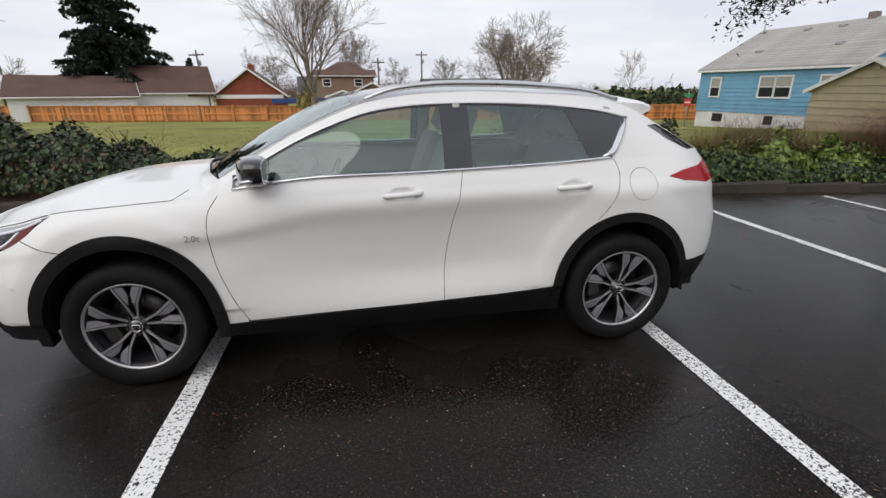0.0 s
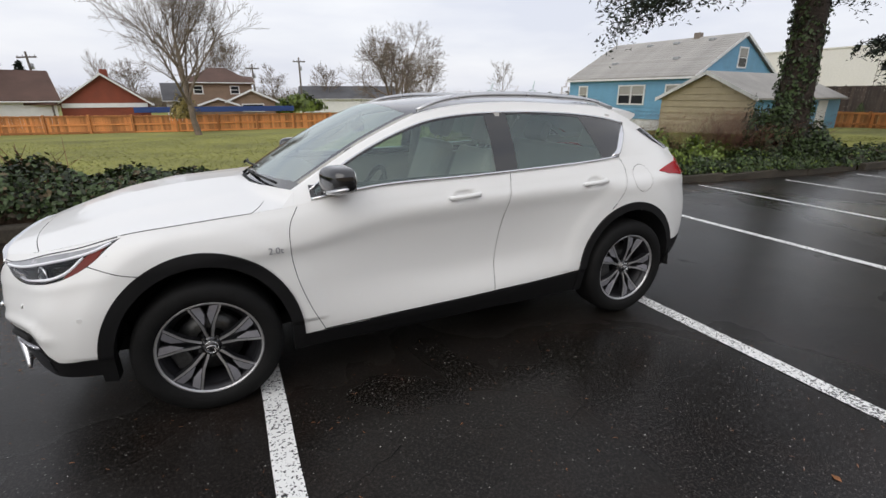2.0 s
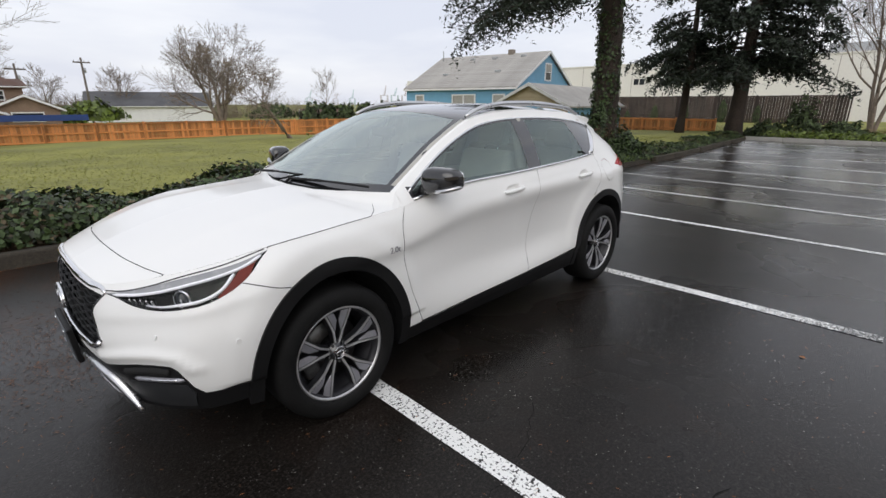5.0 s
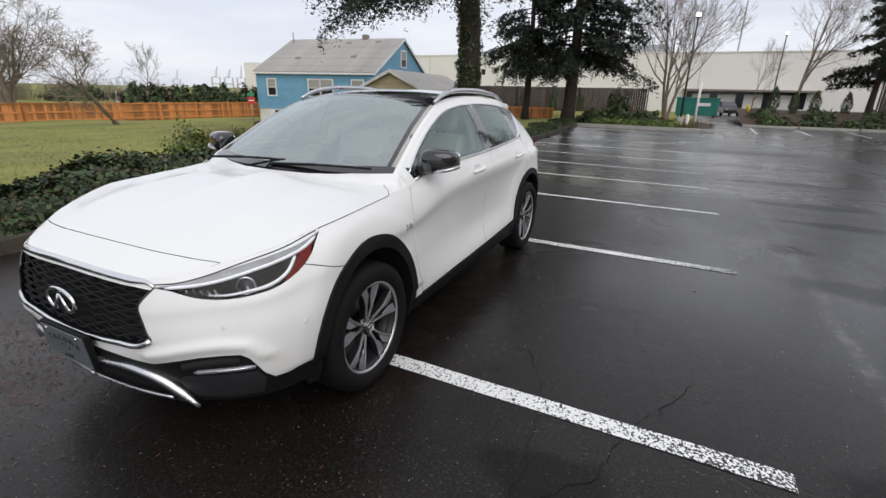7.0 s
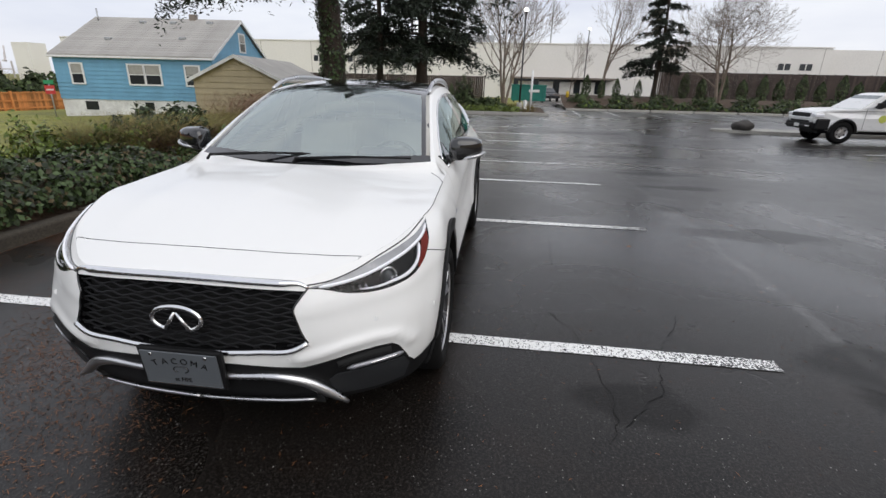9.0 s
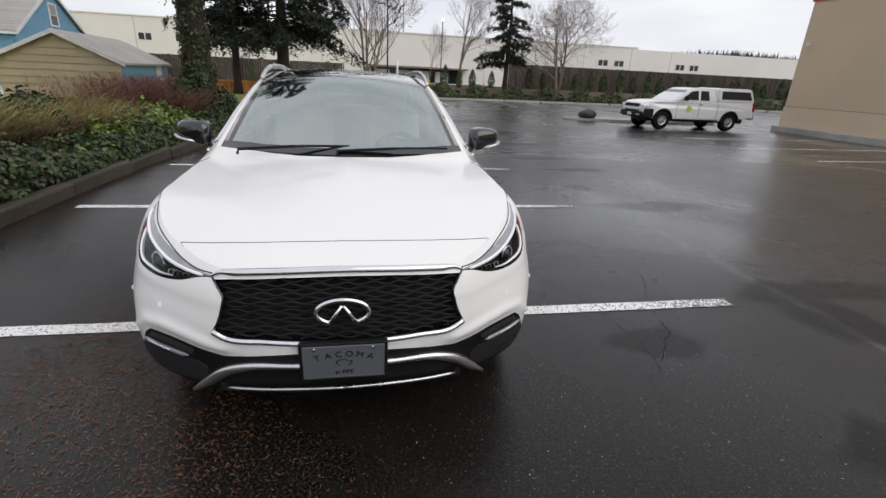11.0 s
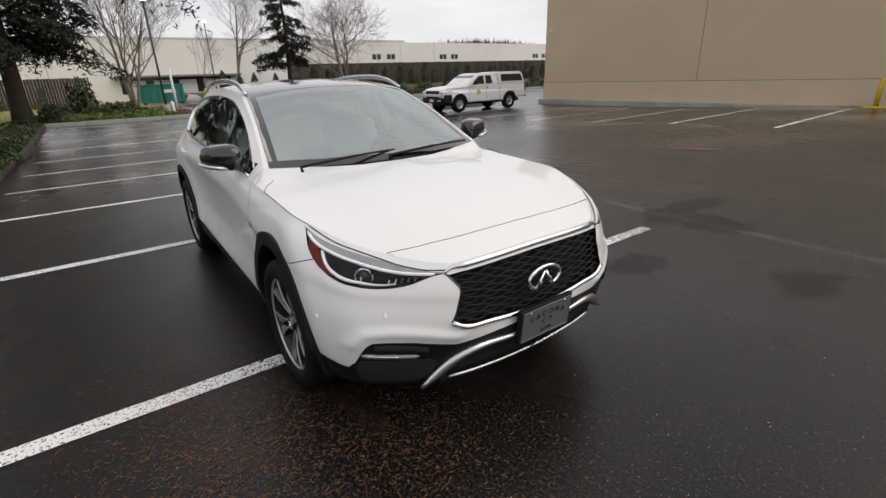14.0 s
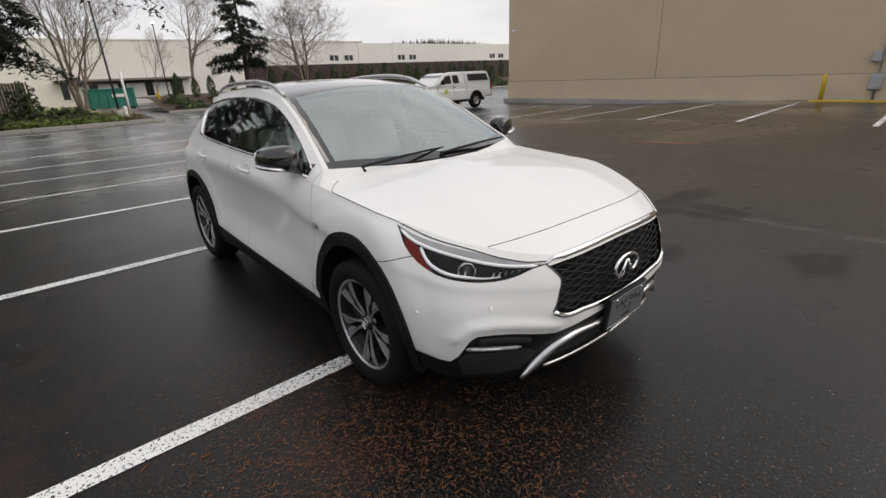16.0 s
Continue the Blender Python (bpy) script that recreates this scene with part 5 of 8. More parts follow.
utility_pole(-16.2, 54, -0.6, 6.0, -3)
utility_pole(8.6, 61.6, -0.6, 6.7)
utility_pole(2.8, 58, -0.6, 5.6)
utility_pole(-40, 62, -0.6, 8.0)
utility_pole(-38, 58, -0.6, 6.6)


def light_pole(x, y, z, h, base=True, label="dark parking-lot light pole with a lit globe head"):
    t = thing("light_pole", label, "light pole", pose(x, y, z), "lot light poles")
    bm = bmesh.new()
    tube(bm, [(0, 0, 0), (0, 0, h)], [0.055, 0.04], 10)
    part("pole", bm, POLE_DARK, t)
    if base:
        bm = bmesh.new()
        tube(bm, [(0, 0, -0.4), (0, 0, 0.35)], 0.17, 14)
        part("base", bm, CONCRETE, t)
    bm = bmesh.new()
    tube(bm, [(0, 0, h - 0.05), (0, 0, h + 0.04)], [0.06, 0.13], 12)
    part("fitter", bm, POLE_DARK, t)
    bm = bmesh.new()
    bmesh.ops.create_uvsphere(bm, u_segments=14, v_segments=9, radius=0.125, matrix=Matrix.Translation((0, 0, h + 0.11)))
    part("globe", bm, LAMP_ON, t, "lit white globe", smooth=True)


light_pole(26.8, -2.0, 0.15, 5.35)
light_pole(45, -8.4, 0.4, 6.0, False, "slim dark light pole by the warehouse drive")
bm = bmesh.new()
tube(bm, [(0, 0, 0), (0, 0, 2.45)], 0.065, 10)
o = part("white_post", bm, WHITE)
o.location = (28.6, -2.75, -0.05)
tagged(o, "plain white painted steel post", "post")
bm = bmesh.new()
tube(bm, [(0, 0, 0), (0, 0, 26)], [0.11, 0.06], 8)
o = part("flagpole", bm, STEEL)
o.location = (66, -6.6, -0.5)
tagged(o, "tall thin metal mast behind the warehouse", "mast")
hyd = thing("fire_hydrant", "white capped utility hydrant on the grass", "hydrant", pose(27.2, -2.35, 0.1))
bm = bmesh.new()
tube(bm, [(0, 0, 0), (0, 0, 0.06), (0, 0, 0.07), (0, 0, 0.42), (0, 0, 0.5), (0, 0, 0.55)], [0.16, 0.16, 0.1, 0.1, 0.08, 0.03], 14)
part("barrel", bm, WHITE, hyd)
bm = bmesh.new()
tube(bm, [(-0.17, 0, 0.32), (0.17, 0, 0.32)], 0.05, 10)
part("nozzle", bm, WHITE, hyd)

dump = thing("dumpster", "teal steel roll-off container by the warehouse", "dumpster", pose(34.5, -4.15, 0.25))
bm = bmesh.new()
box(bm, 0, 1.8, 0, 2.6, 0.12, 1.25, 0.02)
part("body", bm, TEAL, dump)
for k in range(6):
    boxed("rib", TEAL, dump, -0.05, 0.0, 0.1 + 0.46 * k, 0.18 + 0.46 * k, 0.14, 1.2)
boxed("rim", TEAL, dump, -0.06, 1.86, -0.04, 2.64, 1.2, 1.3, 0.02)
for k in (0.15, 2.35):
    boxed("skid", BLACK, dump, 0.1, 1.7, k, k + 0.1, 0, 0.12)
boxed("notice", WHITE, dump, -0.062, -0.052, 0.5, 1.3, 0.75, 0.95)

sg = thing("road_sign", "small red and green road sign on a post", "sign", pose(18.3, 21.5, -0.6))
bm = bmesh.new()
tube(bm, [(0, 0, 0), (0, 0, 1.9)], 0.03, 8)
part("post", bm, STEEL, sg)
for z0, z1, mtl in ((1.15, 1.55, SIGN_RED), (1.62, 1.8, SIGN_GREEN)):
    o = boxed("plate", mtl, sg, -0.05, -0.035, -0.2, 0.2, z0, z1)
    o.rotation_euler = (0, 0, radians(42))
o = boxed("sign_bar", WHITE, sg, -0.056, -0.051, -0.14, 0.14, 1.32, 1.38)
o.rotation_euler = (0, 0, radians(42))

hyl = thing("yellow_hydrant", "yellow hydrant and grey lid box on the bank", "hydrant", pose(38.2, -6.2, 0.55))
bm = bmesh.new()
tube(bm, [(0, 0, 0), (0, 0, 0.5), (0, 0, 0.6)], [0.13, 0.13, 0.04], 10)
part("barrel", bm, YELLOW, hyl)
boxed("cap", YELLOW, hyl, -0.2, 0.2, -0.05, 0.05, 0.3, 0.4, 0.02)


def crane(x, y, s, lift, mtl, label):
    """A port gantry crane with its boom raised, far away."""
    t = thing("port_crane", label, "crane", pose(x, y, -1, 0, 0, 40) @ Matrix.Scale(s, 4), "cranes on the skyline")
    for a in (-4, 4):
        for b in (-6, 6):
            boxed("leg", mtl, t, a - 0.5, a + 0.5, b - 0.5, b + 0.5, 0, 22)
    boxed("portal", mtl, t, -5, 5, -6.6, 6.6, 11, 12.3)
    boxed("girder", mtl, t, -12, 6, -1.2, 1.2, 21, 22.6)
    o = boxed("boom", mtl, t, 0, 22, -0.8, 0.8, -0.6, 0.6)
    o.matrix_basis = pose(5, 0, 22, 0, -lift, 0)
    bm = bmesh.new()
    tube(bm, [(-4, 0, 22), (3, 0, 32), (5 + 14 * math.cos(radians(lift)), 0, 22 + 14 * math.sin(radians(lift)))], 0.35, 5)
    part("stay", bm, mtl, t)


for k, (x, y, s) in enumerate(((150, 258, 0.26), (163, 250, 0.24), (171, 244, 0.26), (186, 232, 0.34), (191, 228, 0.34), (196, 224, 0.34), (203, 217, 0.36))):
    crane(x, y, s, (48, 35, 60)[k % 3], (CRANE, CRANE_ORANGE)[k % 2], "pale port crane with a raised boom on the skyline")
for k in range(2):
    t = thing("storage_tank", "pale industrial silo on the skyline", "silo", pose(92 + 6 * k, 100 - 5 * k, -1))
    boxed("body", PANEL, t, -2, 2, -2, 2, 0, 8.5 - 2.5 * k)

# fir-covered hill on the horizon
verts, faces = [], []
hr = random.Random(9)
for k in range(420):
    f = k / 419
    x, y = 520 - 150 * f, -300 - 190 * f
    z = 14 + 25 * math.sin(math.pi * min(1, f * 1.15 + 0.05)) ** 0.4 + hr.uniform(-2, 3)
    w = hr.uniform(1.5, 3.2)
    i = len(verts)
    verts += [(x - w, y - w, 0), (x + w, y + w, 0), (x, y, z), (x + 6, y - 6, 0)]
    faces += [(i, i + 1, i + 2), (i + 1, i + 3, i + 2), (i + 3, i, i + 2)]
tagged(quads_mesh("distant_wood", verts, faces, HILL), "distant hill covered in dark firs", "woods", kind="stuff")

# ---- the white crossover car: nose towards -x, standing level at the origin ----
PAINT = mat("pearl_white_paint", (0.79, 0.79, 0.775), 0.45, dark=0.995, scale=3, fine=400, bump=0.0, coat=0.55, rvar=0.02)
CLAD = mat("black_plastic_cladding", (0.009, 0.009, 0.0095), 0.5, dark=0.85, scale=9, fine=300, bump=0.15, reach=0.001, spec=0.2)
CLAD_GREY = mat("dark_grey_plastic", (0.022, 0.023, 0.025), 0.5, spec=0.35, dark=0.85, scale=9, fine=300, bump=0.1, reach=0.001)
BROW = mat("smoked_grey_lens", (0.26, 0.265, 0.275), 0.25, dark=0.85, scale=20, bump=0.0, coat=1.0)
GLOSS = mat("gloss_black", (0.008, 0.008, 0.009), 0.07, dark=0.9, bump=0.0, coat=1.0, rvar=0.02)
GAP = mat("panel_gap_black", (0.006, 0.006, 0.006), 0.9, dark=0.9, bump=0.0)
CHROME = mat("chrome", (0.78, 0.78, 0.79), 0.08, 1.0, dark=0.97, bump=0.0, rvar=0.03)
SATIN = mat("satin_silver", (0.62, 0.62, 0.63), 0.28, 1.0, dark=0.95, bump=0.0, rvar=0.05)
ALLOY = mat("machined_alloy", (0.52, 0.52, 0.53), 0.33, 0.8, dark=0.92, fine=300, bump=0.05, rvar=0.05)
ALLOY_FACET = mat("grey_alloy_facet", (0.33, 0.33, 0.36), 0.38, 0.6, dark=0.9, bump=0.0)
ALLOY_DARK = mat("dark_grey_alloy", (0.02, 0.02, 0.023), 0.4, 0.4, dark=0.8, bump=0.0)
TYRE = mat("tyre_rubber", (0.009, 0.009, 0.009), 0.7, dark=0.7, scale=12, fine=120, bump=0.3, reach=0.003, spec=0.15)
DISC = mat("brake_steel", (0.10, 0.10, 0.10), 0.4, 0.9, dark=0.7, bump=0.1)
WINDSCREEN = glass("clear_windscreen", (0.66, 0.78, 0.75), shine=0.36, hue=(0.90, 0.98, 0.96))
SIDEGLASS = glass("green_tinted_glass", (0.66, 0.82, 0.77), shine=0.08, hue=(0.85, 0.97, 0.94))
REARGLASS = glass("dark_privacy_glass", (0.42, 0.50, 0.49), shine=0.15)
LENS = glass("clear_lamp_lens", (0.95, 0.96, 0.97), ior=1.3)
MESH = mat("black_grille_mesh", (0.008, 0.008, 0.009), 0.55, dark=0.85, bump=0.0, spec=0.3)
RED_LENS = mat("red_lamp_lens", (0.34, 0.004, 0.008), 0.25, dark=0.8, bump=0.0, coat=0.1, spec=0.25)
AMBER = mat("red_amber_reflector", (0.13, 0.010, 0.004), 0.3, dark=0.8, bump=0.0, coat=0.05, spec=0.2)
LAMP_WHITE = mat("white_light_guide", (0.85, 0.86, 0.9), 0.15, dark=0.97, bump=0.0, coat=1.0)
SEAT = mat("pale_grey_leather", (0.46, 0.45, 0.42), 0.5, dark=0.9, scale=5, fine=120, bump=0.15, reach=0.002)
DASH = mat("dark_dashboard", (0.04, 0.04, 0.042), 0.6, dark=0.85, fine=200, bump=0.1, reach=0.001)
TRIM_LIGHT = mat("pale_interior_trim", (0.42, 0.41, 0.38), 0.7, dark=0.9, bump=0.05)
PLATE = mat("grey_dealer_plate", (0.10, 0.11, 0.12), 0.35, dark=0.95, bump=0.0)
MIRROR = mat("mirror_glass", (0.8, 0.8, 0.8), 0.02, 1.0, dark=1.0, bump=0.0, rvar=0.0)


def hermite(T, P, t):
    T, P, t = np.asarray(T, float), np.asarray(P, float), np.asarray(t, float)
    h = np.diff(T)
    sl = np.diff(P, axis=0) / h.reshape(-1, *([1] * (P.ndim - 1)))
    m = np.empty_like(P)
    m[0], m[-1] = sl[0], sl[-1]
    for i in range(1, len(T) - 1):
        m[i] = (sl[i - 1] * h[i] + sl[i] * h[i - 1]) / (h[i - 1] + h[i])
    k = np.clip(np.searchsorted(T, t, side="right") - 1, 0, len(T) - 2)
    s = ((t - T[k]) / h[k]).reshape(-1, *([1] * (P.ndim - 1)))
    hh = h[k].reshape(s.shape)
    return P[k] * (1 + 2 * s) * (1 - s) ** 2 + m[k] * hh * s * (1 - s) ** 2 + P[k + 1] * s * s * (3 - 2 * s) + m[k + 1] * hh * s * s * (s - 1)


def chords(P):
    d = np.linalg.norm(np.diff(P, axis=-2), axis=-1)
    d = d.reshape(-1, d.shape[-1]).mean(0) + 1e-6
    return np.r_[0, np.cumsum(d)] / d.sum()


class Patch:
    """A smooth surface through rows of points (x, half-width, z), with parameters u along and v across."""

    def __init__(self, rows, nu=420, nv=90, soft=2, out=(0, 1, 0), grid=None):
        if grid is not None:
            self.set(grid, out)
            return
        R = np.asarray(rows, float)
        U = hermite(chords(R), R.transpose(1, 0, 2), np.linspace(0, 1, nu)).transpose(1, 0, 2)
        G = hermite(chords(U.transpose(1, 0, 2)), U, np.linspace(0, 1, nv))
        for _ in range(soft * 4):
            G[:, 1:-1] = 0.25 * G[:, :-2] + 0.5 * G[:, 1:-1] + 0.25 * G[:, 2:]
        self.set(G, out)

    def set(self, G, out):
        self.G, (self.nv, self.nu) = G, G.shape[:2]
        du, dv = np.gradient(G, axis=1), np.gradient(G, axis=0)
        n = np.cross(du, dv)
        n /= np.linalg.norm(n, axis=2)[:, :, None] + 1e-12
        mid = n[self.nv // 2, self.nu // 2] @ np.asarray(out, float)
        self.N = n if mid > 0 else -n

    def at(self, uv, A=None):
        A = self.G if A is None else A
        uv = np.atleast_2d(uv)
        x, y = np.clip(uv[:, 0], 0, 1) * (self.nu - 1), np.clip(uv[:, 1], 0, 1) * (self.nv - 1)
        i, j = np.minimum(x.astype(int), self.nu - 2), np.minimum(y.astype(int), self.nv - 2)
        a, b = (x - i)[:, None], (y - j)[:, None]
        return A[j, i] * (1 - a) * (1 - b) + A[j, i + 1] * a * (1 - b) + A[j + 1, i] * (1 - a) * b + A[j + 1, i + 1] * a * b

    def find(self, pts, axes=(1, 1, 1), umin=0.0, umax=1.0):
        """The parameters at which the surface passes nearest to points, in the named axes."""
        ax = np.asarray(axes, float)
        i0, i1 = int(umin * (self.nu - 1)), int(umax * (self.nu - 1)) + 1
        S = self.G[:, i0:i1] * ax
        out = []
        for p in np.atleast_2d(np.asarray(pts, float)):
            d = ((S - p * ax) ** 2).sum(2)
            j, i = np.unravel_index(np.argmin(d), d.shape)
            uv = np.array([(i + i0) / (self.nu - 1), j / (self.nv - 1)])
            for _ in range(4):
                e = 1e-3
                f0 = self.at(uv)[0] * ax
                J = np.stack([(self.at(uv + [e, 0])[0] - self.at(uv - [e, 0])[0]) * ax, (self.at(uv + [0, e])[0] - self.at(uv - [0, e])[0]) * ax], 1) / (2 * e)
                step = np.linalg.lstsq(J, p * ax - f0, rcond=None)[0]
                uv = np.clip(uv + np.clip(step, -0.02, 0.02), 0, 1)
            out.append(uv)
        return np.array(out)


class Cut:
    """The surface's flat parameter sheet, cut along outlines into regions."""

    def __init__(self, patch, ni, nj):
        self.patch, self.ni, self.nj = patch, ni, nj
        self.cells = {(i, j): [[(i / ni, j / nj), ((i + 1) / ni, j / nj), ((i + 1) / ni, (j + 1) / nj), (i / ni, (j + 1) / nj)]] for i in range(ni) for j in range(nj)}
        self.regions, self.order = {}, []

    def line(self, a, b):
        (ax, ay), (bx, by) = a, b
        dx, dy = bx - ax, by - ay
        L2 = dx * dx + dy * dy
        if L2 < 1e-14:
            return
        for i in range(max(0, int(min(ax, bx) * self.ni - 1e-9)), min(self.ni, int(max(ax, bx) * self.ni + 1e-9) + 1)):
            for j in range(max(0, int(min(ay, by) * self.nj - 1e-9)), min(self.nj, int(max(ay, by) * self.nj + 1e-9) + 1)):
                done = []
                for poly in self.cells[i, j]:
                    s = [(p[0] - ax) * dy - (p[1] - ay) * dx for p in poly]
                    lim = 1e-7 * math.sqrt(L2)
                    if max(s) <= lim or min(s) >= -lim:
                        done.append(poly)
                        continue
                    left, right, ts = [], [], []
                    n = len(poly)
                    for k in range(n):
                        p, q, sp, sq = poly[k], poly[(k + 1) % n], s[k], s[(k + 1) % n]
                        if sp >= -lim:
                            left.append(p)
                        if sp <= lim:
                            right.append(p)
                        if abs(sp) <= lim:
                            ts.append(((p[0] - ax) * dx + (p[1] - ay) * dy) / L2)
                        elif sp * sq < 0 and abs(sq) > lim:
                            t = sp / (sp - sq)
                            c = (p[0] + t * (q[0] - p[0]), p[1] + t * (q[1] - p[1]))
                            left.append(c)
                            right.append(c)
                            ts.append(((c[0] - ax) * dx + (c[1] - ay) * dy) / L2)
                    if len(ts) < 2 or max(ts) <= 1e-6 or min(ts) >= 1 - 1e-6 or len(left) < 3 or len(right) < 3:
                        done.append(poly)
                    else:
                        done += [left, right]
                self.cells[i, j] = done

    def region(self, name, uv):
        uv = [tuple(p) for p in uv]
        for a, b in zip(uv, uv[1:] + uv[:1]):
            self.line(a, b)
        self.order.append((name, np.array(uv)))

    def sort(self, rest):
        polys = [p for c in self.cells.values() for p in c]
        cen = np.array([np.mean(p, axis=0) for p in polys])
        owner = np.full(len(polys), -1)
        for k, (name, uv) in enumerate(self.order):
            x, y = cen[:, 0], cen[:, 1]
            inside = np.zeros(len(cen), bool)
            for (x0, y0), (x1, y1) in zip(uv, np.roll(uv, -1, 0)):
                hit = ((y0 > y) != (y1 > y)) & (x < (x1 - x0) * (y - y0) / (y1 - y0 + 1e-30) + x0)
                inside ^= hit
            owner[(owner < 0) & inside] = k
        names = [n for n, _ in self.order] + [rest]
        for p, k in zip(polys, owner):
            self.regions.setdefault(names[k], []).append(p)

    def add(self, bm_data, name, side, lift=0.0, skirt=0.0):
        """Append a region to lists of points, faces and normals; side -1: the car's left."""
        V, F, NN = bm_data
        polys = self.regions.get(name, [])
        idx, uvs, faces = {}, [], []
        for p in polys:
            f = []
            for q in p:
                key = (round(q[0], 6), round(q[1], 6))
                if key not in idx:
                    idx[key] = len(uvs)
                    uvs.append(q)
                if not f or f[-1] != idx[key]:
                    f.append(idx[key])
            if len(f) > 2 and f[0] == f[-1]:
                f = f[:-1]
            if len(f) > 2:
                faces.append(f)
        if not uvs:
            return bm_data
        P, N = self.patch.at(np.array(uvs)), self.patch.at(np.array(uvs), self.patch.N)
        N = N / (np.linalg.norm(N, axis=1)[:, None] + 1e-12)
        Q = P + lift * N
        k0 = len(V)
        flip = np.array([1, side, 1])
        V += [tuple(v) for v in Q * flip]
        NN += [tuple(v) for v in N * flip]
        made = []
        for f in faces:
            a, b, c = (Q[f[0]] * flip, Q[f[1]] * flip, Q[f[2]] * flip)
            nrm = sum(np.cross(Q[f[i]] * flip - a, Q[f[(i + 1) % len(f)]] * flip - a) for i in range(1, len(f) - 1))
            g = f if nrm @ (N[f[0]] * flip) > 0 else f[::-1]
            made.append(g)
            F.append([k0 + i for i in g])
        if skirt:
            count = {}
            for g in made:
                for a, b in zip(g, g[1:] + g[:1]):
                    count[(a, b)] = count.get((a, b), 0) + 1
            edge = [(a, b) for (a, b) in count if (b, a) not in count]
            for a, b in edge:
                i = len(V)
                for q in (a, b):
                    V.append(tuple(Q[q] * flip))
                for q in (b, a):
                    V.append(tuple((P[q] - skirt * N[q]) * flip))
                c = np.cross(np.array(V[i + 1]) - V[i], np.array(V[i + 2]) - V[i])
                c = c / (np.linalg.norm(c) + 1e-12)
                NN += [tuple(-c)] * 4
                F.append([i + 1, i, i + 3, i + 2])
        return bm_data


def skin(name, mtl, parent, data, label=""):
    V, F, NN = data
    me = bpy.data.meshes.new(name)
    me.from_pydata(V, [], F)
    me.polygons.foreach_set("use_smooth", [True] * len(me.polygons))
    me.materials.append(mtl)
    me.update()
    me.normals_split_custom_set_from_vertices(NN)
    ob = new(name, me)
    ob.parent = parent
    return tagged(ob, label)


def strip_of(line, width):
    """A closed thin outline round an open line of 2D points."""
    L = np.asarray(line, float)
    d = np.gradient(L, axis=0)
    d /= np.linalg.norm(d, axis=1)[:, None] + 1e-12
    n = np.stack([-d[:, 1], d[:, 0]], 1) * width / 2
    return np.concatenate([L + n, (L - n)[::-1]])


def dense(line, step=0.03, closed=False):
    L = [tuple(p) for p in line] + ([tuple(line[0])] if closed else [])
    out = []
    for a, b in zip(L, L[1:]):
        k = max(1, int(math.dist(a, b) / step))
        out += [tuple(a[c] + (b[c] - a[c]) * i / k for c in range(len(a))) for i in range(k)]
    return np.array(out + ([] if closed else [L[-1]]))


def smooth_line(pts, n):
    P = np.asarray(pts, float)
    return hermite(chords(P), P, np.linspace(0, 1, n))


car = thing("car", "pearl white compact crossover car with black cladding", "car")

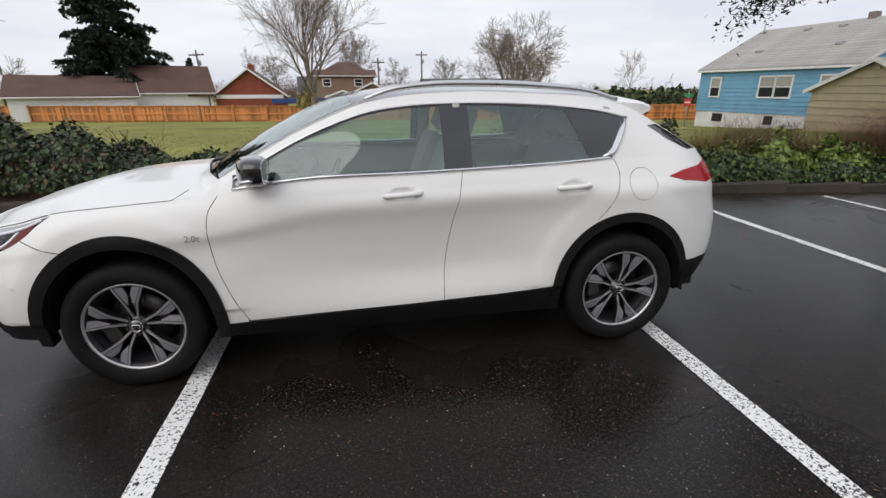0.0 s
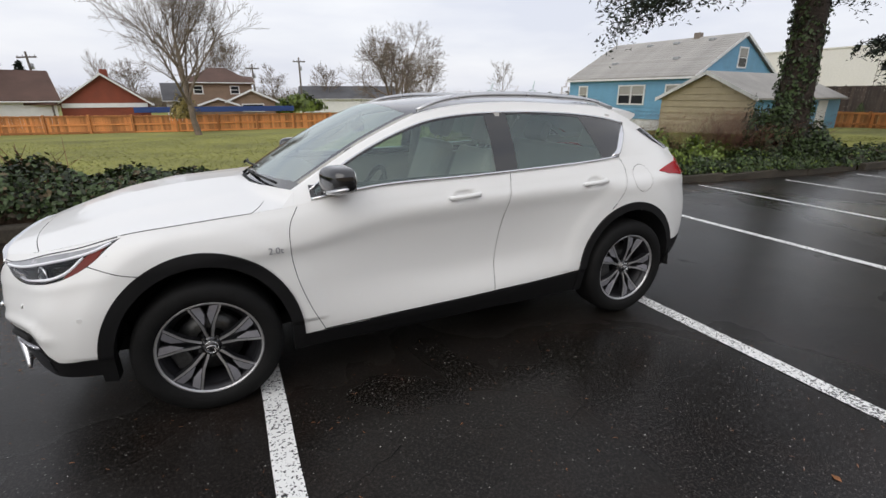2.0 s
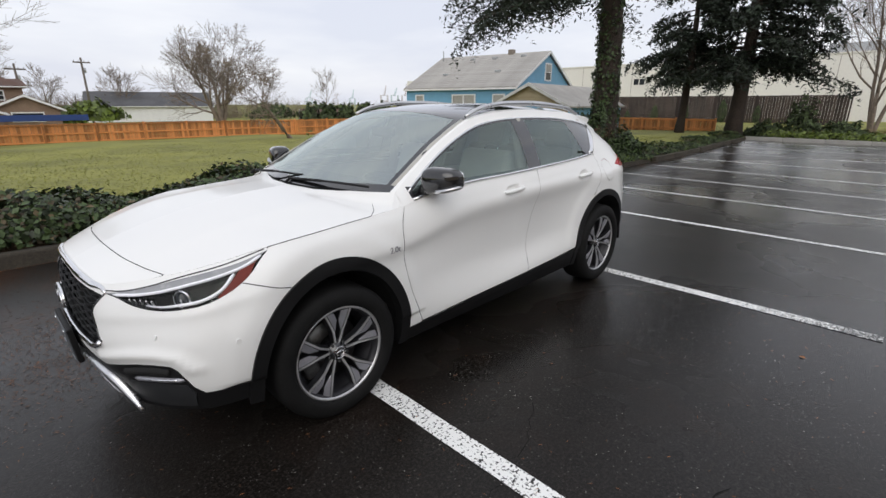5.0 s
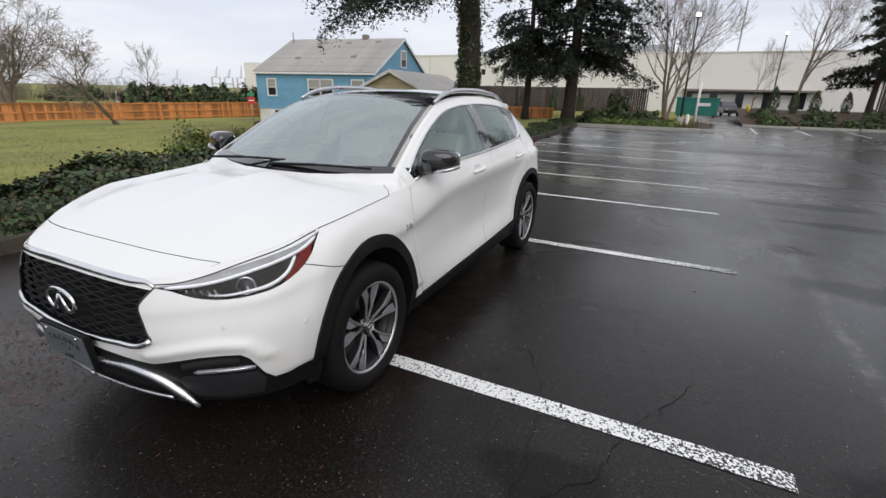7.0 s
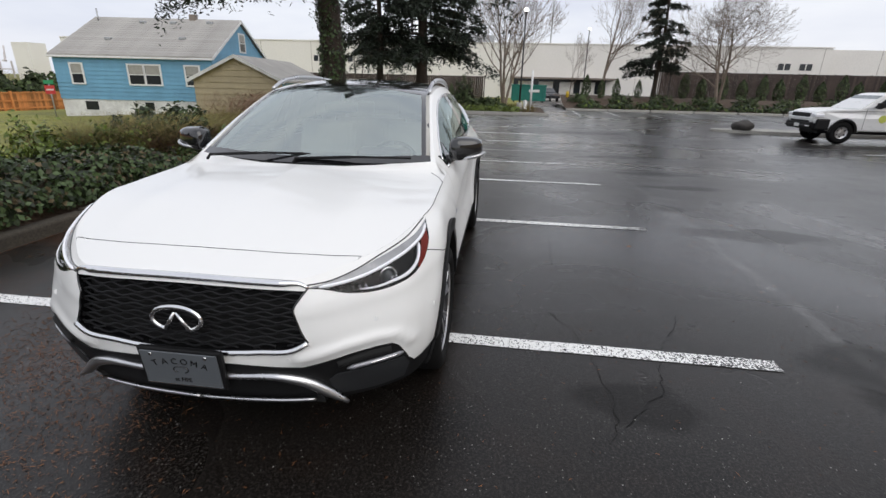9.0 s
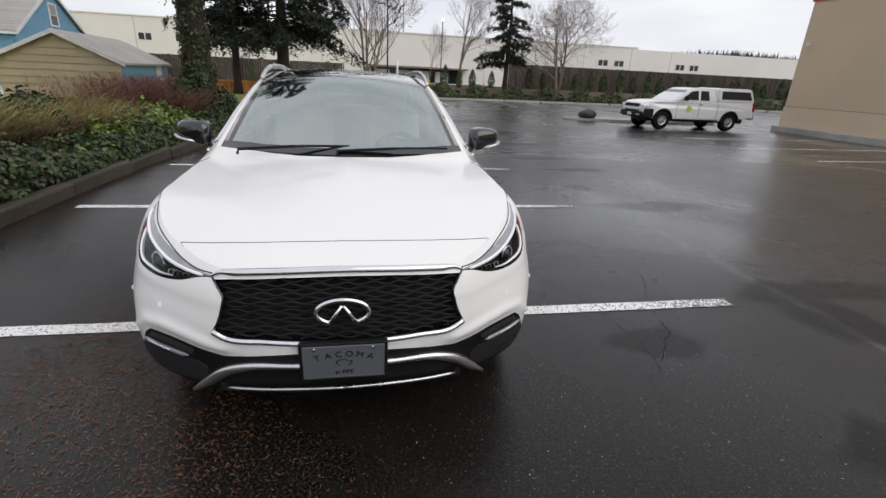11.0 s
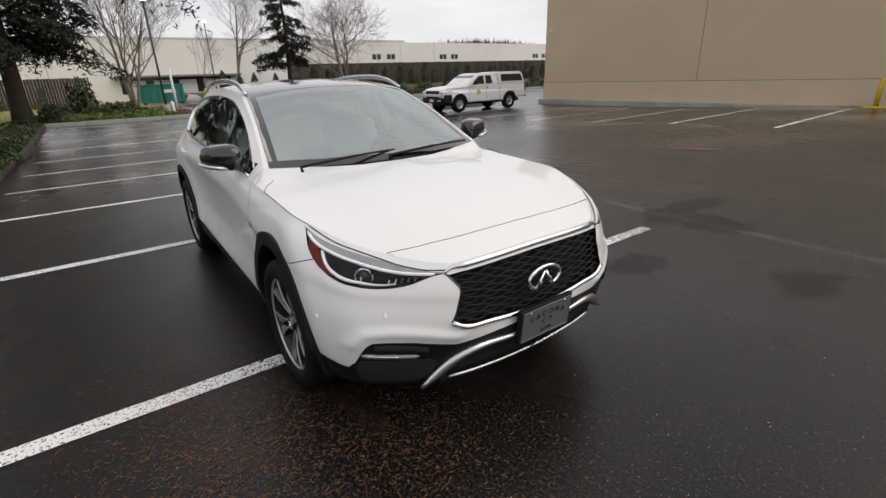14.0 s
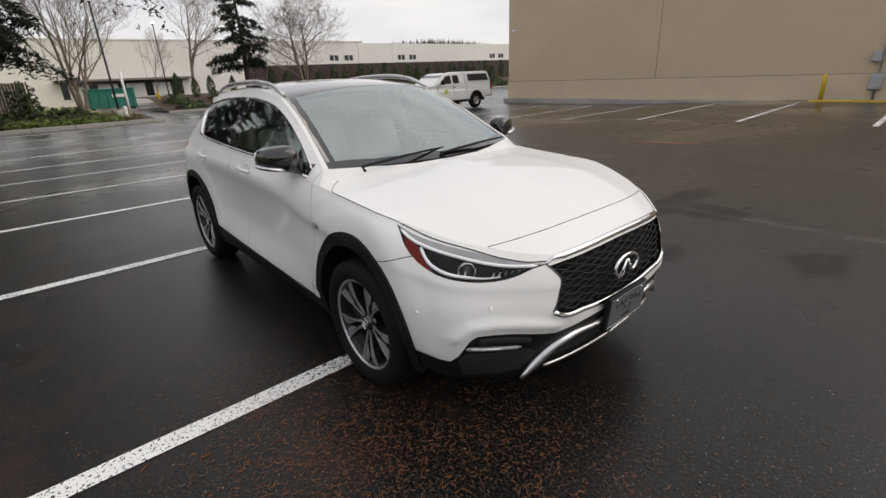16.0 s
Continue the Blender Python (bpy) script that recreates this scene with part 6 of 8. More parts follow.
# rows of the lower body, each from the middle of the nose round the left side to the middle of the tail
STATIONS = dict(
    low=[(-2.17, 0, 0.25), (-2.16, 0.25, 0.25), (-2.13, 0.47, 0.26), (-2.07, 0.635, 0.27), (-1.96, 0.79, 0.28), (-1.79, 0.855, 0.27), (-1.35, 0.86, 0.24), (-0.95, 0.85, 0.235), (-0.45, 0.845, 0.235), (0.1, 0.845, 0.235), (0.6, 0.85, 0.24), (1, 0.86, 0.25), (1.35, 0.865, 0.28), (1.75, 0.83, 0.3), (1.95, 0.72, 0.3), (2.06, 0.4, 0.3), (2.09, 0, 0.3)],
    sill=[(-2.245, 0, 0.43), (-2.235, 0.25, 0.43), (-2.195, 0.47, 0.43), (-2.11, 0.655, 0.42), (-1.985, 0.823, 0.41), (-1.8, 0.884, 0.41), (-1.35, 0.885, 0.4), (-0.95, 0.885, 0.36), (-0.45, 0.884, 0.34), (0.1, 0.884, 0.35), (0.6, 0.886, 0.37), (1, 0.89, 0.39), (1.35, 0.895, 0.42), (1.75, 0.86, 0.44), (2, 0.75, 0.46), (2.115, 0.4, 0.46), (2.145, 0, 0.46)],
    mid=[(-2.25, 0, 0.575), (-2.243, 0.25, 0.575), (-2.22, 0.47, 0.575), (-2.105, 0.675, 0.58), (-1.975, 0.83, 0.59), (-1.8, 0.897, 0.6), (-1.35, 0.892, 0.62), (-0.95, 0.888, 0.6), (-0.45, 0.856, 0.6), (0.1, 0.84, 0.58), (0.6, 0.848, 0.6), (1, 0.882, 0.62), (1.35, 0.897, 0.65), (1.75, 0.862, 0.68), (2.02, 0.75, 0.7), (2.135, 0.4, 0.7), (2.165, 0, 0.7)],
    waist=[(-2.255, 0, 0.7), (-2.248, 0.25, 0.7), (-2.21, 0.46, 0.7), (-2.085, 0.65, 0.72), (-1.945, 0.805, 0.74), (-1.74, 0.884, 0.78), (-1.35, 0.898, 0.81), (-0.95, 0.897, 0.82), (-0.45, 0.893, 0.905), (0.1, 0.893, 0.93), (0.6, 0.89, 0.945), (1, 0.888, 0.95), (1.35, 0.886, 0.955), (1.75, 0.845, 0.96), (1.975, 0.735, 0.95), (2.1, 0.4, 0.96), (2.13, 0, 0.96)],
    high=[(-2.235, 0, 0.775), (-2.228, 0.25, 0.775), (-2.19, 0.45, 0.765), (-2.065, 0.624, 0.79), (-1.915, 0.765, 0.82), (-1.69, 0.858, 0.875), (-1.35, 0.868, 0.915), (-0.95, 0.868, 0.935), (-0.45, 0.872, 0.995), (0.1, 0.869, 1.01), (0.6, 0.863, 1.025), (1, 0.855, 1.035), (1.35, 0.842, 1.03), (1.75, 0.795, 1.04), (1.955, 0.685, 1.04), (2.06, 0.38, 1.05), (2.09, 0, 1.05)],
    belt=[(-2.2, 0, 0.832), (-2.193, 0.25, 0.828), (-2.16, 0.44, 0.818), (-2.03, 0.594, 0.845), (-1.87, 0.72, 0.885), (-1.64, 0.81, 0.938), (-1.35, 0.828, 0.968), (-0.95, 0.828, 0.998), (-0.45, 0.842, 1.062), (0.1, 0.838, 1.075), (0.6, 0.83, 1.09), (1, 0.815, 1.105), (1.35, 0.785, 1.125), (1.75, 0.725, 1.13), (1.92, 0.62, 1.135), (2, 0.35, 1.145), (2.02, 0, 1.15)],
)
# a firm shoulder line: one more row just under the waist, drawn in along the doors
waist, mid_row = np.array(STATIONS["waist"]), np.array(STATIONS["mid"])
tuck = 0.72 * waist + 0.28 * mid_row
tuck[7:12, 1] -= 0.010
lower = Patch([STATIONS["low"], STATIONS["sill"], STATIONS["mid"], tuck, STATIONS["waist"], STATIONS["high"], STATIONS["belt"]], 520, 130, 1)
HANDLES = (("f", .045, .982), ("r", 1.0, .988))


def sculpt(G):
    """Flared edges round the wheel openings and dished cups behind the door handles."""
    X, W, Z = G[:, :, 0], G[:, :, 1], G[:, :, 2]
    side_on = W > 0.6
    for cx in (-1.35, 1.35):
        r_ = np.hypot((X - cx) / .452, (Z - .345) / .495)
        t = np.clip((1.34 - r_) / .20, 0, 1)
        W += np.where(side_on & (Z > .40), .010 * t * t * (3 - 2 * t), 0)
    # the brow over the fog-lamp recess
    ridge = [(.44, .512), (.52, .530), (.60, .549), (.70, .560), (.78, .554), (.825, .51)]
    d = np.full(X.shape, 9.0)
    for (wa, za), (wb, zb) in zip(ridge, ridge[1:]):
        t = np.clip(((W - wa) * (wb - wa) + (Z - za) * (zb - za)) / ((wb - wa) ** 2 + (zb - za) ** 2), 0, 1)
        d = np.minimum(d, np.hypot(W - wa - t * (wb - wa), Z - za - t * (zb - za)))
    lump = np.where((X < -1.82) & (W > .40), np.exp(-(d / .026) ** 2), 0)
    X -= .013 * lump
    W += .006 * lump
    for _, hx, hz in HANDLES:
        r_ = np.hypot((X - hx) / .082, (Z - hz + .004) / .036)
        W -= np.where(side_on, .017 * np.clip(1 - r_ * r_, 0, 1) ** .7, 0)
    return G


lower.set(sculpt(lower.G), (0, 1, 0))


def side(pts):
    """Parameters for side-view points (x, z) of the lower body."""
    return lower.find([(x, 0, z) for x, z in pts], (1, 0, 1), 0.20, 0.84)


def front(pts):
    """Parameters for front-view points (half-width, z) of the nose."""
    return lower.find([(0, w, z) for w, z in pts], (0, 1, 1), 0.0, 0.22)


def arc(cx, a, b, t0, t1, n=40, cz=0.345):
    return [(cx + a * math.cos(radians(t0 + (t1 - t0) * i / n)), cz + b * math.sin(radians(t0 + (t1 - t0) * i / n))) for i in range(n + 1)]


FW, RW = -1.35, 1.35
lo = Cut(lower, 190, 46)
# wheel openings and the cladding rings round them
for cx, tag in ((FW, "f"), (RW, "r")):
    lo.region("opening", side(arc(cx, .392, .432, 0, 180) + [(cx - .392, .20), (cx + .392, .20)]))
    lo.region("arch_" + tag, side(dense(arc(cx, .452 if tag == "f" else .445, .497 if tag == "f" else .485, -2, 182) + [(cx - .452, .21), (cx + .452, .21)], 0.05, True)))
# grille opening, lower black part of the nose
grille_line = [(0, .797), (.20, .795), (.40, .785), (.462, .778), (.445, .752), (.428, .722), (.436, .68), (.462, .61), (.472, .582), (.44, .567), (.30, .548), (.15, .537), (0, .533)]
lo.region("grille_hole", front(dense(grille_line + [(-.02, .533), (-.02, .797)], 0.03, True)))
lo.region("open_below", front(dense([(.47, .268), (.60, .282), (.75, .296), (.90, .31), (.90, .15), (.47, .15)], 0.03, True)))
lo.region("nose_grey", front(dense([(.545, .310), (.53, .40), (.56, .425), (.64, .432), (.74, .438), (.80, .440), (.815, .40), (.79, .328), (.68, .312)], 0.03, True)))
lo.region("nose_black", front(dense([(-.02, .488), (.20, .486), (.36, .476), (.45, .474), (.54, .495), (.62, .512), (.70, .519), (.76, .519), (.785, .500), (.805, .458), (.828, .392), (.885, .388), (.90, .20), (-.02, .20)], 0.03, True)))
lo.region("nose_black", side(dense([(-1.99, .42), (-1.955, .386), (-1.88, .393), (-1.80, .40), (-1.70, .40), (-1.70, .20), (-1.99, .20)], 0.03, True)))
# rocker cladding along the doors and black lower edge of the tail
lo.region("rocker", side(dense([(-.90, .318), (-.45, .338), (.1, .352), (.6, .372), (.91, .392), (.95, .20), (-.95, .20)], 0.06, True)))
lo.region("tail_black", lower.find(dense([(1.78, .86, .50), (1.9, .80, .50), (2.03, .70, .50), (2.13, .3, .47), (2.15, 0, .47), (2.09, 0, .25), (2.0, .6, .25), (1.78, .83, .25)], 0.05, True), (1, 1, 1), 0.8, 1.0))
# headlamp and tail lamp
lamp_line = [(-1.628, .815, .918), (-1.74, .800, .893), (-1.86, .745, .862), (-1.98, .655, .825), (-2.08, .575, .804), (-2.135, .518, .794), (-2.168, .472, .786), (-2.14, .518, .772), (-2.092, .585, .742), (-2.03, .648, .723), (-1.965, .722, .722), (-1.895, .782, .738), (-1.82, .818, .775), (-1.72, .835, .84)]
brow = [(-1.628, .815, .918), (-1.74, .800, .893), (-1.86, .745, .862), (-1.98, .655, .825), (-2.08, .575, .804), (-2.135, .518, .794), (-2.168, .472, .786), (-2.10, .548, .777), (-2.02, .630, .781), (-1.92, .712, .802), (-1.80, .780, .836), (-1.71, .812, .872)]
lo.region("lamp_brow", lower.find(smooth_line(brow + brow[:1], 70)[:-1], (1, 1, 1), 0.03, 0.32))
amber = [(-1.68, .822, .890), (-1.745, .810, .862), (-1.80, .818, .815), (-1.848, .812, .772), (-1.848, .814, .764), (-1.795, .830, .792), (-1.725, .838, .840)]
lo.region("lamp_amber", lower.find(dense(amber, .02, True), (1, 1, 1), 0.03, 0.32))
lo.region("headlamp", lower.find(smooth_line(lamp_line + lamp_line[:1], 90)[:-1], (1, 1, 1), 0.03, 0.32))
lo.region("tail_lamp", lower.find(dense([(1.60, .85, 1.028), (1.70, .82, 1.055), (1.86, .75, 1.072), (1.97, .60, 1.078), (2.03, .45, 1.075), (2.07, .45, .985), (2.0, .66, .965), (1.88, .775, .962), (1.70, .845, .995)], 0.03, True), (1, 1, 1), 0.78, 1.0))
# door outlines and other panel gaps
front_edge = smooth_line([(-.872, 1.0), (-.915, .93), (-.928, .80), (-.912, .66), (-.865, .50), (-.79, .325)], 30)
mid_edge = smooth_line([(.372, 1.09), (.345, .95), (.305, .78), (.272, .55), (.262, .355)], 26)
rear_edge = smooth_line([(1.262, 1.125), (1.285, 1.06), (1.262, .96), (1.20, .845), (1.155, .795)], 22)
for L in (front_edge, mid_edge, rear_edge):
    lo.region("gap", side(strip_of(L, 0.0036)))
lo.region("gap", side(strip_of(smooth_line([(-1.77, .826), (-1.70, .803), (-1.65, .785), (-1.58, .768)], 16), 0.004)))
lo.region("gap", side(strip_of(dense([(-.80, .3275), (-.45, .341), (.1, .355), (.6, .375), (.90, .394)], 0.05), 0.006)))
rad = 0.088
ring = [(1.425 + rad * math.cos(a), .985 + rad * math.sin(a)) for a in [2 * math.pi * i / 44 for i in range(44)]]
inner = [(1.425 + (rad - .0026) * math.cos(a), .985 + (rad - .0026) * math.sin(a)) for a in [2 * math.pi * i / 44 for i in range(44)]]
lo.region("fuel_flap", side(inner))
lo.region("fuel_gap", side(ring))
for key, hx, hz in HANDLES:
    for k in (.8, .5, .2):
        lo.region("cup_" + key, side([(hx + k * .082 * math.cos(a), hz - .004 + k * .036 * math.sin(a)) for a in [2 * math.pi * i / 28 for i in range(28)]]))
lo.region("front_door", side(dense([tuple(p) for p in front_edge] + [tuple(p) for p in mid_edge[::-1]] + [(.37, 1.2), (-.86, 1.2)], 0.06, True)))
lo.region("rear_door", side(dense([tuple(p) for p in mid_edge] + [(.92, .394), (.94, .55)] + arc(RW, .445, .485, 160, 115, 10) + [tuple(p) for p in rear_edge[::-1]] + [(1.26, 1.2), (.37, 1.2)], 0.06, True)))
lo.region("front_fender", side(dense([(-1.62, .95), (-1.64, .90), (-1.74, .83), (-1.77, .826), (-1.70, .803), (-1.65, .785), (-1.58, .768), (-1.5, .60), (-1.5, .30), (-.775, .30), (-.79, .325), (-.865, .50), (-.912, .66), (-.928, .80), (-.915, .93), (-.872, 1.0), (-.862, 1.2), (-1.64, 1.2)], 0.06, True)))
lo.region("nose", lower.find(dense([(-2.25, 0, .9), (-1.62, .80, .95), (-1.58, .87, .768), (-1.70, .88, .25), (-2.2, 0, .25)], 0.1, True), (1, 1, 1), 0.0, 0.33))
lo.sort("quarter_panel")
lo.regions["quarter_panel"] = [q for q in lo.regions["quarter_panel"] if lower.at(np.mean(q, axis=0))[0][0] > 0.9 and lower.at(np.mean(q, axis=0))[0][2] > 0.42]


def both(cut, name, lift=0.0, skirt=0.0):
    d = ([], [], [])
    for s in (-1, 1):
        cut.add(d, name, s, lift, skirt)
    return d


def one(cut, name, s, lift=0.0, skirt=0.0):
    return cut.add(([], [], []), name, s, lift, skirt)


bumper = skin("front_bumper", PAINT, car, both(lo, "nose"))
skin("lower_bumper", CLAD, car, both(lo, "nose_black", 0.004, 0.03), "matte black lower bumper")
for s in (-1, 1):
    skin("corner_guard", CLAD_GREY, car, one(lo, "nose_grey", s, 0.009, 0.02), "dark grey lower bumper corner")
skin("tail_cladding", CLAD, car, both(lo, "tail_black", 0.004, 0.02))
doors = {}
for s in (-1, 1):
    skin("front_fender", PAINT, car, one(lo, "front_fender", s))
    doors["f", s] = skin("front_door", PAINT, car, lo.add(one(lo, "front_door", s), "cup_f", s))
    doors["r", s] = skin("rear_door", PAINT, car, lo.add(one(lo, "rear_door", s), "cup_r", s))
    d = one(lo, "quarter_panel", s)
    if s > 0:
        lo.add(d, "fuel_flap", s)
        lo.add(d, "fuel_gap", s)
    skin("quarter_panel", PAINT, car, d)
    skin("panel_gap", GAP, car, one(lo, "gap", s, -0.007))
    skin("wheel_arch_trim", CLAD, car, one(lo, "arch_f", s, 0.012, 0.05))
    skin("wheel_arch_trim", CLAD, car, one(lo, "arch_r", s, 0.012, 0.05))
    skin("rocker_cladding", CLAD, car, one(lo, "rocker", s, 0.006, 0.03))
    skin("tail_lamp", RED_LENS, car, one(lo, "tail_lamp", s, 0.004, 0.02), "glossy red tail lamp")
skin("fuel_flap", PAINT, car, one(lo, "fuel_flap", -1, 0.0005))
skin("panel_gap", GAP, car, one(lo, "fuel_gap", -1, -0.004))

# ---- greenhouse ----
EDGE = [(-.87, .755, 1.068), (-.68, .713, 1.175), (-.5, .678, 1.272), (-.30, .645, 1.36), (-.12, .622, 1.425), (.1, .612, 1.462), (.4, .606, 1.482), (.9, .592, 1.468), (1.35, .568, 1.425), (1.50, .572, 1.372), (1.64, .600, 1.295), (1.92, .635, 1.137)]
MIDL = [(-1.06, 0, 1.055), (-.86, 0, 1.185), (-.66, 0, 1.30), (-.45, 0, 1.402), (-.27, 0, 1.470), (.0, 0, 1.508), (.35, 0, 1.528), (.9, 0, 1.518), (1.4, 0, 1.478), (1.58, 0, 1.415), (1.72, 0, 1.335), (2.02, 0, 1.152)]
E, C = np.array(EDGE), np.array(MIDL)
belt = lower.G[-1]
bx = belt[:, 0]
keep = (bx > -1.3) & (bx < 1.93) & (belt[:, 1] > 0.5)
o = np.argsort(bx[keep])
BW = lambda x: float(np.interp(x, bx[keep][o], belt[keep][o][:, 1]))
BZ = lambda x: float(np.interp(x, bx[keep][o], belt[keep][o][:, 2]))
n = 90
ed = hermite(chords(E), E, np.linspace(0, 1, n))
bel = np.array([(e[0], BW(e[0]), BZ(e[0])) for e in ed])
rows = []
for t in np.linspace(0, 1, 9):
    q = bel * (1 - t) + ed * t
    q[:, 1] += 0.022 * math.sin(math.pi * t) * np.clip((ed[:, 2] - bel[:, 2]) / 0.3, 0, 1)
    rows.append(q)
upper = Patch(rows, 320, 60, 0)


def glassline(pts):
    return upper.find([(x, 0, z) for x, z in pts], (1, 0, 1))


up = Cut(upper, 120, 16)
top_line = [(-.80, 1.066), (-.66, 1.150), (-.5, 1.236), (-.30, 1.322), (-.12, 1.380), (.1, 1.413), (.35, 1.425), (.7, 1.421), (1.0, 1.403), (1.25, 1.372), (1.405, 1.338)]
TL = smooth_line(top_line, 60)
topz = lambda x: float(np.interp(x, TL[:, 0], TL[:, 1]))
sill = lambda x: BZ(x) + 0.014
fx = [x for x in np.linspace(-.775, .275, 30)]
front_glass = [(x, sill(x)) for x in fx] + [(x, topz(x) - .012) for x in fx[::-1]]
rx = [x for x in np.linspace(.43, 1.075, 20)]
rear_glass = [(x + .035 * ((.43 - x) < -.3), sill(x)) for x in rx] + [(x - .075 * (x - .43) / .645, topz(x) - .012) for x in rx[::-1]]
quarter_glass = [(1.115, sill(1.11)), (1.195, sill(1.19)), (1.235, 1.17), (1.372, 1.335), (1.25, topz(1.25) - .012), (1.035, topz(1.03) - .012)]
black_all = [(x, sill(x) - .002) for x in np.linspace(-.80, 1.235, 40)] + [(1.27, 1.185), (1.39, 1.338)] + [(x, topz(x) - .002) for x in np.linspace(1.38, -.80, 50)]
up.region("front_glass", glassline(dense(front_glass, .05, True)))
up.region("rear_glass", glassline(dense(rear_glass, .05, True)))
up.region("quarter_glass", glassline(dense(quarter_glass, .05, True)))
up.region("black_frame", glassline(dense(black_all, .05, True)))
up.region("tail_glass", glassline(dense([(1.545, 1.292), (1.62, 1.298), (1.76, 1.222), (1.885, 1.150), (1.80, 1.152), (1.66, 1.215)], .03, True)))
up.sort("roof_side")
for s in (-1, 1):
    skin("roof_side", PAINT, car, one(up, "roof_side", s))
    skin("window_surround", GLOSS, car, one(up, "black_frame", s, 0.0015))
    skin("side_window", SIDEGLASS, car, one(up, "front_glass", s)).visible_shadow = False
    skin("side_window", SIDEGLASS, car, one(up, "rear_glass", s)).visible_shadow = False
    skin("tailgate_glass_flank", GLOSS, car, one(up, "tail_glass", s, 0.002))
    skin("quarter_window", GLOSS, car, one(up, "quarter_glass", s, 0.001))

# roof, windscreen and tailgate
ts = np.linspace(0, 1, 9)
n = 110
mi = hermite(chords(E), C, np.linspace(0, 1, n))
ed = hermite(chords(E), E, np.linspace(0, 1, n))
rows = []
for t in ts:
    k = 1 - t
    q = np.empty_like(ed)
    q[:, 0] = mi[:, 0] + (ed[:, 0] - mi[:, 0]) * k ** 2
    q[:, 1] = ed[:, 1] * k
    q[:, 2] = mi[:, 2] + (ed[:, 2] - mi[:, 2]) * k ** 2.3
    rows.append(q)
roof = Patch(rows, 320, 60, 0, out=(0, 0, 1))
rf = Cut(roof, 110, 18)
ws = [(-1.020, 0.0), (-.992, .25), (-.932, .47), (-.852, .668), (-.66, .634), (-.48, .602), (-.28, .568), (-.185, .548), (-.205, .48), (-.235, .25), (-.252, 0.0)]
rfind = lambda pts: roof.find([(x, w, 0) for x, w in pts], (1, 1, 0))
rf.region("windscreen", rfind(dense(ws + [(-.26, -.02), (-1.042, -.02)], .05, True)))
fr = [(-1.10, -.02), (-1.07, .0), (-1.02, .3), (-.95, .55), (-.868, .725), (-.68, .690), (-.5, .655), (-.30, .622), (-.14, .597), (.1, .575), (.6, .560), (1.1, .535), (1.32, .50), (1.36, .3), (1.38, -.02)]
fr_uv = rfind(dense(fr, .06, True))
fr_uv[(fr_uv[:, 0] < .012), 0] = -.05
rf.region("black_roof", fr_uv)
rf.region("rear_screen", rfind(dense([(1.66, -.02), (1.655, .2), (1.60, .50), (1.68, .555), (1.86, .56), (1.95, .2), (1.965, -.02)], .05, True)))
rf.sort("roof_white")
skin("windscreen", WINDSCREEN, car, both(rf, "windscreen")).visible_shadow = False
skin("glass_roof", GLOSS, car, both(rf, "black_roof", 0.001), "glossy black panoramic roof")
skin("roof_frame", PAINT, car, both(rf, "roof_white"))
skin("rear_screen", REARGLASS, car, both(rf, "rear_screen"))

# roof spoiler over the tailgate
bm = bmesh.new()
cols = []
for k in range(17):
    a = -1 + k / 8
    z_f, z_r = 1.480 - .056 * abs(a) ** 2.3, 1.436 - .040 * abs(a) ** 2.3
    xr = 1.70 - .08 * a * a
    y = .56 * a
    cols.append([bm.verts.new(p) for p in ((1.36, y, z_f + .001), (1.53, y * .99, (z_f + z_r) / 2 + .006), (xr, y * .965, z_r), (xr - .005, y * .965, z_r - .022), (1.50, y, z_f - .10))])
for p, q in zip(cols, cols[1:]):
    for i in range(4):
        bm.faces.new((p[i], q[i], q[i + 1], p[i + 1]))
for c in (cols[0], cols[-1]):
    bm.faces.new(c)
bmesh.ops.recalc_face_normals(bm, faces=bm.faces)
sp = part("spoiler", bm, PAINT, car, smooth=False)

# bonnet: a sheet between the nose, the fender crests and the foot of the windscreen
crest = belt[(belt[:, 0] < -.86) & (belt[:, 1] > 0.0)]
k0 = int(np.argmin(np.abs(belt[:, 1] - .588) + 10 * (belt[:, 0] > -1.5)))
lead = hermite(chords(belt[: k0 + 1]), belt[: k0 + 1], np.linspace(0, 1, 41))
kE = int(np.argmin(np.abs(belt[:, 0] + .90) + 10 * (belt[:, 1] < .5)))
edge = np.vstack([belt[k0 : kE], [EDGE[0]]])
edge = hermite(chords(edge), edge, np.linspace(0, 1, 61))
SPINE = np.array([(-2.20, 0, .832), (-2.10, 0, .868), (-1.9, 0, .922), (-1.6, 0, .980), (-1.3, 0, 1.024), (-1.06, 0, 1.052)])
spine = hermite(chords(SPINE), SPINE, np.linspace(0, 1, 61))
cowl = np.array([spine[-1] + (edge[-1] - spine[-1]) * np.array([a ** 2, a, a ** 2]) for a in np.linspace(0, 1, 41)])
A, B = np.linspace(0, 1, 41), np.linspace(0, 1, 61)
G = np.empty((41, 61, 3))
for i, a in enumerate(A):
    for j, b in enumerate(B):
        p = (1 - b) * lead[i] + b * cowl[i] + (1 - a) * spine[j] + a * edge[j] - ((1 - a) * (1 - b) * lead[0] + a * (1 - b) * lead[-1] + (1 - a) * b * cowl[0] + a * b * cowl[-1])
        p = p.copy()
        bulge = math.sin(math.pi * min(1, b * 1.0)) * (0.015 * math.exp(-math.hypot(a - .60 + .10 * b, .05) / .16) + 0.026 * (1 - a ** 2))
        p[2] += bulge
        G[i, j] = p
bonnet = Patch(None, out=(0, 0, 1), grid=G)
bo = Cut(bonnet, 60, 40)
bfind = lambda pts: bonnet.find([(x, w, 0) for x, w in pts], (1, 1, 0))
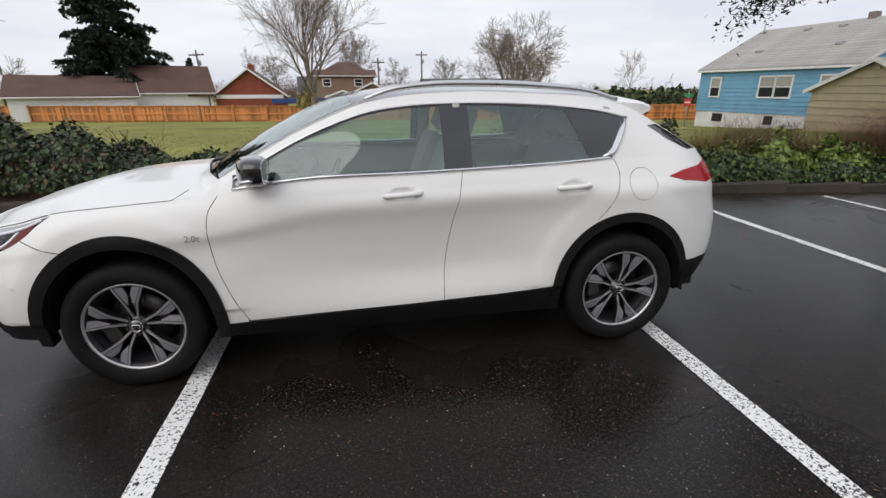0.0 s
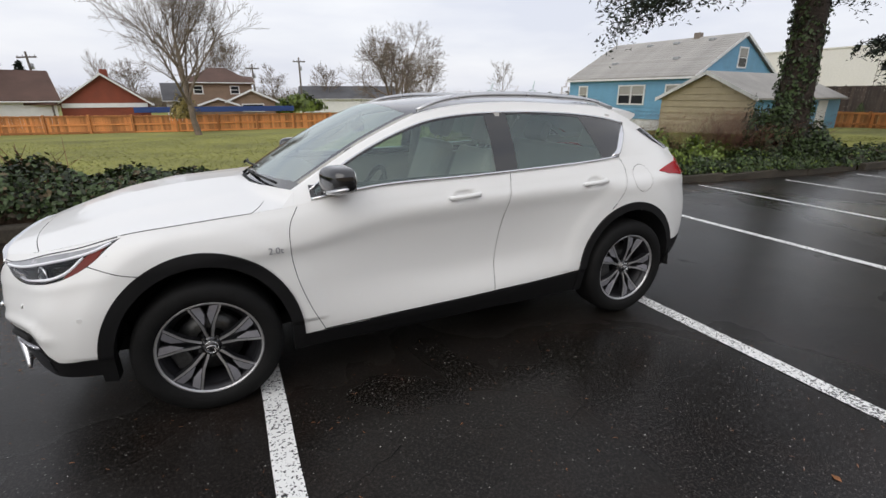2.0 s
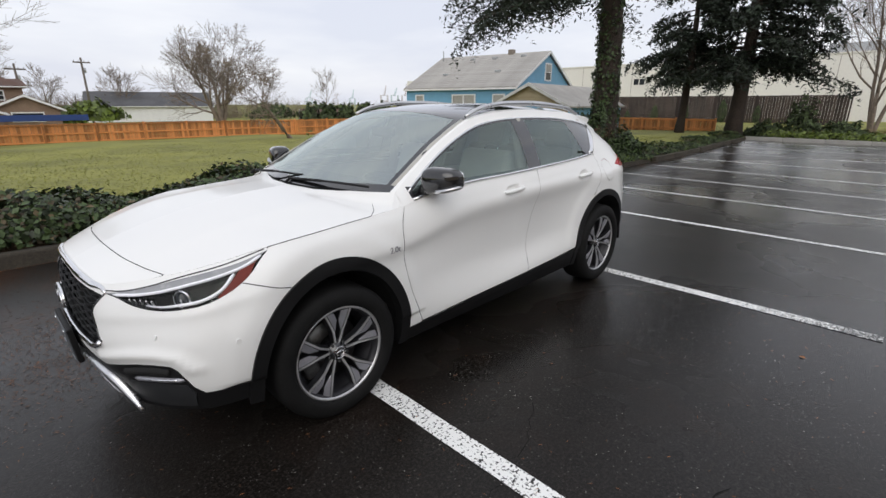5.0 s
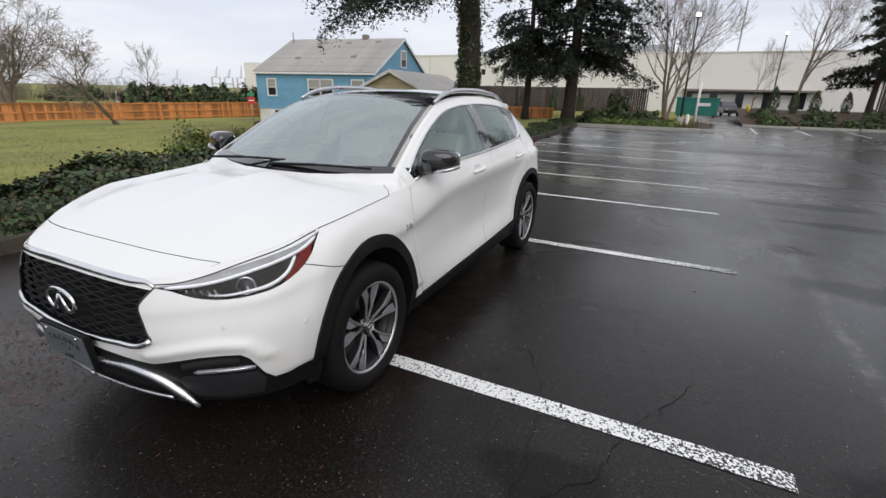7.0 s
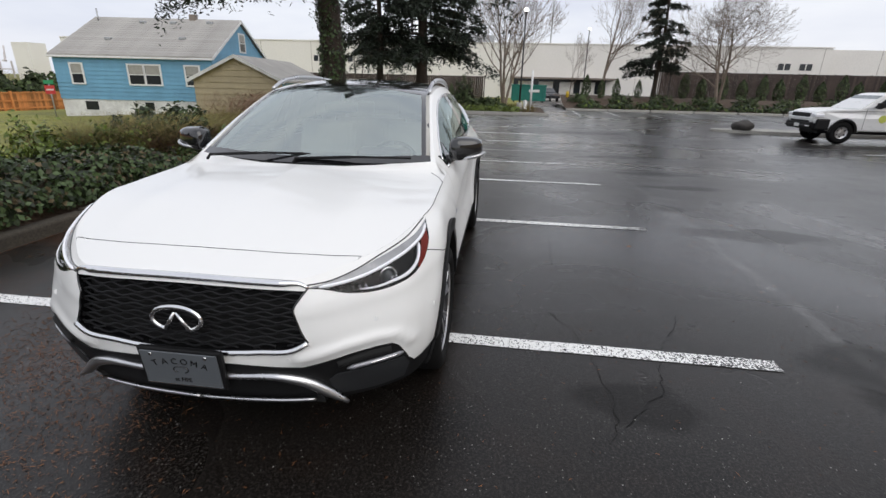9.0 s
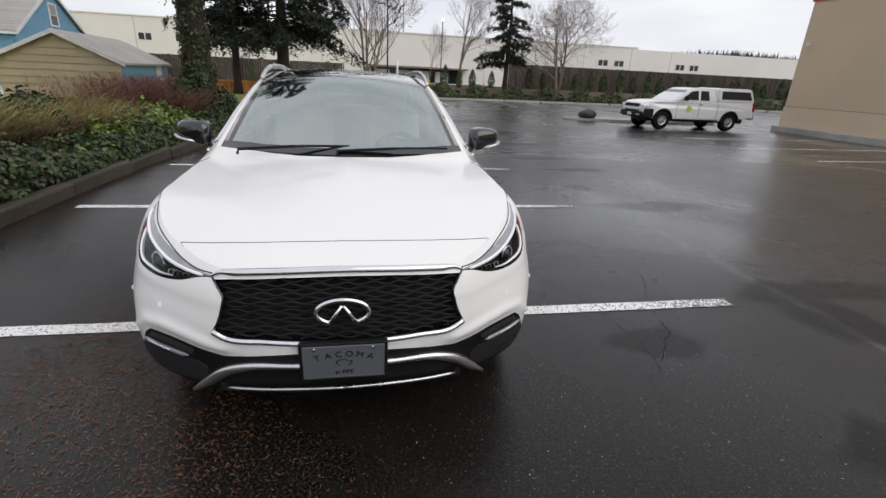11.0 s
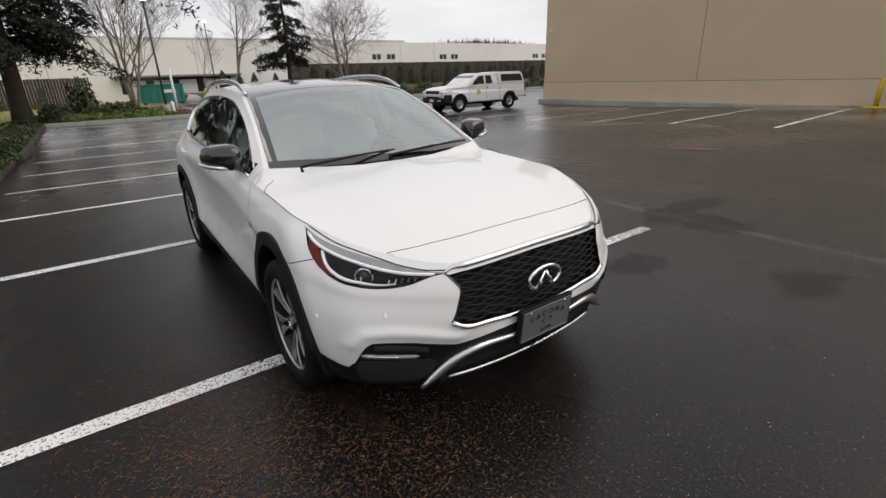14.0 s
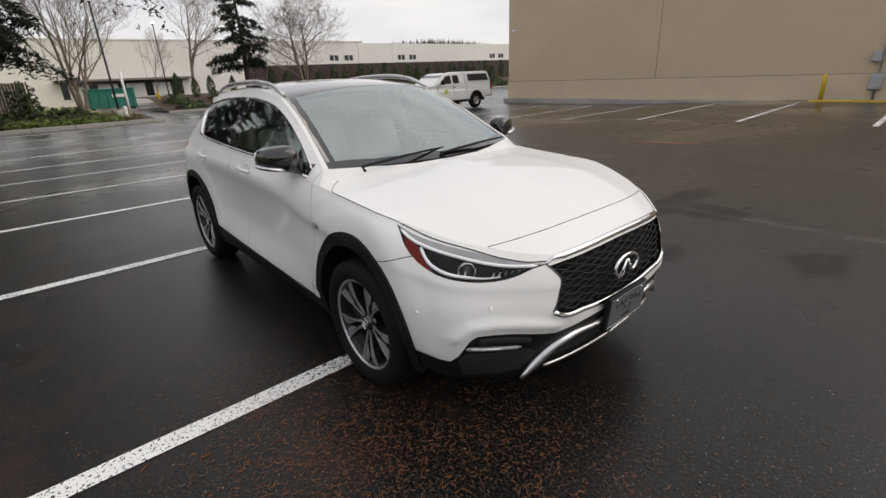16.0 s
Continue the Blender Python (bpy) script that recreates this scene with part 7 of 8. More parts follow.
shut = smooth_line([(-2.075, -.02), (-2.07, .15), (-2.055, .35), (-2.02, .52), (-1.985, .635), (-1.97, .70)], 40)
bo.region("gap", bfind(strip_of(shut, 0.0036)))
bo.region("cowl", bfind(dense([(-1.09, -.02), (-1.058, .25), (-1.008, .42), (-.975, .50), (-.80, .50), (-.80, -.02)], .05, True)))
bo.region("nose_top", bfind(dense([tuple(p) for p in shut] + [(-2.3, .70), (-2.3, -.02)], .06, True)))
bo.sort("bonnet")
skin("bonnet", PAINT, car, both(bo, "bonnet"))
skin("nose_panel", PAINT, car, both(bo, "nose_top"))
skin("panel_gap", GAP, car, both(bo, "gap", -0.006))
skin("cowl", CLAD, car, both(bo, "cowl", -0.006))


def line3(points, radius, name, mtl, sides=8, flat=None, label="", parent=None):
    bm = bmesh.new()
    tube(bm, points, radius, sides)
    return part(name, bm, mtl, parent or car, label, smooth=True)


def on(patch, uv, lift=0.0):
    p, nn = patch.at(uv), patch.at(uv, patch.N)
    return p + lift * nn / (np.linalg.norm(nn, axis=1)[:, None] + 1e-9)


# foot of each windscreen pillar, closing the corner between fender, bonnet and door
for s in (-1, 1):
    bm = bmesh.new()
    foot = [(x, BW(x) - .001, BZ(x)) for x in (-.945, -.92, -.895, -.87, -.845)] + [(-.845, .749, 1.078), (-.872, .756, 1.066)]
    foot = [bm.verts.new((x, s * w, z - .001)) for x, w, z in foot]
    for i in range(4):
        bm.faces.new((foot[i], foot[i + 1], foot[6 if i < 3 else 5]))
    bm.faces.new((foot[3], foot[5], foot[6]))
    bmesh.ops.recalc_face_normals(bm, faces=bm.faces)
    part("pillar_foot", bm, PAINT, car, smooth=True)

# seam between bonnet and fenders, bright window mouldings, roof rails
for s in (-1, 1):
    flip = np.array([1, s, 1])
    seam = edge[(edge[:, 0] > -1.64) & (edge[:, 0] < -1.08)] + np.array([0, 0.002, -0.0005])
    line3(seam * flip, 0.0015, "panel_gap", GAP, 5)
    line3(np.vstack([seam[-1], [-1.05, .805, 1.006], [-1.02, .755, 1.024]]) * flip, 0.0015, "panel_gap", GAP, 5)
    line3(on(upper, glassline([(x, sill(x) - .004) for x in np.linspace(-.80, 1.25, 40)]), .004) * flip, 0.0085, "belt_moulding", CHROME, label="bright chrome moulding")
    line3(on(upper, glassline([tuple(p) for p in TL]), .003) * flip, 0.007, "window_moulding", CHROME)
    kink = [(1.20, sill(1.20) + .006), (1.255, sill(1.25) + .02), (1.285, 1.19), (1.34, 1.265), (1.40, 1.335)]
    line3(on(upper, glassline(smooth_line(kink, 14)), -.002) * flip, [.008, .012] + [.022] * 8 + [.018, .014, .010, .007], "window_moulding", CHROME)
    rl = smooth_line([(-.13, .598, 1.445), (.0, .592, 1.492), (.2, .588, 1.522), (.5, .582, 1.530), (.9, .570, 1.516), (1.2, .556, 1.486), (1.38, .545, 1.44)], 40)
    line3(rl * flip, [0.012 + 0.008 * math.sin(math.pi * i / 39) for i in range(40)], "roof_rail", SATIN, 10, label="satin silver roof rail")
    # pillar triangle ahead of the mirror
    tri = on(upper, glassline(dense([(-.79, sill(-.79)), (-.62, sill(-.62)), (-.62, topz(-.62) - .012)], .05, True)), .003) * flip
    bm = bmesh.new()
    bm.faces.new([bm.verts.new(p) for p in (tri if s > 0 else tri[::-1])])
    part("mirror_sail", bm, GLOSS, car)

# ---- nose details ----
def nose(w, z, lift=0.0):
    """Points on the front of the nose for signed (y, z)."""
    w, z = np.atleast_1d(w).astype(float), np.atleast_1d(z).astype(float)
    p = on(lower, lower.find(np.stack([0 * w, np.abs(w), z], 1), (0, 1, 1), 0.0, 0.22), lift)
    p[:, 1] = w
    return p


bm = bmesh.new()
gl = smooth_line(grille_line, 60)
back = nose(gl[:, 0], gl[:, 1], -0.06)
left, right = [bm.verts.new(p * np.array([1, -1, 1])) for p in back], [bm.verts.new(p) for p in back]
for i in range(len(back) - 1):
    bm.faces.new((left[i], right[i], right[i + 1], left[i + 1]))
part("grille_backing", bm, GAP, car)
rim = nose(gl[:, 0], gl[:, 1], 0.0)
for s in (-1, 1):
    bm = bmesh.new()
    a, b = [bm.verts.new(p * np.array([1, s, 1])) for p in rim], [bm.verts.new(p * np.array([1, s, 1])) for p in back]
    for i in range(len(a) - 1):
        bm.faces.new((a[i], a[i + 1], b[i + 1], b[i]))
    part("grille_surround", bm, GLOSS, car)
glx = np.array([0.0] + [p[0] for p in grille_line[3:9]])
half_at = lambda z: float(np.interp(z, [.582, .61, .68, .722, .752, .778], [.470, .461, .434, .427, .444, .46]))
bot_at = lambda w: float(np.interp(abs(w), [0, .15, .30, .44, .472], [.533, .537, .548, .567, .582]))
for r_ in range(15):
    z0 = .547 + r_ * .0172
    ys = np.linspace(-.465, .465, 125)
    pts = []
    for yy in ys:
        zz = z0 + .0055 * math.sin(yy * 62 + (2.4 if r_ % 2 else 0))
        ok = bot_at(yy) + .004 < zz < .793 and abs(yy) < half_at(max(.582, min(.778, zz)))
        pts.append((yy, zz, ok))
    run = [(a, b) for a, b, k in pts if k]
    if len(run) < 4:
        continue
    first, last = run[0], run[-1]
    runs, cur = [], []
    for a, b, k in pts:
        if k:
            cur.append((a, b))
        elif cur:
            runs.append(cur)
            cur = []
    if cur:
        runs.append(cur)
    for cur in runs:
        if len(cur) > 3:
            q = nose([a for a, _ in cur], [b for _, b in cur], -0.018 + (0.004 if r_ % 2 else 0))
            line3(q, 0.0042, "grille_bar", MESH, 5)
# chrome lip over the grille, side and lower frame
lip = np.vstack([nose([-w for w in (.478, .455, .38, .2, .1)], [.783, .797, .806, .814, .816], .004), nose([0, .1, .2, .38, .455, .478], [.817, .816, .814, .806, .797, .783], .004)])
bm = bmesh.new()
tube(bm, smooth_line(lip, 60), [.006 + .0095 * min(1, i / 6, (59 - i) / 6) for i in range(60)], 8)
part("grille_chrome_lip", bm, CHROME, car, "broad chrome lip over the grille", smooth=True)
low_line = smooth_line([(-.478, .585), (-.44, .562), (-.30, .543), (-.15, .532), (0, .528), (.15, .532), (.30, .543), (.44, .562), (.478, .585)], 50)
line3(nose(low_line[:, 0], low_line[:, 1], 0.003), 0.013, "grille_chrome_base", CHROME)
for s in (-1, 1):
    g2 = smooth_line([(.470, .783), (.448, .752), (.431, .722), (.439, .68), (.464, .61), (.478, .585)], 24)
    line3(nose(s * g2[:, 0], g2[:, 1], 0.0), 0.004, "grille_side_edge", GLOSS)
    hl = np.array([(-2.175, .462, .80), (-2.12, .53, .797), (-2.05, .60, .812), (-1.95, .675, .842), (-1.8, .765, .885), (-1.64, .806, .924)])
    line3(on(lower, lower.find(smooth_line(hl, 26), (1, 1, 1), .03, .32), .001) * np.array([1, s, 1]), 0.003, "headlamp_edge", GLOSS)
# emblem: plain open oval with a peaked stroke
c0 = nose([0], [.672], 0.012)[0]
bm = bmesh.new()
tube(bm, [(c0[0] - .004, .098 * math.cos(a), c0[2] + .050 * math.sin(a)) for a in [radians(-60 + 300 * i / 48) for i in range(49)]], 0.0095, 8)
emblem = part("emblem", bm, CHROME, car, "chrome oval emblem", smooth=True)
for s in (-1, 1):
    bm = bmesh.new()
    tube(bm, [(c0[0] - .006, s * .048, c0[2] - .042), (c0[0] - .006, s * .003, c0[2] + .028)], [0.011, 0.007], 6)
    part("emblem_stroke", bm, CHROME, emblem, smooth=True)

# licence-plate frame with a dealer insert
pm = pose(-2.278, 0, .468, 0, -6, 0)
frame_ob = part("plate_frame", box(bmesh.new(), -.012, .012, -.168, .168, -.088, .088, .006), CLAD, car, "dark plate frame")
frame_ob.matrix_basis = pm
ins = part("plate_insert", box(bmesh.new(), -.017, -.011, -.155, .155, -.075, .078, .003), PLATE, frame_ob, "grey dealer plate")
line_ob = part("plate_trim", box(bmesh.new(), -.0185, -.0165, -.155, .155, -.074, -.068), CHROME, frame_ob)
for yy in (-.11, .11):
    bm = bmesh.new()
    tube(bm, [(-.021, yy, .066), (-.012, yy, .066)], .007, 8)
    part("screw", bm, CHROME, frame_ob)


def lettering(text, size, m, mtl, parent, name="lettering"):
    cu = bpy.data.curves.new(name, "FONT")
    cu.body, cu.size, cu.extrude, cu.align_x, cu.align_y = text, size, 0.0008, "CENTER", "CENTER"
    tmp = new("tmp", cu)
    dg = bpy.context.evaluated_depsgraph_get()
    me = bpy.data.meshes.new_from_object(tmp.evaluated_get(dg))
    bpy.data.objects.remove(tmp)
    me.materials.clear()
    me.materials.append(mtl)
    ob = new(name, me)
    ob.parent = parent
    ob.matrix_basis = m
    return ob


face = Matrix(((0, 0, -1, 0), (-1, 0, 0, 0), (0, 1, 0, 0), (0, 0, 0, 1)))
for k, ch in enumerate("TACOMA"):
    a = (k - 2.5) * 0.040
    lettering(ch, 0.038, Matrix.Translation((-.0185, -a, .040 - 1.5 * a * a)) @ face @ pose(0, 0, 0, 0, 0, -a * 170), GLOSS, frame_ob)
lettering("at FIFE", 0.026, Matrix.Translation((-.0185, 0, -.045)) @ face, GLOSS, frame_ob)
bm = bmesh.new()
tube(bm, [(-.018, .030 * math.cos(a), .002 + .015 * math.sin(a)) for a in [radians(-60 + 300 * i / 24) for i in range(25)]], .0028, 5)
part("plate_mark", bm, GLOSS, frame_ob)

# silver skid frame under the nose
for s in (-1, 1):
    f = np.array([1, s, 1])
    q = np.array([(-2.262, 0, .432), (-2.25, .2, .432), (-2.225, .37, .428), (-2.195, .455, .395), (-2.165, .53, .335), (-2.150, .60, .285)])
    line3(smooth_line(q, 24) * f, [.014 + .010 * ease(8, 18, i) - .018 * ease(19, 24, i) for i in range(24)], "skid_bar", SATIN, 8, label="brushed silver skid bar")
    q = np.array([(-2.215, 0, .292), (-2.205, .2, .292), (-2.185, .38, .294), (-2.168, .47, .297)])
    line3(smooth_line(q, 16) * f, .0085, "skid_bar", SATIN, 8)
    # slim fog lamp in a dark recess
    q = nose(s * np.array([.60, .665, .735, .80]), [.446, .452, .458, .463], .006)
    fog = line3(smooth_line(q, 12), [.003] + [.011] * 10 + [.006], "fog_lamp", ALLOY_FACET, 8, label="slim clear fog lamp")
    # thin chrome strip added on the lamp to imitate a clear lens's glints
    line3(smooth_line(nose(s * np.array([.68, .71, .745, .785]), [.455, .458, .461, .464], .016), 10), .0045, "fog_glint_strip", CHROME, 6, parent=fog)
    q = nose(s * np.array([.57, .63, .70, .755]), [.472, .486, .494, .494], .003)
    line3(smooth_line(q, 12), .016, "fog_recess", GAP, 8)
    for w_, z_ in ((.40, .512), (.70, .635)):
        bm = bmesh.new()
        tube(bm, [nose([s * w_], [z_], -.004)[0], nose([s * w_], [z_], .0025)[0]], .0105, 14)
        part("parking_sensor", bm, PAINT, car)
    p = on(lower, side([(-1.83, .60)]), .0)[0] * f
    bm = bmesh.new()
    tube(bm, [p - np.array([0, s * .004, 0]), p + np.array([0, s * .0035, 0])], .0105, 14)
    part("parking_sensor", bm, PAINT, car)

# headlamps: clear lens, dark housing, projectors, light guide, amber corner
for s in (-1, 1):
    f = np.array([1, s, 1])
    lens = skin("headlamp", LENS, car, one(lo, "headlamp", s, 0.001), "clear headlamp with projector lenses")
    lens.visible_shadow = False
    skin("lamp_brow", BROW, lens, one(lo, "lamp_brow", s, 0.0015, 0.004), "grey upper strip of the headlamp")
    skin("lamp_housing", GAP, lens, one(lo, "headlamp", s, -0.055, 0.0))
    d = one(lo, "headlamp", s, -0.004, 0.052)
    skin("lamp_bezel", GAP, lens, (d[0], [g for g in d[1] if len(g) == 4 and max(g) - min(g) == 3 and g[0] == min(g) + 1], d[2]))
    lamp_at = lambda w, z, deep: on(lower, lower.find([(0, w, z)], (0, 1, 1), .03, .24), -deep)[0]
    for (x, w, z), rr_ in ((lamp_at(.738, .790, .034), .030),):
        bm = bmesh.new()
        bmesh.ops.create_uvsphere(bm, u_segments=18, v_segments=12, radius=rr_, matrix=Matrix.Translation((x, s * w, z)))
        part("projector", bm, DARKWIN, lens, smooth=True)
        bm = bmesh.new()
        dirv = np.array([-.8, s * .6, 0])
        sid = np.array([.6, s * .8, 0])
        cen = np.array([x, s * w, z]) + dirv * .012
        tube(bm, [cen + (rr_ + .006) * (math.cos(a) * sid + math.sin(a) * np.array([0, 0, 1])) for a in [2 * math.pi * i / 24 for i in range(25)]], .0055, 6)
        part("projector_ring", bm, CHROME, lens, smooth=True)
    q = on(lower, lower.find(smooth_line(np.array([(-2.05, .625, .742), (-2.01, .67, .736), (-1.965, .715, .738), (-1.90, .775, .754), (-1.83, .808, .795), (-1.775, .808, .848)]), 26), (1, 1, 1), .03, .32), -.003) * f
    line3(q, [.002] + [.0035 + .0045 * min(1, i / 12) for i in range(24)] + [.005], "light_guide", LAMP_WHITE, 7, parent=lens)
    q = on(lower, lower.find(smooth_line(np.array([(-2.145, .505, .781), (-2.10, .548, .775), (-2.02, .630, .779), (-1.92, .712, .800), (-1.80, .780, .834), (-1.71, .812, .870), (-1.66, .816, .898)]), 30), (1, 1, 1), .03, .32), .002) * f
    line3(q, [.0035] + [.0075] * 28 + [.004], "light_guide", LAMP_WHITE, 7, parent=lens, label="bright white line under the grey strip")
    for k in range(5):
        x, w_, z = lamp_at(.660 - .022 * k, .766 + .0022 * k, .014)
        facet = part("reflector", box(bmesh.new(), -.004, .004, -.0125, .0125, -.015 + .0016 * k, .013 - .0016 * k, .002), CHROME, lens)
        facet.matrix_basis = pose(x, s * w_, z, 0, -24, s * 30)
    x, w_, z = lamp_at(.752, .772, .024)
    cheek = part("reflector", box(bmesh.new(), -.004, .004, -.014, .014, -.022, .020, .003), CHROME, lens)
    cheek.matrix_basis = pose(x, s * w_, z, 0, -14, s * 48)
    skin("corner_reflector", AMBER, lens, one(lo, "lamp_amber", s, 0.0012, 0.004), "dark red-amber corner reflector")

# ---- doors: handles, mirrors, badge ----
for s in (-1, 1):
    f = np.array([1, s, 1])
    for key, x, z in HANDLES:
        base = on(lower, side([(x - .105, z - .004), (x + .105, z + .006)]), 0.0)
        q = np.array([base[0] + (base[1] - base[0]) * i / 13 for i in range(14)])
        q[:, 1] += .024 * np.sin(np.pi * np.linspace(0, 1, 14)) ** .5
        bm = bmesh.new()
        tube(bm, q * f, [.006] + [.0145] * 12 + [.006], 10)
        part("door_handle", bm, PAINT, doors[key, s], "white body-coloured handle", smooth=True)
    # mirror
    bm = bmesh.new()
    bmesh.ops.create_uvsphere(bm, u_segments=28, v_segments=18, radius=1.0)
    for v in bm.verts:
        c = v.co
        px = math.copysign(abs(c.x) ** .7, c.x) * .078
        py = math.copysign(abs(c.y) ** .62, c.y) * .104
        pz = math.copysign(abs(c.z) ** .62, c.z) * .072
        pz *= 1 - .18 * (py / .112)
        px = px * (1 - .15 * py / .112) + .022 * (py / .112)
        if px > .055:
            px = .055
        v.co = Vector((-.668 + px, s * (.922 + py), 1.128 + pz + .008 * py / .112))
    mir = part("door_mirror", bm, GLOSS, doors["f", s], "gloss black door mirror", smooth=True)
    bm = bmesh.new()
    bmesh.ops.create_uvsphere(bm, u_segments=20, v_segments=10, radius=1.0)
    for v in bm.verts:
        v.co = Vector((-.612 + v.co.x * .004, s * (.935 + math.copysign(abs(v.co.y) ** .6, v.co.y) * .092), 1.132 + math.copysign(abs(v.co.z) ** .6, v.co.z) * .056))
    part("mirror_glass", bm, MIRROR, mir, smooth=True)
    q = smooth_line(np.array([(-.645, .842, 1.062), (-.705, .89, 1.068), (-.735, .95, 1.078), (-.715, 1.01, 1.092), (-.655, 1.045, 1.105)]), 20) * f
    line3(q, [.004] + [.011] * 18 + [.005], "mirror_trim", SATIN, 8, parent=mir, label="bright lower mirror strip")
    bm = bmesh.new()
    tube(bm, [(-.70, s * .80, 1.055), (-.675, s * .86, 1.07), (-.665, s * .90, 1.085)], [.030, .024, .02], 10)
    part("mirror_arm", bm, GLOSS, mir, smooth=True)
    bp = on(lower, side([(-1.0, .806)]), .004)[0] * f
    bf = Matrix(((-s * -1.0, 0, 0, 0), (0, 0, s, 0), (0, 1, 0, 0), (0, 0, 0, 1)))
    bf = Matrix(((1 if s < 0 else -1, 0, 0, 0), (0, 0, s, 0), (0, 1, 0, 0), (0, 0, 0, 1)))
    lettering("2.0t", .046, Matrix.Translation(bp) @ bf, ALLOY_FACET, car, "badge")

# wipers
for a, b in (((-1.02, .60, 1.075), (-.985, -.02, 1.098)), ((-1.045, .05, 1.078), (-.94, -.62, 1.09))):
    a, b = Vector(a), Vector(b)
    pts = [a.lerp(b, i / 10) + Vector((-.03 * math.sin(math.pi * i / 10), 0, .012 * math.sin(math.pi * i / 10))) for i in range(11)]
    w = line3(pts, .007, "wiper", CLAD, 6)
    line3([pts[0] + Vector((-.03, 0, -.02)), pts[0], pts[5]], .009, "wiper_arm", CLAD, 6, parent=w)

# ---- wheels ----
def lathe(bm, prof, n=56):
    rings = [[bm.verts.new((r_ * math.sin(2 * math.pi * k / n), y, r_ * math.cos(2 * math.pi * k / n))) for k in range(n)] for r_, y in prof]
    for a, b in zip(rings, rings[1:]):
        for k in range(n):
            bm.faces.new((a[k], a[(k + 1) % n], b[(k + 1) % n], b[k])).smooth = True
    return bm


def build_wheel():
    """A wheel about the y axis, outer face towards -y."""
    w = part("wheel", lathe(bmesh.new(), [(.225, -.07), (.19, -.02), (.19, .1), (.225, .11)]), ALLOY_DARK, car)
    ty = lathe(bmesh.new(), [(.243, -.093), (.252, -.108), (.285, -.116), (.318, -.110), (.336, -.095), (.343, -.070), (.345, -.03), (.345, .06), (.343, .09), (.325, .113), (.285, .12), (.243, .10)])
    tyre = part("tyre", ty, TYRE, w)
    part("rim", lathe(bmesh.new(), [(.232, -.090), (.235, -.096), (.240, -.099), (.246, -.097), (.246, -.088)]), ALLOY, w)
    part("rim_well", lathe(bmesh.new(), [(.205, .02), (.214, -.06), (.224, -.084), (.232, -.090)]), ALLOY_DARK, w)
    part("barrel", lathe(bmesh.new(), [(.205, .02), (.20, .09), (.06, .05), (.0, .05)]), GAP, w)
    part("brake_disc", lathe(bmesh.new(), [(.07, .0), (.155, .0), (.155, .02), (.07, .02)], 40), DISC, w)
    bm = bmesh.new()
    box(bm, -.055, .055, -.045, .05, -.185, -.105, .014)
    bmesh.ops.transform(bm, matrix=Matrix.Rotation(radians(70), 4, "Y"), verts=bm.verts)
    part("caliper", bm, DISC, w)
    part("hub", lathe(bmesh.new(), [(.062, -.02), (.056, -.054), (.045, -.066), (.036, -.074), (.034, -.082), (.0, -.084)], 30), GLOSS, w)
    bm = bmesh.new()
    tube(bm, [(.031 * math.cos(a), -.082, .031 * math.sin(a)) for a in [2 * math.pi * i / 28 for i in range(29)]], .0018, 5)
    cap = part("hub_ring", bm, CHROME, w, smooth=True)
    bm = bmesh.new()
    tube(bm, [(.021 * math.cos(a), -.086, .011 * math.sin(a)) for a in [radians(-60 + 300 * i / 20) for i in range(21)]], .0034, 5)
    part("hub_emblem", bm, CHROME, cap, smooth=True)
    for k in range(5):
        turn_k = Matrix.Rotation(2 * math.pi * k / 5, 4, "Y")
        for e in (-1, 1):
            arm, bd, pad = bmesh.new(), bmesh.new(), bmesh.new()
            va, vd, vp = [], [], []
            for t in (0, .2, .4, .55, .7, .85, 1.0):
                r_ = .046 + .187 * t
                mid = e * (.0105 + .040 * t + .025 * max(0, t - .42) / .58)
                y = -.066 - .020 * math.sin(t * 2.0) - .006 * t
                hw = .0068 - .0008 * t
                for bag, m_, rows_ in ((arm, mid, va),):
                    rows_.append([bag.verts.new(p) for p in ((m_ - hw, y + .006, r_), (m_ - hw * .8, y, r_), (m_ + hw * .8, y, r_), (m_ + hw, y + .006, r_))])
                wide = .0015 + .043 * ease(.34, .78, t)
                lo_, hi_ = sorted((mid - e * hw, mid - e * (hw + wide)))
                vd.append([bd.verts.new(p) for p in ((min(lo_, mid - hw) - .001, y + .010, r_), (max(hi_, mid + hw) + .001, y + .010, r_), (max(hi_, mid + hw) + .003, y + .040, r_), (min(lo_, mid - hw) - .003, y + .040, r_))])
                if t >= .4:
                    a0, a1 = mid - e * (hw + .0035), mid - e * (hw + .0035 + wide * .86)
                    vp.append([pad.verts.new((a0, y + .003, r_)), pad.verts.new((a1, y + .008, r_))])
            for bag, rows_ in ((arm, va), (pad, vp)):
                for p, q in zip(rows_, rows_[1:]):
                    for i in range(len(p) - 1):
                        bag.faces.new((p[i], p[i + 1], q[i + 1], q[i]))
            for p, q in zip(vd, vd[1:]):
                for i in range(4):
                    bd.faces.new((p[i], p[(i + 1) % 4], q[(i + 1) % 4], q[i]))
            bd.faces.new(vd[-1])
            for bag in (arm, bd, pad):
                bmesh.ops.transform(bag, matrix=turn_k, verts=bag.verts)
                bmesh.ops.recalc_face_normals(bag, faces=bag.faces)
            body = part("spoke", bd, ALLOY_DARK, w, "dark forked spoke with machined face")
            part("spoke_face", arm, ALLOY, body)
            part("spoke_paddle", pad, ALLOY_FACET, body)
        bm = bmesh.new()
        a = 2 * math.pi * (k + .5) / 5
        tube(bm, [(.053 * math.sin(a), -.062, .053 * math.cos(a)), (.053 * math.sin(a), -.072, .053 * math.cos(a))], .008, 6)
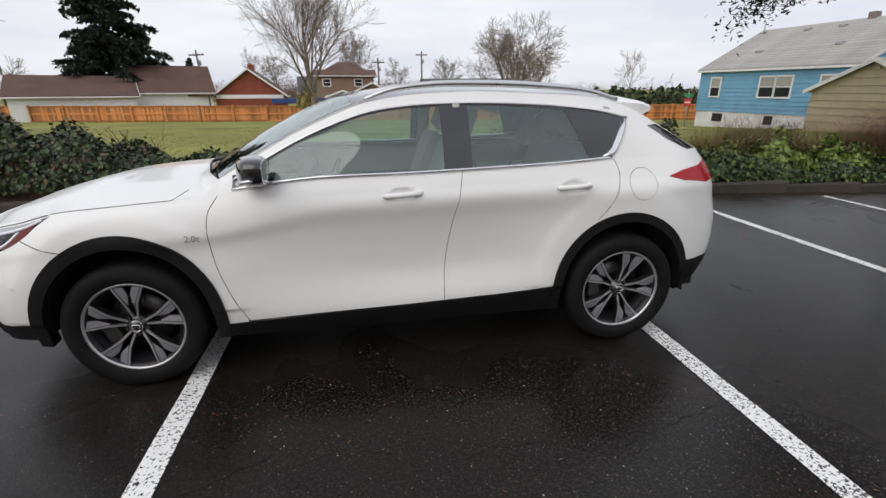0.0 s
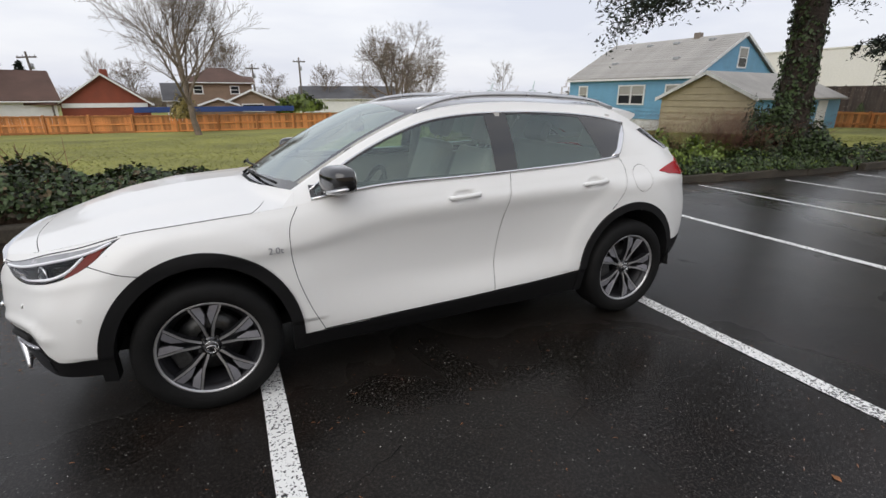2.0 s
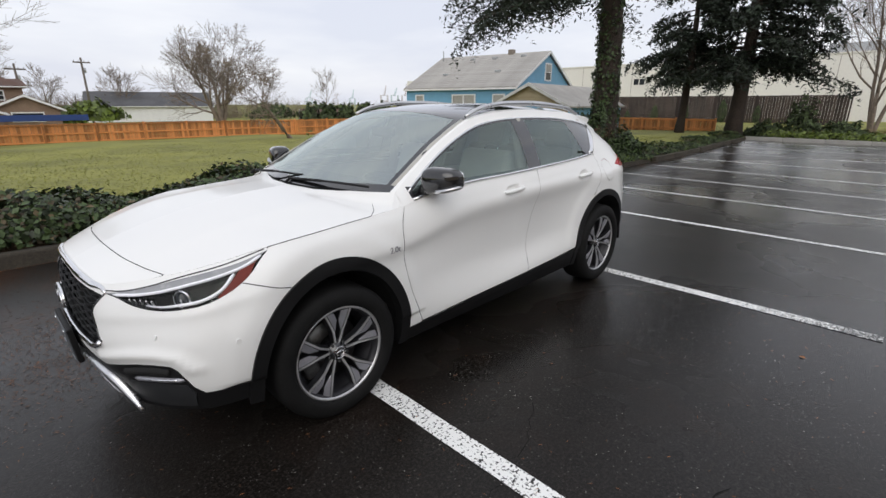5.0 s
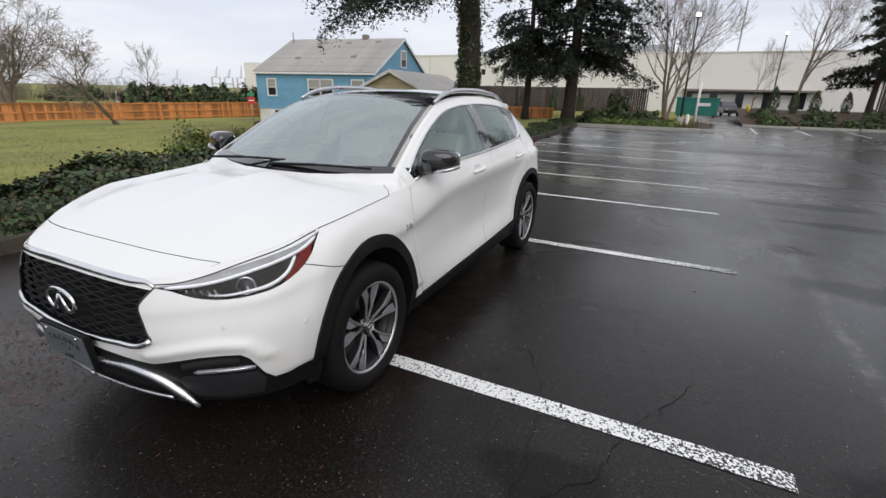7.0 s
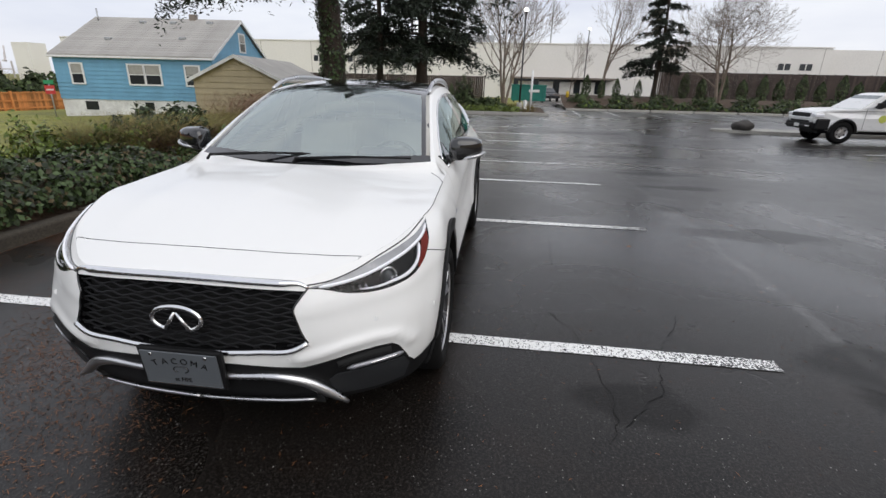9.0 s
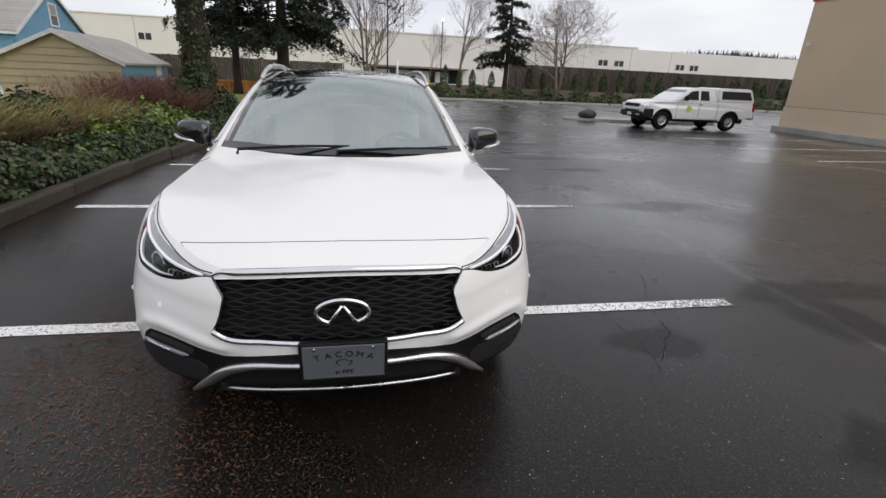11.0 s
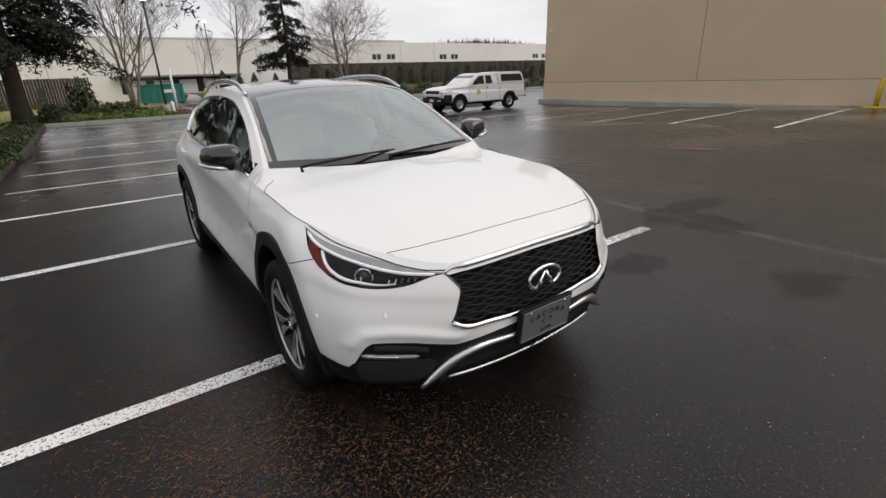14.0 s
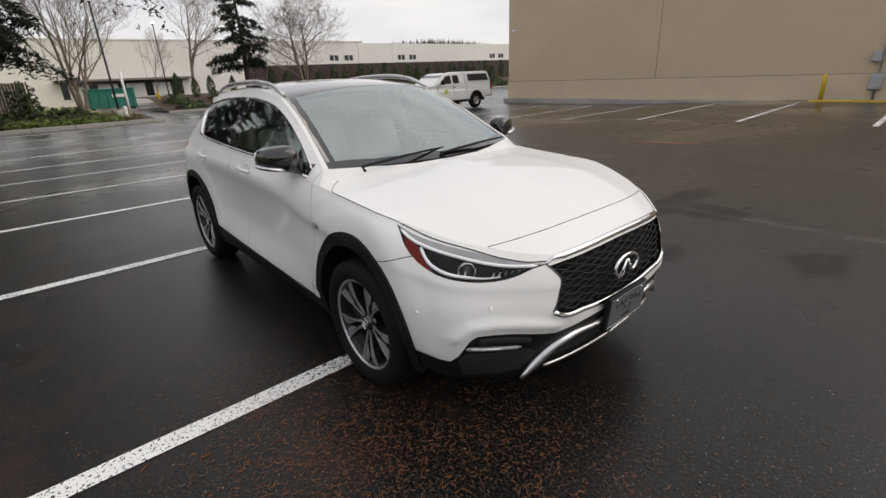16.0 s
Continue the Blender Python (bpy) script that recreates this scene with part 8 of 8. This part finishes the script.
        part("lug_nut", bm, DISC, w)
    return w


wheel = build_wheel()
copies = [(FW, -1, 0), (RW, -1, 17), (FW, 1, 30), (RW, 1, 8)]
for k, (x, s, turn) in enumerate(copies):
    m = Matrix.Translation((x, s * .795, .345)) @ Matrix.Rotation(0 if s < 0 else math.pi, 4, "Z") @ Matrix.Rotation(radians(turn), 4, "Y")
    if k == 0:
        wheel.matrix_basis = m
    else:
        copy_thing(wheel, m)

# wheel wells and underbody
for x in (FW, RW):
    for s in (-1, 1):
        bm = bmesh.new()
        n = 24
        a_ = [bm.verts.new((x + .43 * math.cos(math.pi * i / n), s * .88, .30 + .47 * math.sin(math.pi * i / n))) for i in range(n + 1)]
        b_ = [bm.verts.new((x + .43 * math.cos(math.pi * i / n), s * .50, .30 + .47 * math.sin(math.pi * i / n))) for i in range(n + 1)]
        for i in range(n):
            bm.faces.new((a_[i], a_[i + 1], b_[i + 1], b_[i]))
        bm.faces.new(b_)
        part("wheel_well", bm, GAP, car)
for x0, x1, w_ in ((-2.02, -1.70, .46), (-1.75, -.92, .50), (-.93, .93, .80), (.92, 1.75, .50), (1.70, 2.05, .62)):
    boxed("underbody", GAP, car, x0, x1, -w_, w_, .22, .40)
boxed("intake_backing", GAP, car, -2.15, -2.05, -.5, .5, .27, .52)

# ---- cabin ----
boxed("cabin_floor", DASH, car, -.95, 1.5, -.74, .74, .40, .44)
for s in (-1, 1):
    q = on(lower, lower.find([(x, 0, z) for x in np.linspace(-.85, .86, 16) for z in (.45, .7, .95, 1.055)], (1, 0, 1), .2, .84), -.06)
    bm = bmesh.new()
    vs = [[bm.verts.new(q[i * 4 + j] * np.array([1, s, 1])) for j in range(4)] for i in range(16)]
    for a, b in zip(vs, vs[1:]):
        for j in range(3):
            bm.faces.new((a[j], a[j + 1], b[j + 1], b[j]))
    part("door_card", bm, TRIM_LIGHT, car, smooth=True)
    q = on(lower, lower.find([(x, 0, z) for x in np.linspace(.86, 1.5, 6) for z in (.88, 1.055)], (1, 0, 1), .2, .84), -.06)
    bm = bmesh.new()
    vs = [[bm.verts.new(q[i * 2 + j] * np.array([1, s, 1])) for j in range(2)] for i in range(6)]
    for a, b in zip(vs, vs[1:]):
        bm.faces.new((a[0], a[1], b[1], b[0]))
    part("rear_side_trim", bm, TRIM_LIGHT, car)
    line3([(p[0], p[1] + 0, 1.05 + .02) for p in [(x, s * (BW(x) - .065)) for x in np.linspace(-.8, 1.25, 12)]], .022, "door_top_trim", DASH, 8)
bm = bmesh.new()
prof = [(-.83, .96), (-.78, 1.05), (-.62, 1.05), (-.50, .98), (-.48, .85), (-.60, .60), (-.83, .55)]
prism(bm, [(x, -.68, z) for x, z in prof], (0, 1.36, 0))
part("dashboard", bm, DASH, car)
bm = bmesh.new()
cols = []
for k in range(17):
    y = -.70 + 1.40 * k / 16
    xf = -1.0 + .165 * (y / .70) ** 2
    cols.append([bm.verts.new(p) for p in ((xf, y, .98), (xf, y, 1.052), (-.78, y, 1.068), (-.62, y, 1.052))])
for p, q in zip(cols, cols[1:]):
    for i in range(3):
        bm.faces.new((p[i], q[i], q[i + 1], p[i + 1]))
bmesh.ops.recalc_face_normals(bm, faces=bm.faces)
part("dash_top", bm, DASH, car, smooth=True)
boxed("console", DASH, car, -.6, .35, -.12, .12, .44, .72, .03)
boxed("instrument_hood", DASH, car, -.68, -.52, -.55, -.20, 1.03, 1.10, .03)
bm = bmesh.new()
cw = Matrix.Translation((-.36, -.37, .93)) @ Matrix.Rotation(radians(-66), 4, "Y")
tube(bm, [cw @ Vector((.185 * math.cos(a), .185 * math.sin(a), 0)) for a in [2 * math.pi * i / 32 for i in range(33)]], .016, 8)
sw = part("steering_wheel", bm, DASH, car, smooth=True)
bm = bmesh.new()
box(bm, -.06, .06, -.05, .05, -.02, .03, .015, cw)
for a in (0, 120, 240):
    tube(bm, [cw @ Vector((0, 0, 0)), cw @ Vector((.17 * math.cos(radians(a + 90)), .17 * math.sin(radians(a + 90)), 0))], .012, 5)
part("wheel_boss", bm, DASH, sw)


def cushion(bm, x0, x1, y0, y1, z0, z1, m=None):
    return box(bm, x0, x1, y0, y1, z0, z1, min(x1 - x0, y1 - y0, z1 - z0) * .32, m)


for y in (-.37, .37):
    st = part("front_seat", cushion(bmesh.new(), -.28, .24, y - .25, y + .25, .50, .66), SEAT, car, "pale grey leather seat")
    lean = Matrix.Translation((.22, y, .62)) @ Matrix.Rotation(radians(20), 4, "Y")
    part("backrest", cushion(bmesh.new(), -.07, .07, -.24, .24, 0, .60, lean), SEAT, st)
    part("headrest", cushion(bmesh.new(), -.05, .05, -.13, .13, .64, .83, lean), SEAT, st)
    bm = bmesh.new()
    for k in (-.06, .06):
        tube(bm, [lean @ Vector((0, k, .55)), lean @ Vector((0, k, .68))], .008, 6)
    part("headrest_post", bm, CHROME, st)
st = part("rear_seat", cushion(bmesh.new(), .72, 1.20, -.66, .66, .52, .68), SEAT, car, "pale grey leather rear bench")
lean = Matrix.Translation((1.18, 0, .64)) @ Matrix.Rotation(radians(22), 4, "Y")
part("backrest", cushion(bmesh.new(), -.07, .07, -.64, .64, 0, .54, lean), SEAT, st)
for y in (-.38, .38):
    part("headrest", cushion(bmesh.new(), -.05, .05, -.14, .14, .55, .72, Matrix.Translation((0, y, 0)) @ lean), SEAT, st)
rl = on(roof, np.array([(u, v) for u in np.linspace(.36, .80, 10) for v in np.linspace(0.02, 1, 6)]), -.03)
bm = bmesh.new()
for s in (-1, 1):
    vs = [[bm.verts.new(rl[i * 6 + j] * np.array([1, s, 1])) for j in range(6)] for i in range(10)]
    for a, b in zip(vs, vs[1:]):
        for j in range(5):
            bm.faces.new((a[j], a[j + 1], b[j + 1], b[j]))
part("headliner", bm, TRIM_LIGHT, car)
bm = bmesh.new()
box(bm, -.35, -.31, -.12, .12, 1.30, 1.37, .015)
tube(bm, [(-.33, 0, 1.36), (-.30, 0, 1.43)], .012, 6)
part("rear_view_mirror", bm, DASH, car)
boxed("parcel_shelf", DASH, car, 1.38, 1.85, -.55, .55, .98, 1.0)
for s in (-1, 1):
    line3(on(roof, rfind([(-.84, .705), (-.66, .675), (-.48, .643), (-.28, .61), (-.15, .59)]), -.025) * np.array([1, s, 1]), .03, "pillar_trim", TRIM_LIGHT, 8)
    line3([(.34, s * .735, .95), (.36, s * .69, 1.2), (.37, s * .62, 1.42)], .04, "pillar_trim", TRIM_LIGHT, 8)
    line3([(1.18, s * .70, 1.0), (1.25, s * .66, 1.2), (1.28, s * .57, 1.38)], .05, "pillar_trim", TRIM_LIGHT, 8)

# ---- white pickup with a canopy, parked by the tan building ----
TM = Matrix.Translation((15.75, -14.55, lot_z(15.7, -14.5))) @ Matrix.Rotation(radians(-90), 4, "Z")
EMBLEM = mat("pale_yellow_green_decal", (0.55, 0.58, 0.12), 0.5, dark=0.8, bump=0.0)
TWHITE = mat("white_truck_paint", (0.80, 0.80, 0.79), 0.3, dark=0.98, bump=0.0, coat=0.6)
truck = thing("pickup_truck", "white extended-cab pickup with a white canopy", "pickup", TM)


def slab(name, mtl, parent, prof, w, bevel=0.02, taper=0.0, label=""):
    """A solid from a side outline (x, z), across the width, drawn in towards its top by taper."""
    bm = bmesh.new()
    prism(bm, [(x, -w, z) for x, z in prof], (0, 2 * w, 0))
    zs = [z for _, z in prof]
    for v in bm.verts:
        v.co.y *= 1 - taper * (v.co.z - min(zs)) / (max(zs) - min(zs))
    if bevel:
        bmesh.ops.bevel(bm, geom=bm.edges[:], offset=bevel, segments=2, affect="EDGES")
    return part(name, bm, mtl, parent, label)


def wheel_cut(cx, r=.44, n=10):
    return [(cx + r * math.cos(math.pi * i / n), .40 + r * math.sin(math.pi * i / n)) for i in range(n + 1)][::-1]


body = [(-2.50, .56), (-2.58, .72), (-2.59, .90), (-2.50, 1.04), (-2.30, 1.11), (-1.80, 1.165), (-1.05, 1.20), (.95, 1.20), (2.70, 1.22), (2.77, .90), (2.74, .58)]
under = [(2.1, .52)] + [p for p in reversed(wheel_cut(1.62))] + [(1.15, .45), (-1.15, .45)] + [p for p in reversed(wheel_cut(-1.62))] + [(-2.1, .5)]
hull = slab("body", TWHITE, truck, body + under, .93, .045)
for v in hull.data.vertices:
    v.co.y *= 1 - .16 * ease(1.9, 2.62, -v.co.x) - .05 * ease(.85, 1.25, v.co.z)
cab = slab("cab", TWHITE, truck, [(-1.20, 1.17), (-.80, 1.46), (-.42, 1.69), (-.15, 1.745), (.55, 1.755), (.80, 1.70), (.95, 1.19)], .87, .05, .18)
canopy = slab("canopy", TWHITE, truck, [(.96, 1.205), (.90, 1.74), (1.1, 1.785), (2.45, 1.785), (2.60, 1.73), (2.76, 1.21)], .89, .045, .13, "white fibreglass canopy")
for s in (-1, 1):
    def pane(name, prof, y0, y1, parent, mtl=DARKWIN):
        bm = bmesh.new()
        zs = [z for _, z in prof]
        z0, z1 = min(zs), max(zs)
        pts = [(x, s * (y0 + (y1 - y0) * (z - z0) / (z1 - z0)), z) for x, z in prof]
        prism(bm, pts, (0, s * .012, 0))
        return part(name, bm, mtl, parent)
    pane("side_window", [(-.80, 1.25), (-.36, 1.60), (-.05, 1.63), (-.02, 1.25)], .842, .760, cab)
    pane("side_window", [(.08, 1.25), (.08, 1.63), (.45, 1.63), (.52, 1.25)], .842, .755, cab)
    pane("canopy_window", [(1.08, 1.33), (1.08, 1.66), (2.45, 1.66), (2.58, 1.33)], .872, .812, canopy)
    for x in (-1.62, 1.62):
        bm = bmesh.new()
        prof = [(.20, -.10), (.27, -.12), (.36, -.11), (.385, -.06), (.385, .08), (.3, .12), (.2, .1)]
        lathe(bm, prof, 32)
        w = part("wheel", bm, TYRE, truck)
        w.matrix_basis = Matrix.Translation((x, s * .80, .385)) @ (Matrix.Identity(4) if s < 0 else Matrix.Rotation(math.pi, 4, "Z"))
        part("rim", lathe(bmesh.new(), [(.205, -.105), (.19, -.085), (.12, -.07), (.05, -.10), (0, -.10)], 24), ALLOY, w)
        for k in range(6):
            bm = bmesh.new()
            a = 2 * math.pi * k / 6
            tube(bm, [(.14 * math.sin(a), -.088, .14 * math.cos(a)), (.14 * math.sin(a), -.06, .14 * math.cos(a))], .028, 8)
            part("rim_hole", bm, BLACK, w)
        bm = bmesh.new()
        n = 14
        a_ = [bm.verts.new((x + .46 * math.cos(math.pi * i / n), s * .945, .40 + .46 * math.sin(math.pi * i / n))) for i in range(n + 1)]
        b_ = [bm.verts.new((x + .40 * math.cos(math.pi * i / n), s * .945, .40 + .40 * math.sin(math.pi * i / n))) for i in range(n + 1)]
        c_ = [bm.verts.new((x + .40 * math.cos(math.pi * i / n), s * .55, .40 + .40 * math.sin(math.pi * i / n))) for i in range(n + 1)]
        for i in range(n):
            bm.faces.new((a_[i], a_[i + 1], b_[i + 1], b_[i]))
            bm.faces.new((b_[i], b_[i + 1], c_[i + 1], c_[i]))
        part("wheel_arch", bm, BLACK, truck)
    boxed("front_bumper_corner", BLACK, truck, -2.50, -2.06, s * .86 - .06, s * .86 + .06, .46, .84, .05)
    boxed("headlamp", LAMP_WHITE, truck, -2.58, -2.26, min(s * .56, s * .845), max(s * .56, s * .845), .89, 1.0, .03, "clear headlamp")
    boxed("tail_lamp", RED_LENS, truck, 2.66, 2.775, min(s * .80, s * .935), max(s * .80, s * .935), .85, 1.18, .015)
    boxed("door_handle", BLACK, truck, .02, .15, min(s * .93, s * .955), max(s * .93, s * .955), 1.06, 1.09, .008)
    m = boxed("door_mirror", BLACK, truck, -.78, -.66, min(s * .93, s * 1.12), max(s * .93, s * 1.12), 1.22, 1.42, .03)
    for x0 in (-1.02, .03, .93):
        boxed("door_gap", BLACK, truck, x0 - .006, x0 + .006, min(s * .928, s * .9325), max(s * .928, s * .9325), .52, 1.18)
    bm = bmesh.new()
    tube(bm, [(-.45, s * .928, .88), (-.45, s * .936, .88)], .13, 18)
    part("door_emblem", bm, EMBLEM, truck, "round yellow door emblem")
bm = bmesh.new()
prism(bm, [(-1.02, -.74, 1.23), (-1.02, .74, 1.23), (-.50, .66, 1.635), (-.50, -.66, 1.635)], (-.022, 0, .02))
part("windscreen", bm, mat("truck_windscreen", (0.22, 0.25, 0.26), 0.08, dark=0.9, bump=0.0), cab)
slab("grille", BLACK, truck, [(-2.58, .70), (-2.575, 1.0), (-2.50, 1.02), (-2.50, .70)], .56, .015)
slab("front_bumper", BLACK, truck, [(-2.62, .46), (-2.64, .62), (-2.60, .74), (-2.45, .74), (-2.40, .44)], .80, .05)
boxed("plate", WHITE, truck, -2.645, -2.632, -.15, .15, .52, .64)
slab("rear_bumper", SATIN, truck, [(2.74, .52), (2.74, .68), (2.9, .68), (2.9, .52)], .85, .02)
boxed("chassis", BLACK, truck, -2.2, 2.6, -.55, .55, .32, .55)
boxed("fog_bar", WHITE, truck, -2.64, -2.625, -.75, -.5, .56, .6)


# ---- dark car far off by the warehouse ----
FAR_PAINT = mat("dark_grey_car_paint", (0.02, 0.021, 0.024), 0.3, dark=0.9, bump=0.0, coat=0.8)
sedan = thing("parked_car", "small dark sedan parked before the warehouse", "car", pose(56.0, -6.0, lot_z(56.0, -6.0), 0, 0, 12))
slab("body", FAR_PAINT, sedan, [(-2.2, .28), (-2.25, .60), (-2.1, .78), (-1.0, .92), (1.5, .96), (2.2, .92), (2.25, .5), (2.15, .28)], .86, .04)
far_cab = slab("cabin", FAR_PAINT, sedan, [(-1.1, .92), (-.35, 1.40), (.75, 1.42), (1.55, .96)], .74, .04, .2)
for s in (-1, 1):
    bm = bmesh.new()
    prism(bm, [(-.85, s * .73, .98), (-.28, s * .625, 1.34), (.70, s * .62, 1.35), (1.25, s * .73, .99)], (0, s * .012, 0))
    part("side_window", bm, DARKWIN, far_cab)
    for x in (-1.35, 1.35):
        w = part("wheel", lathe(bmesh.new(), [(.2, -.09), (.29, -.10), (.32, -.06), (.32, .06), (.2, .1)], 20), TYRE, sedan)
        w.matrix_basis = Matrix.Translation((x, s * .78, .32))
    boxed("headlamp", SATIN, sedan, -2.27, -2.17, s * .6 - .14, s * .6 + .14, .60, .70, .02)
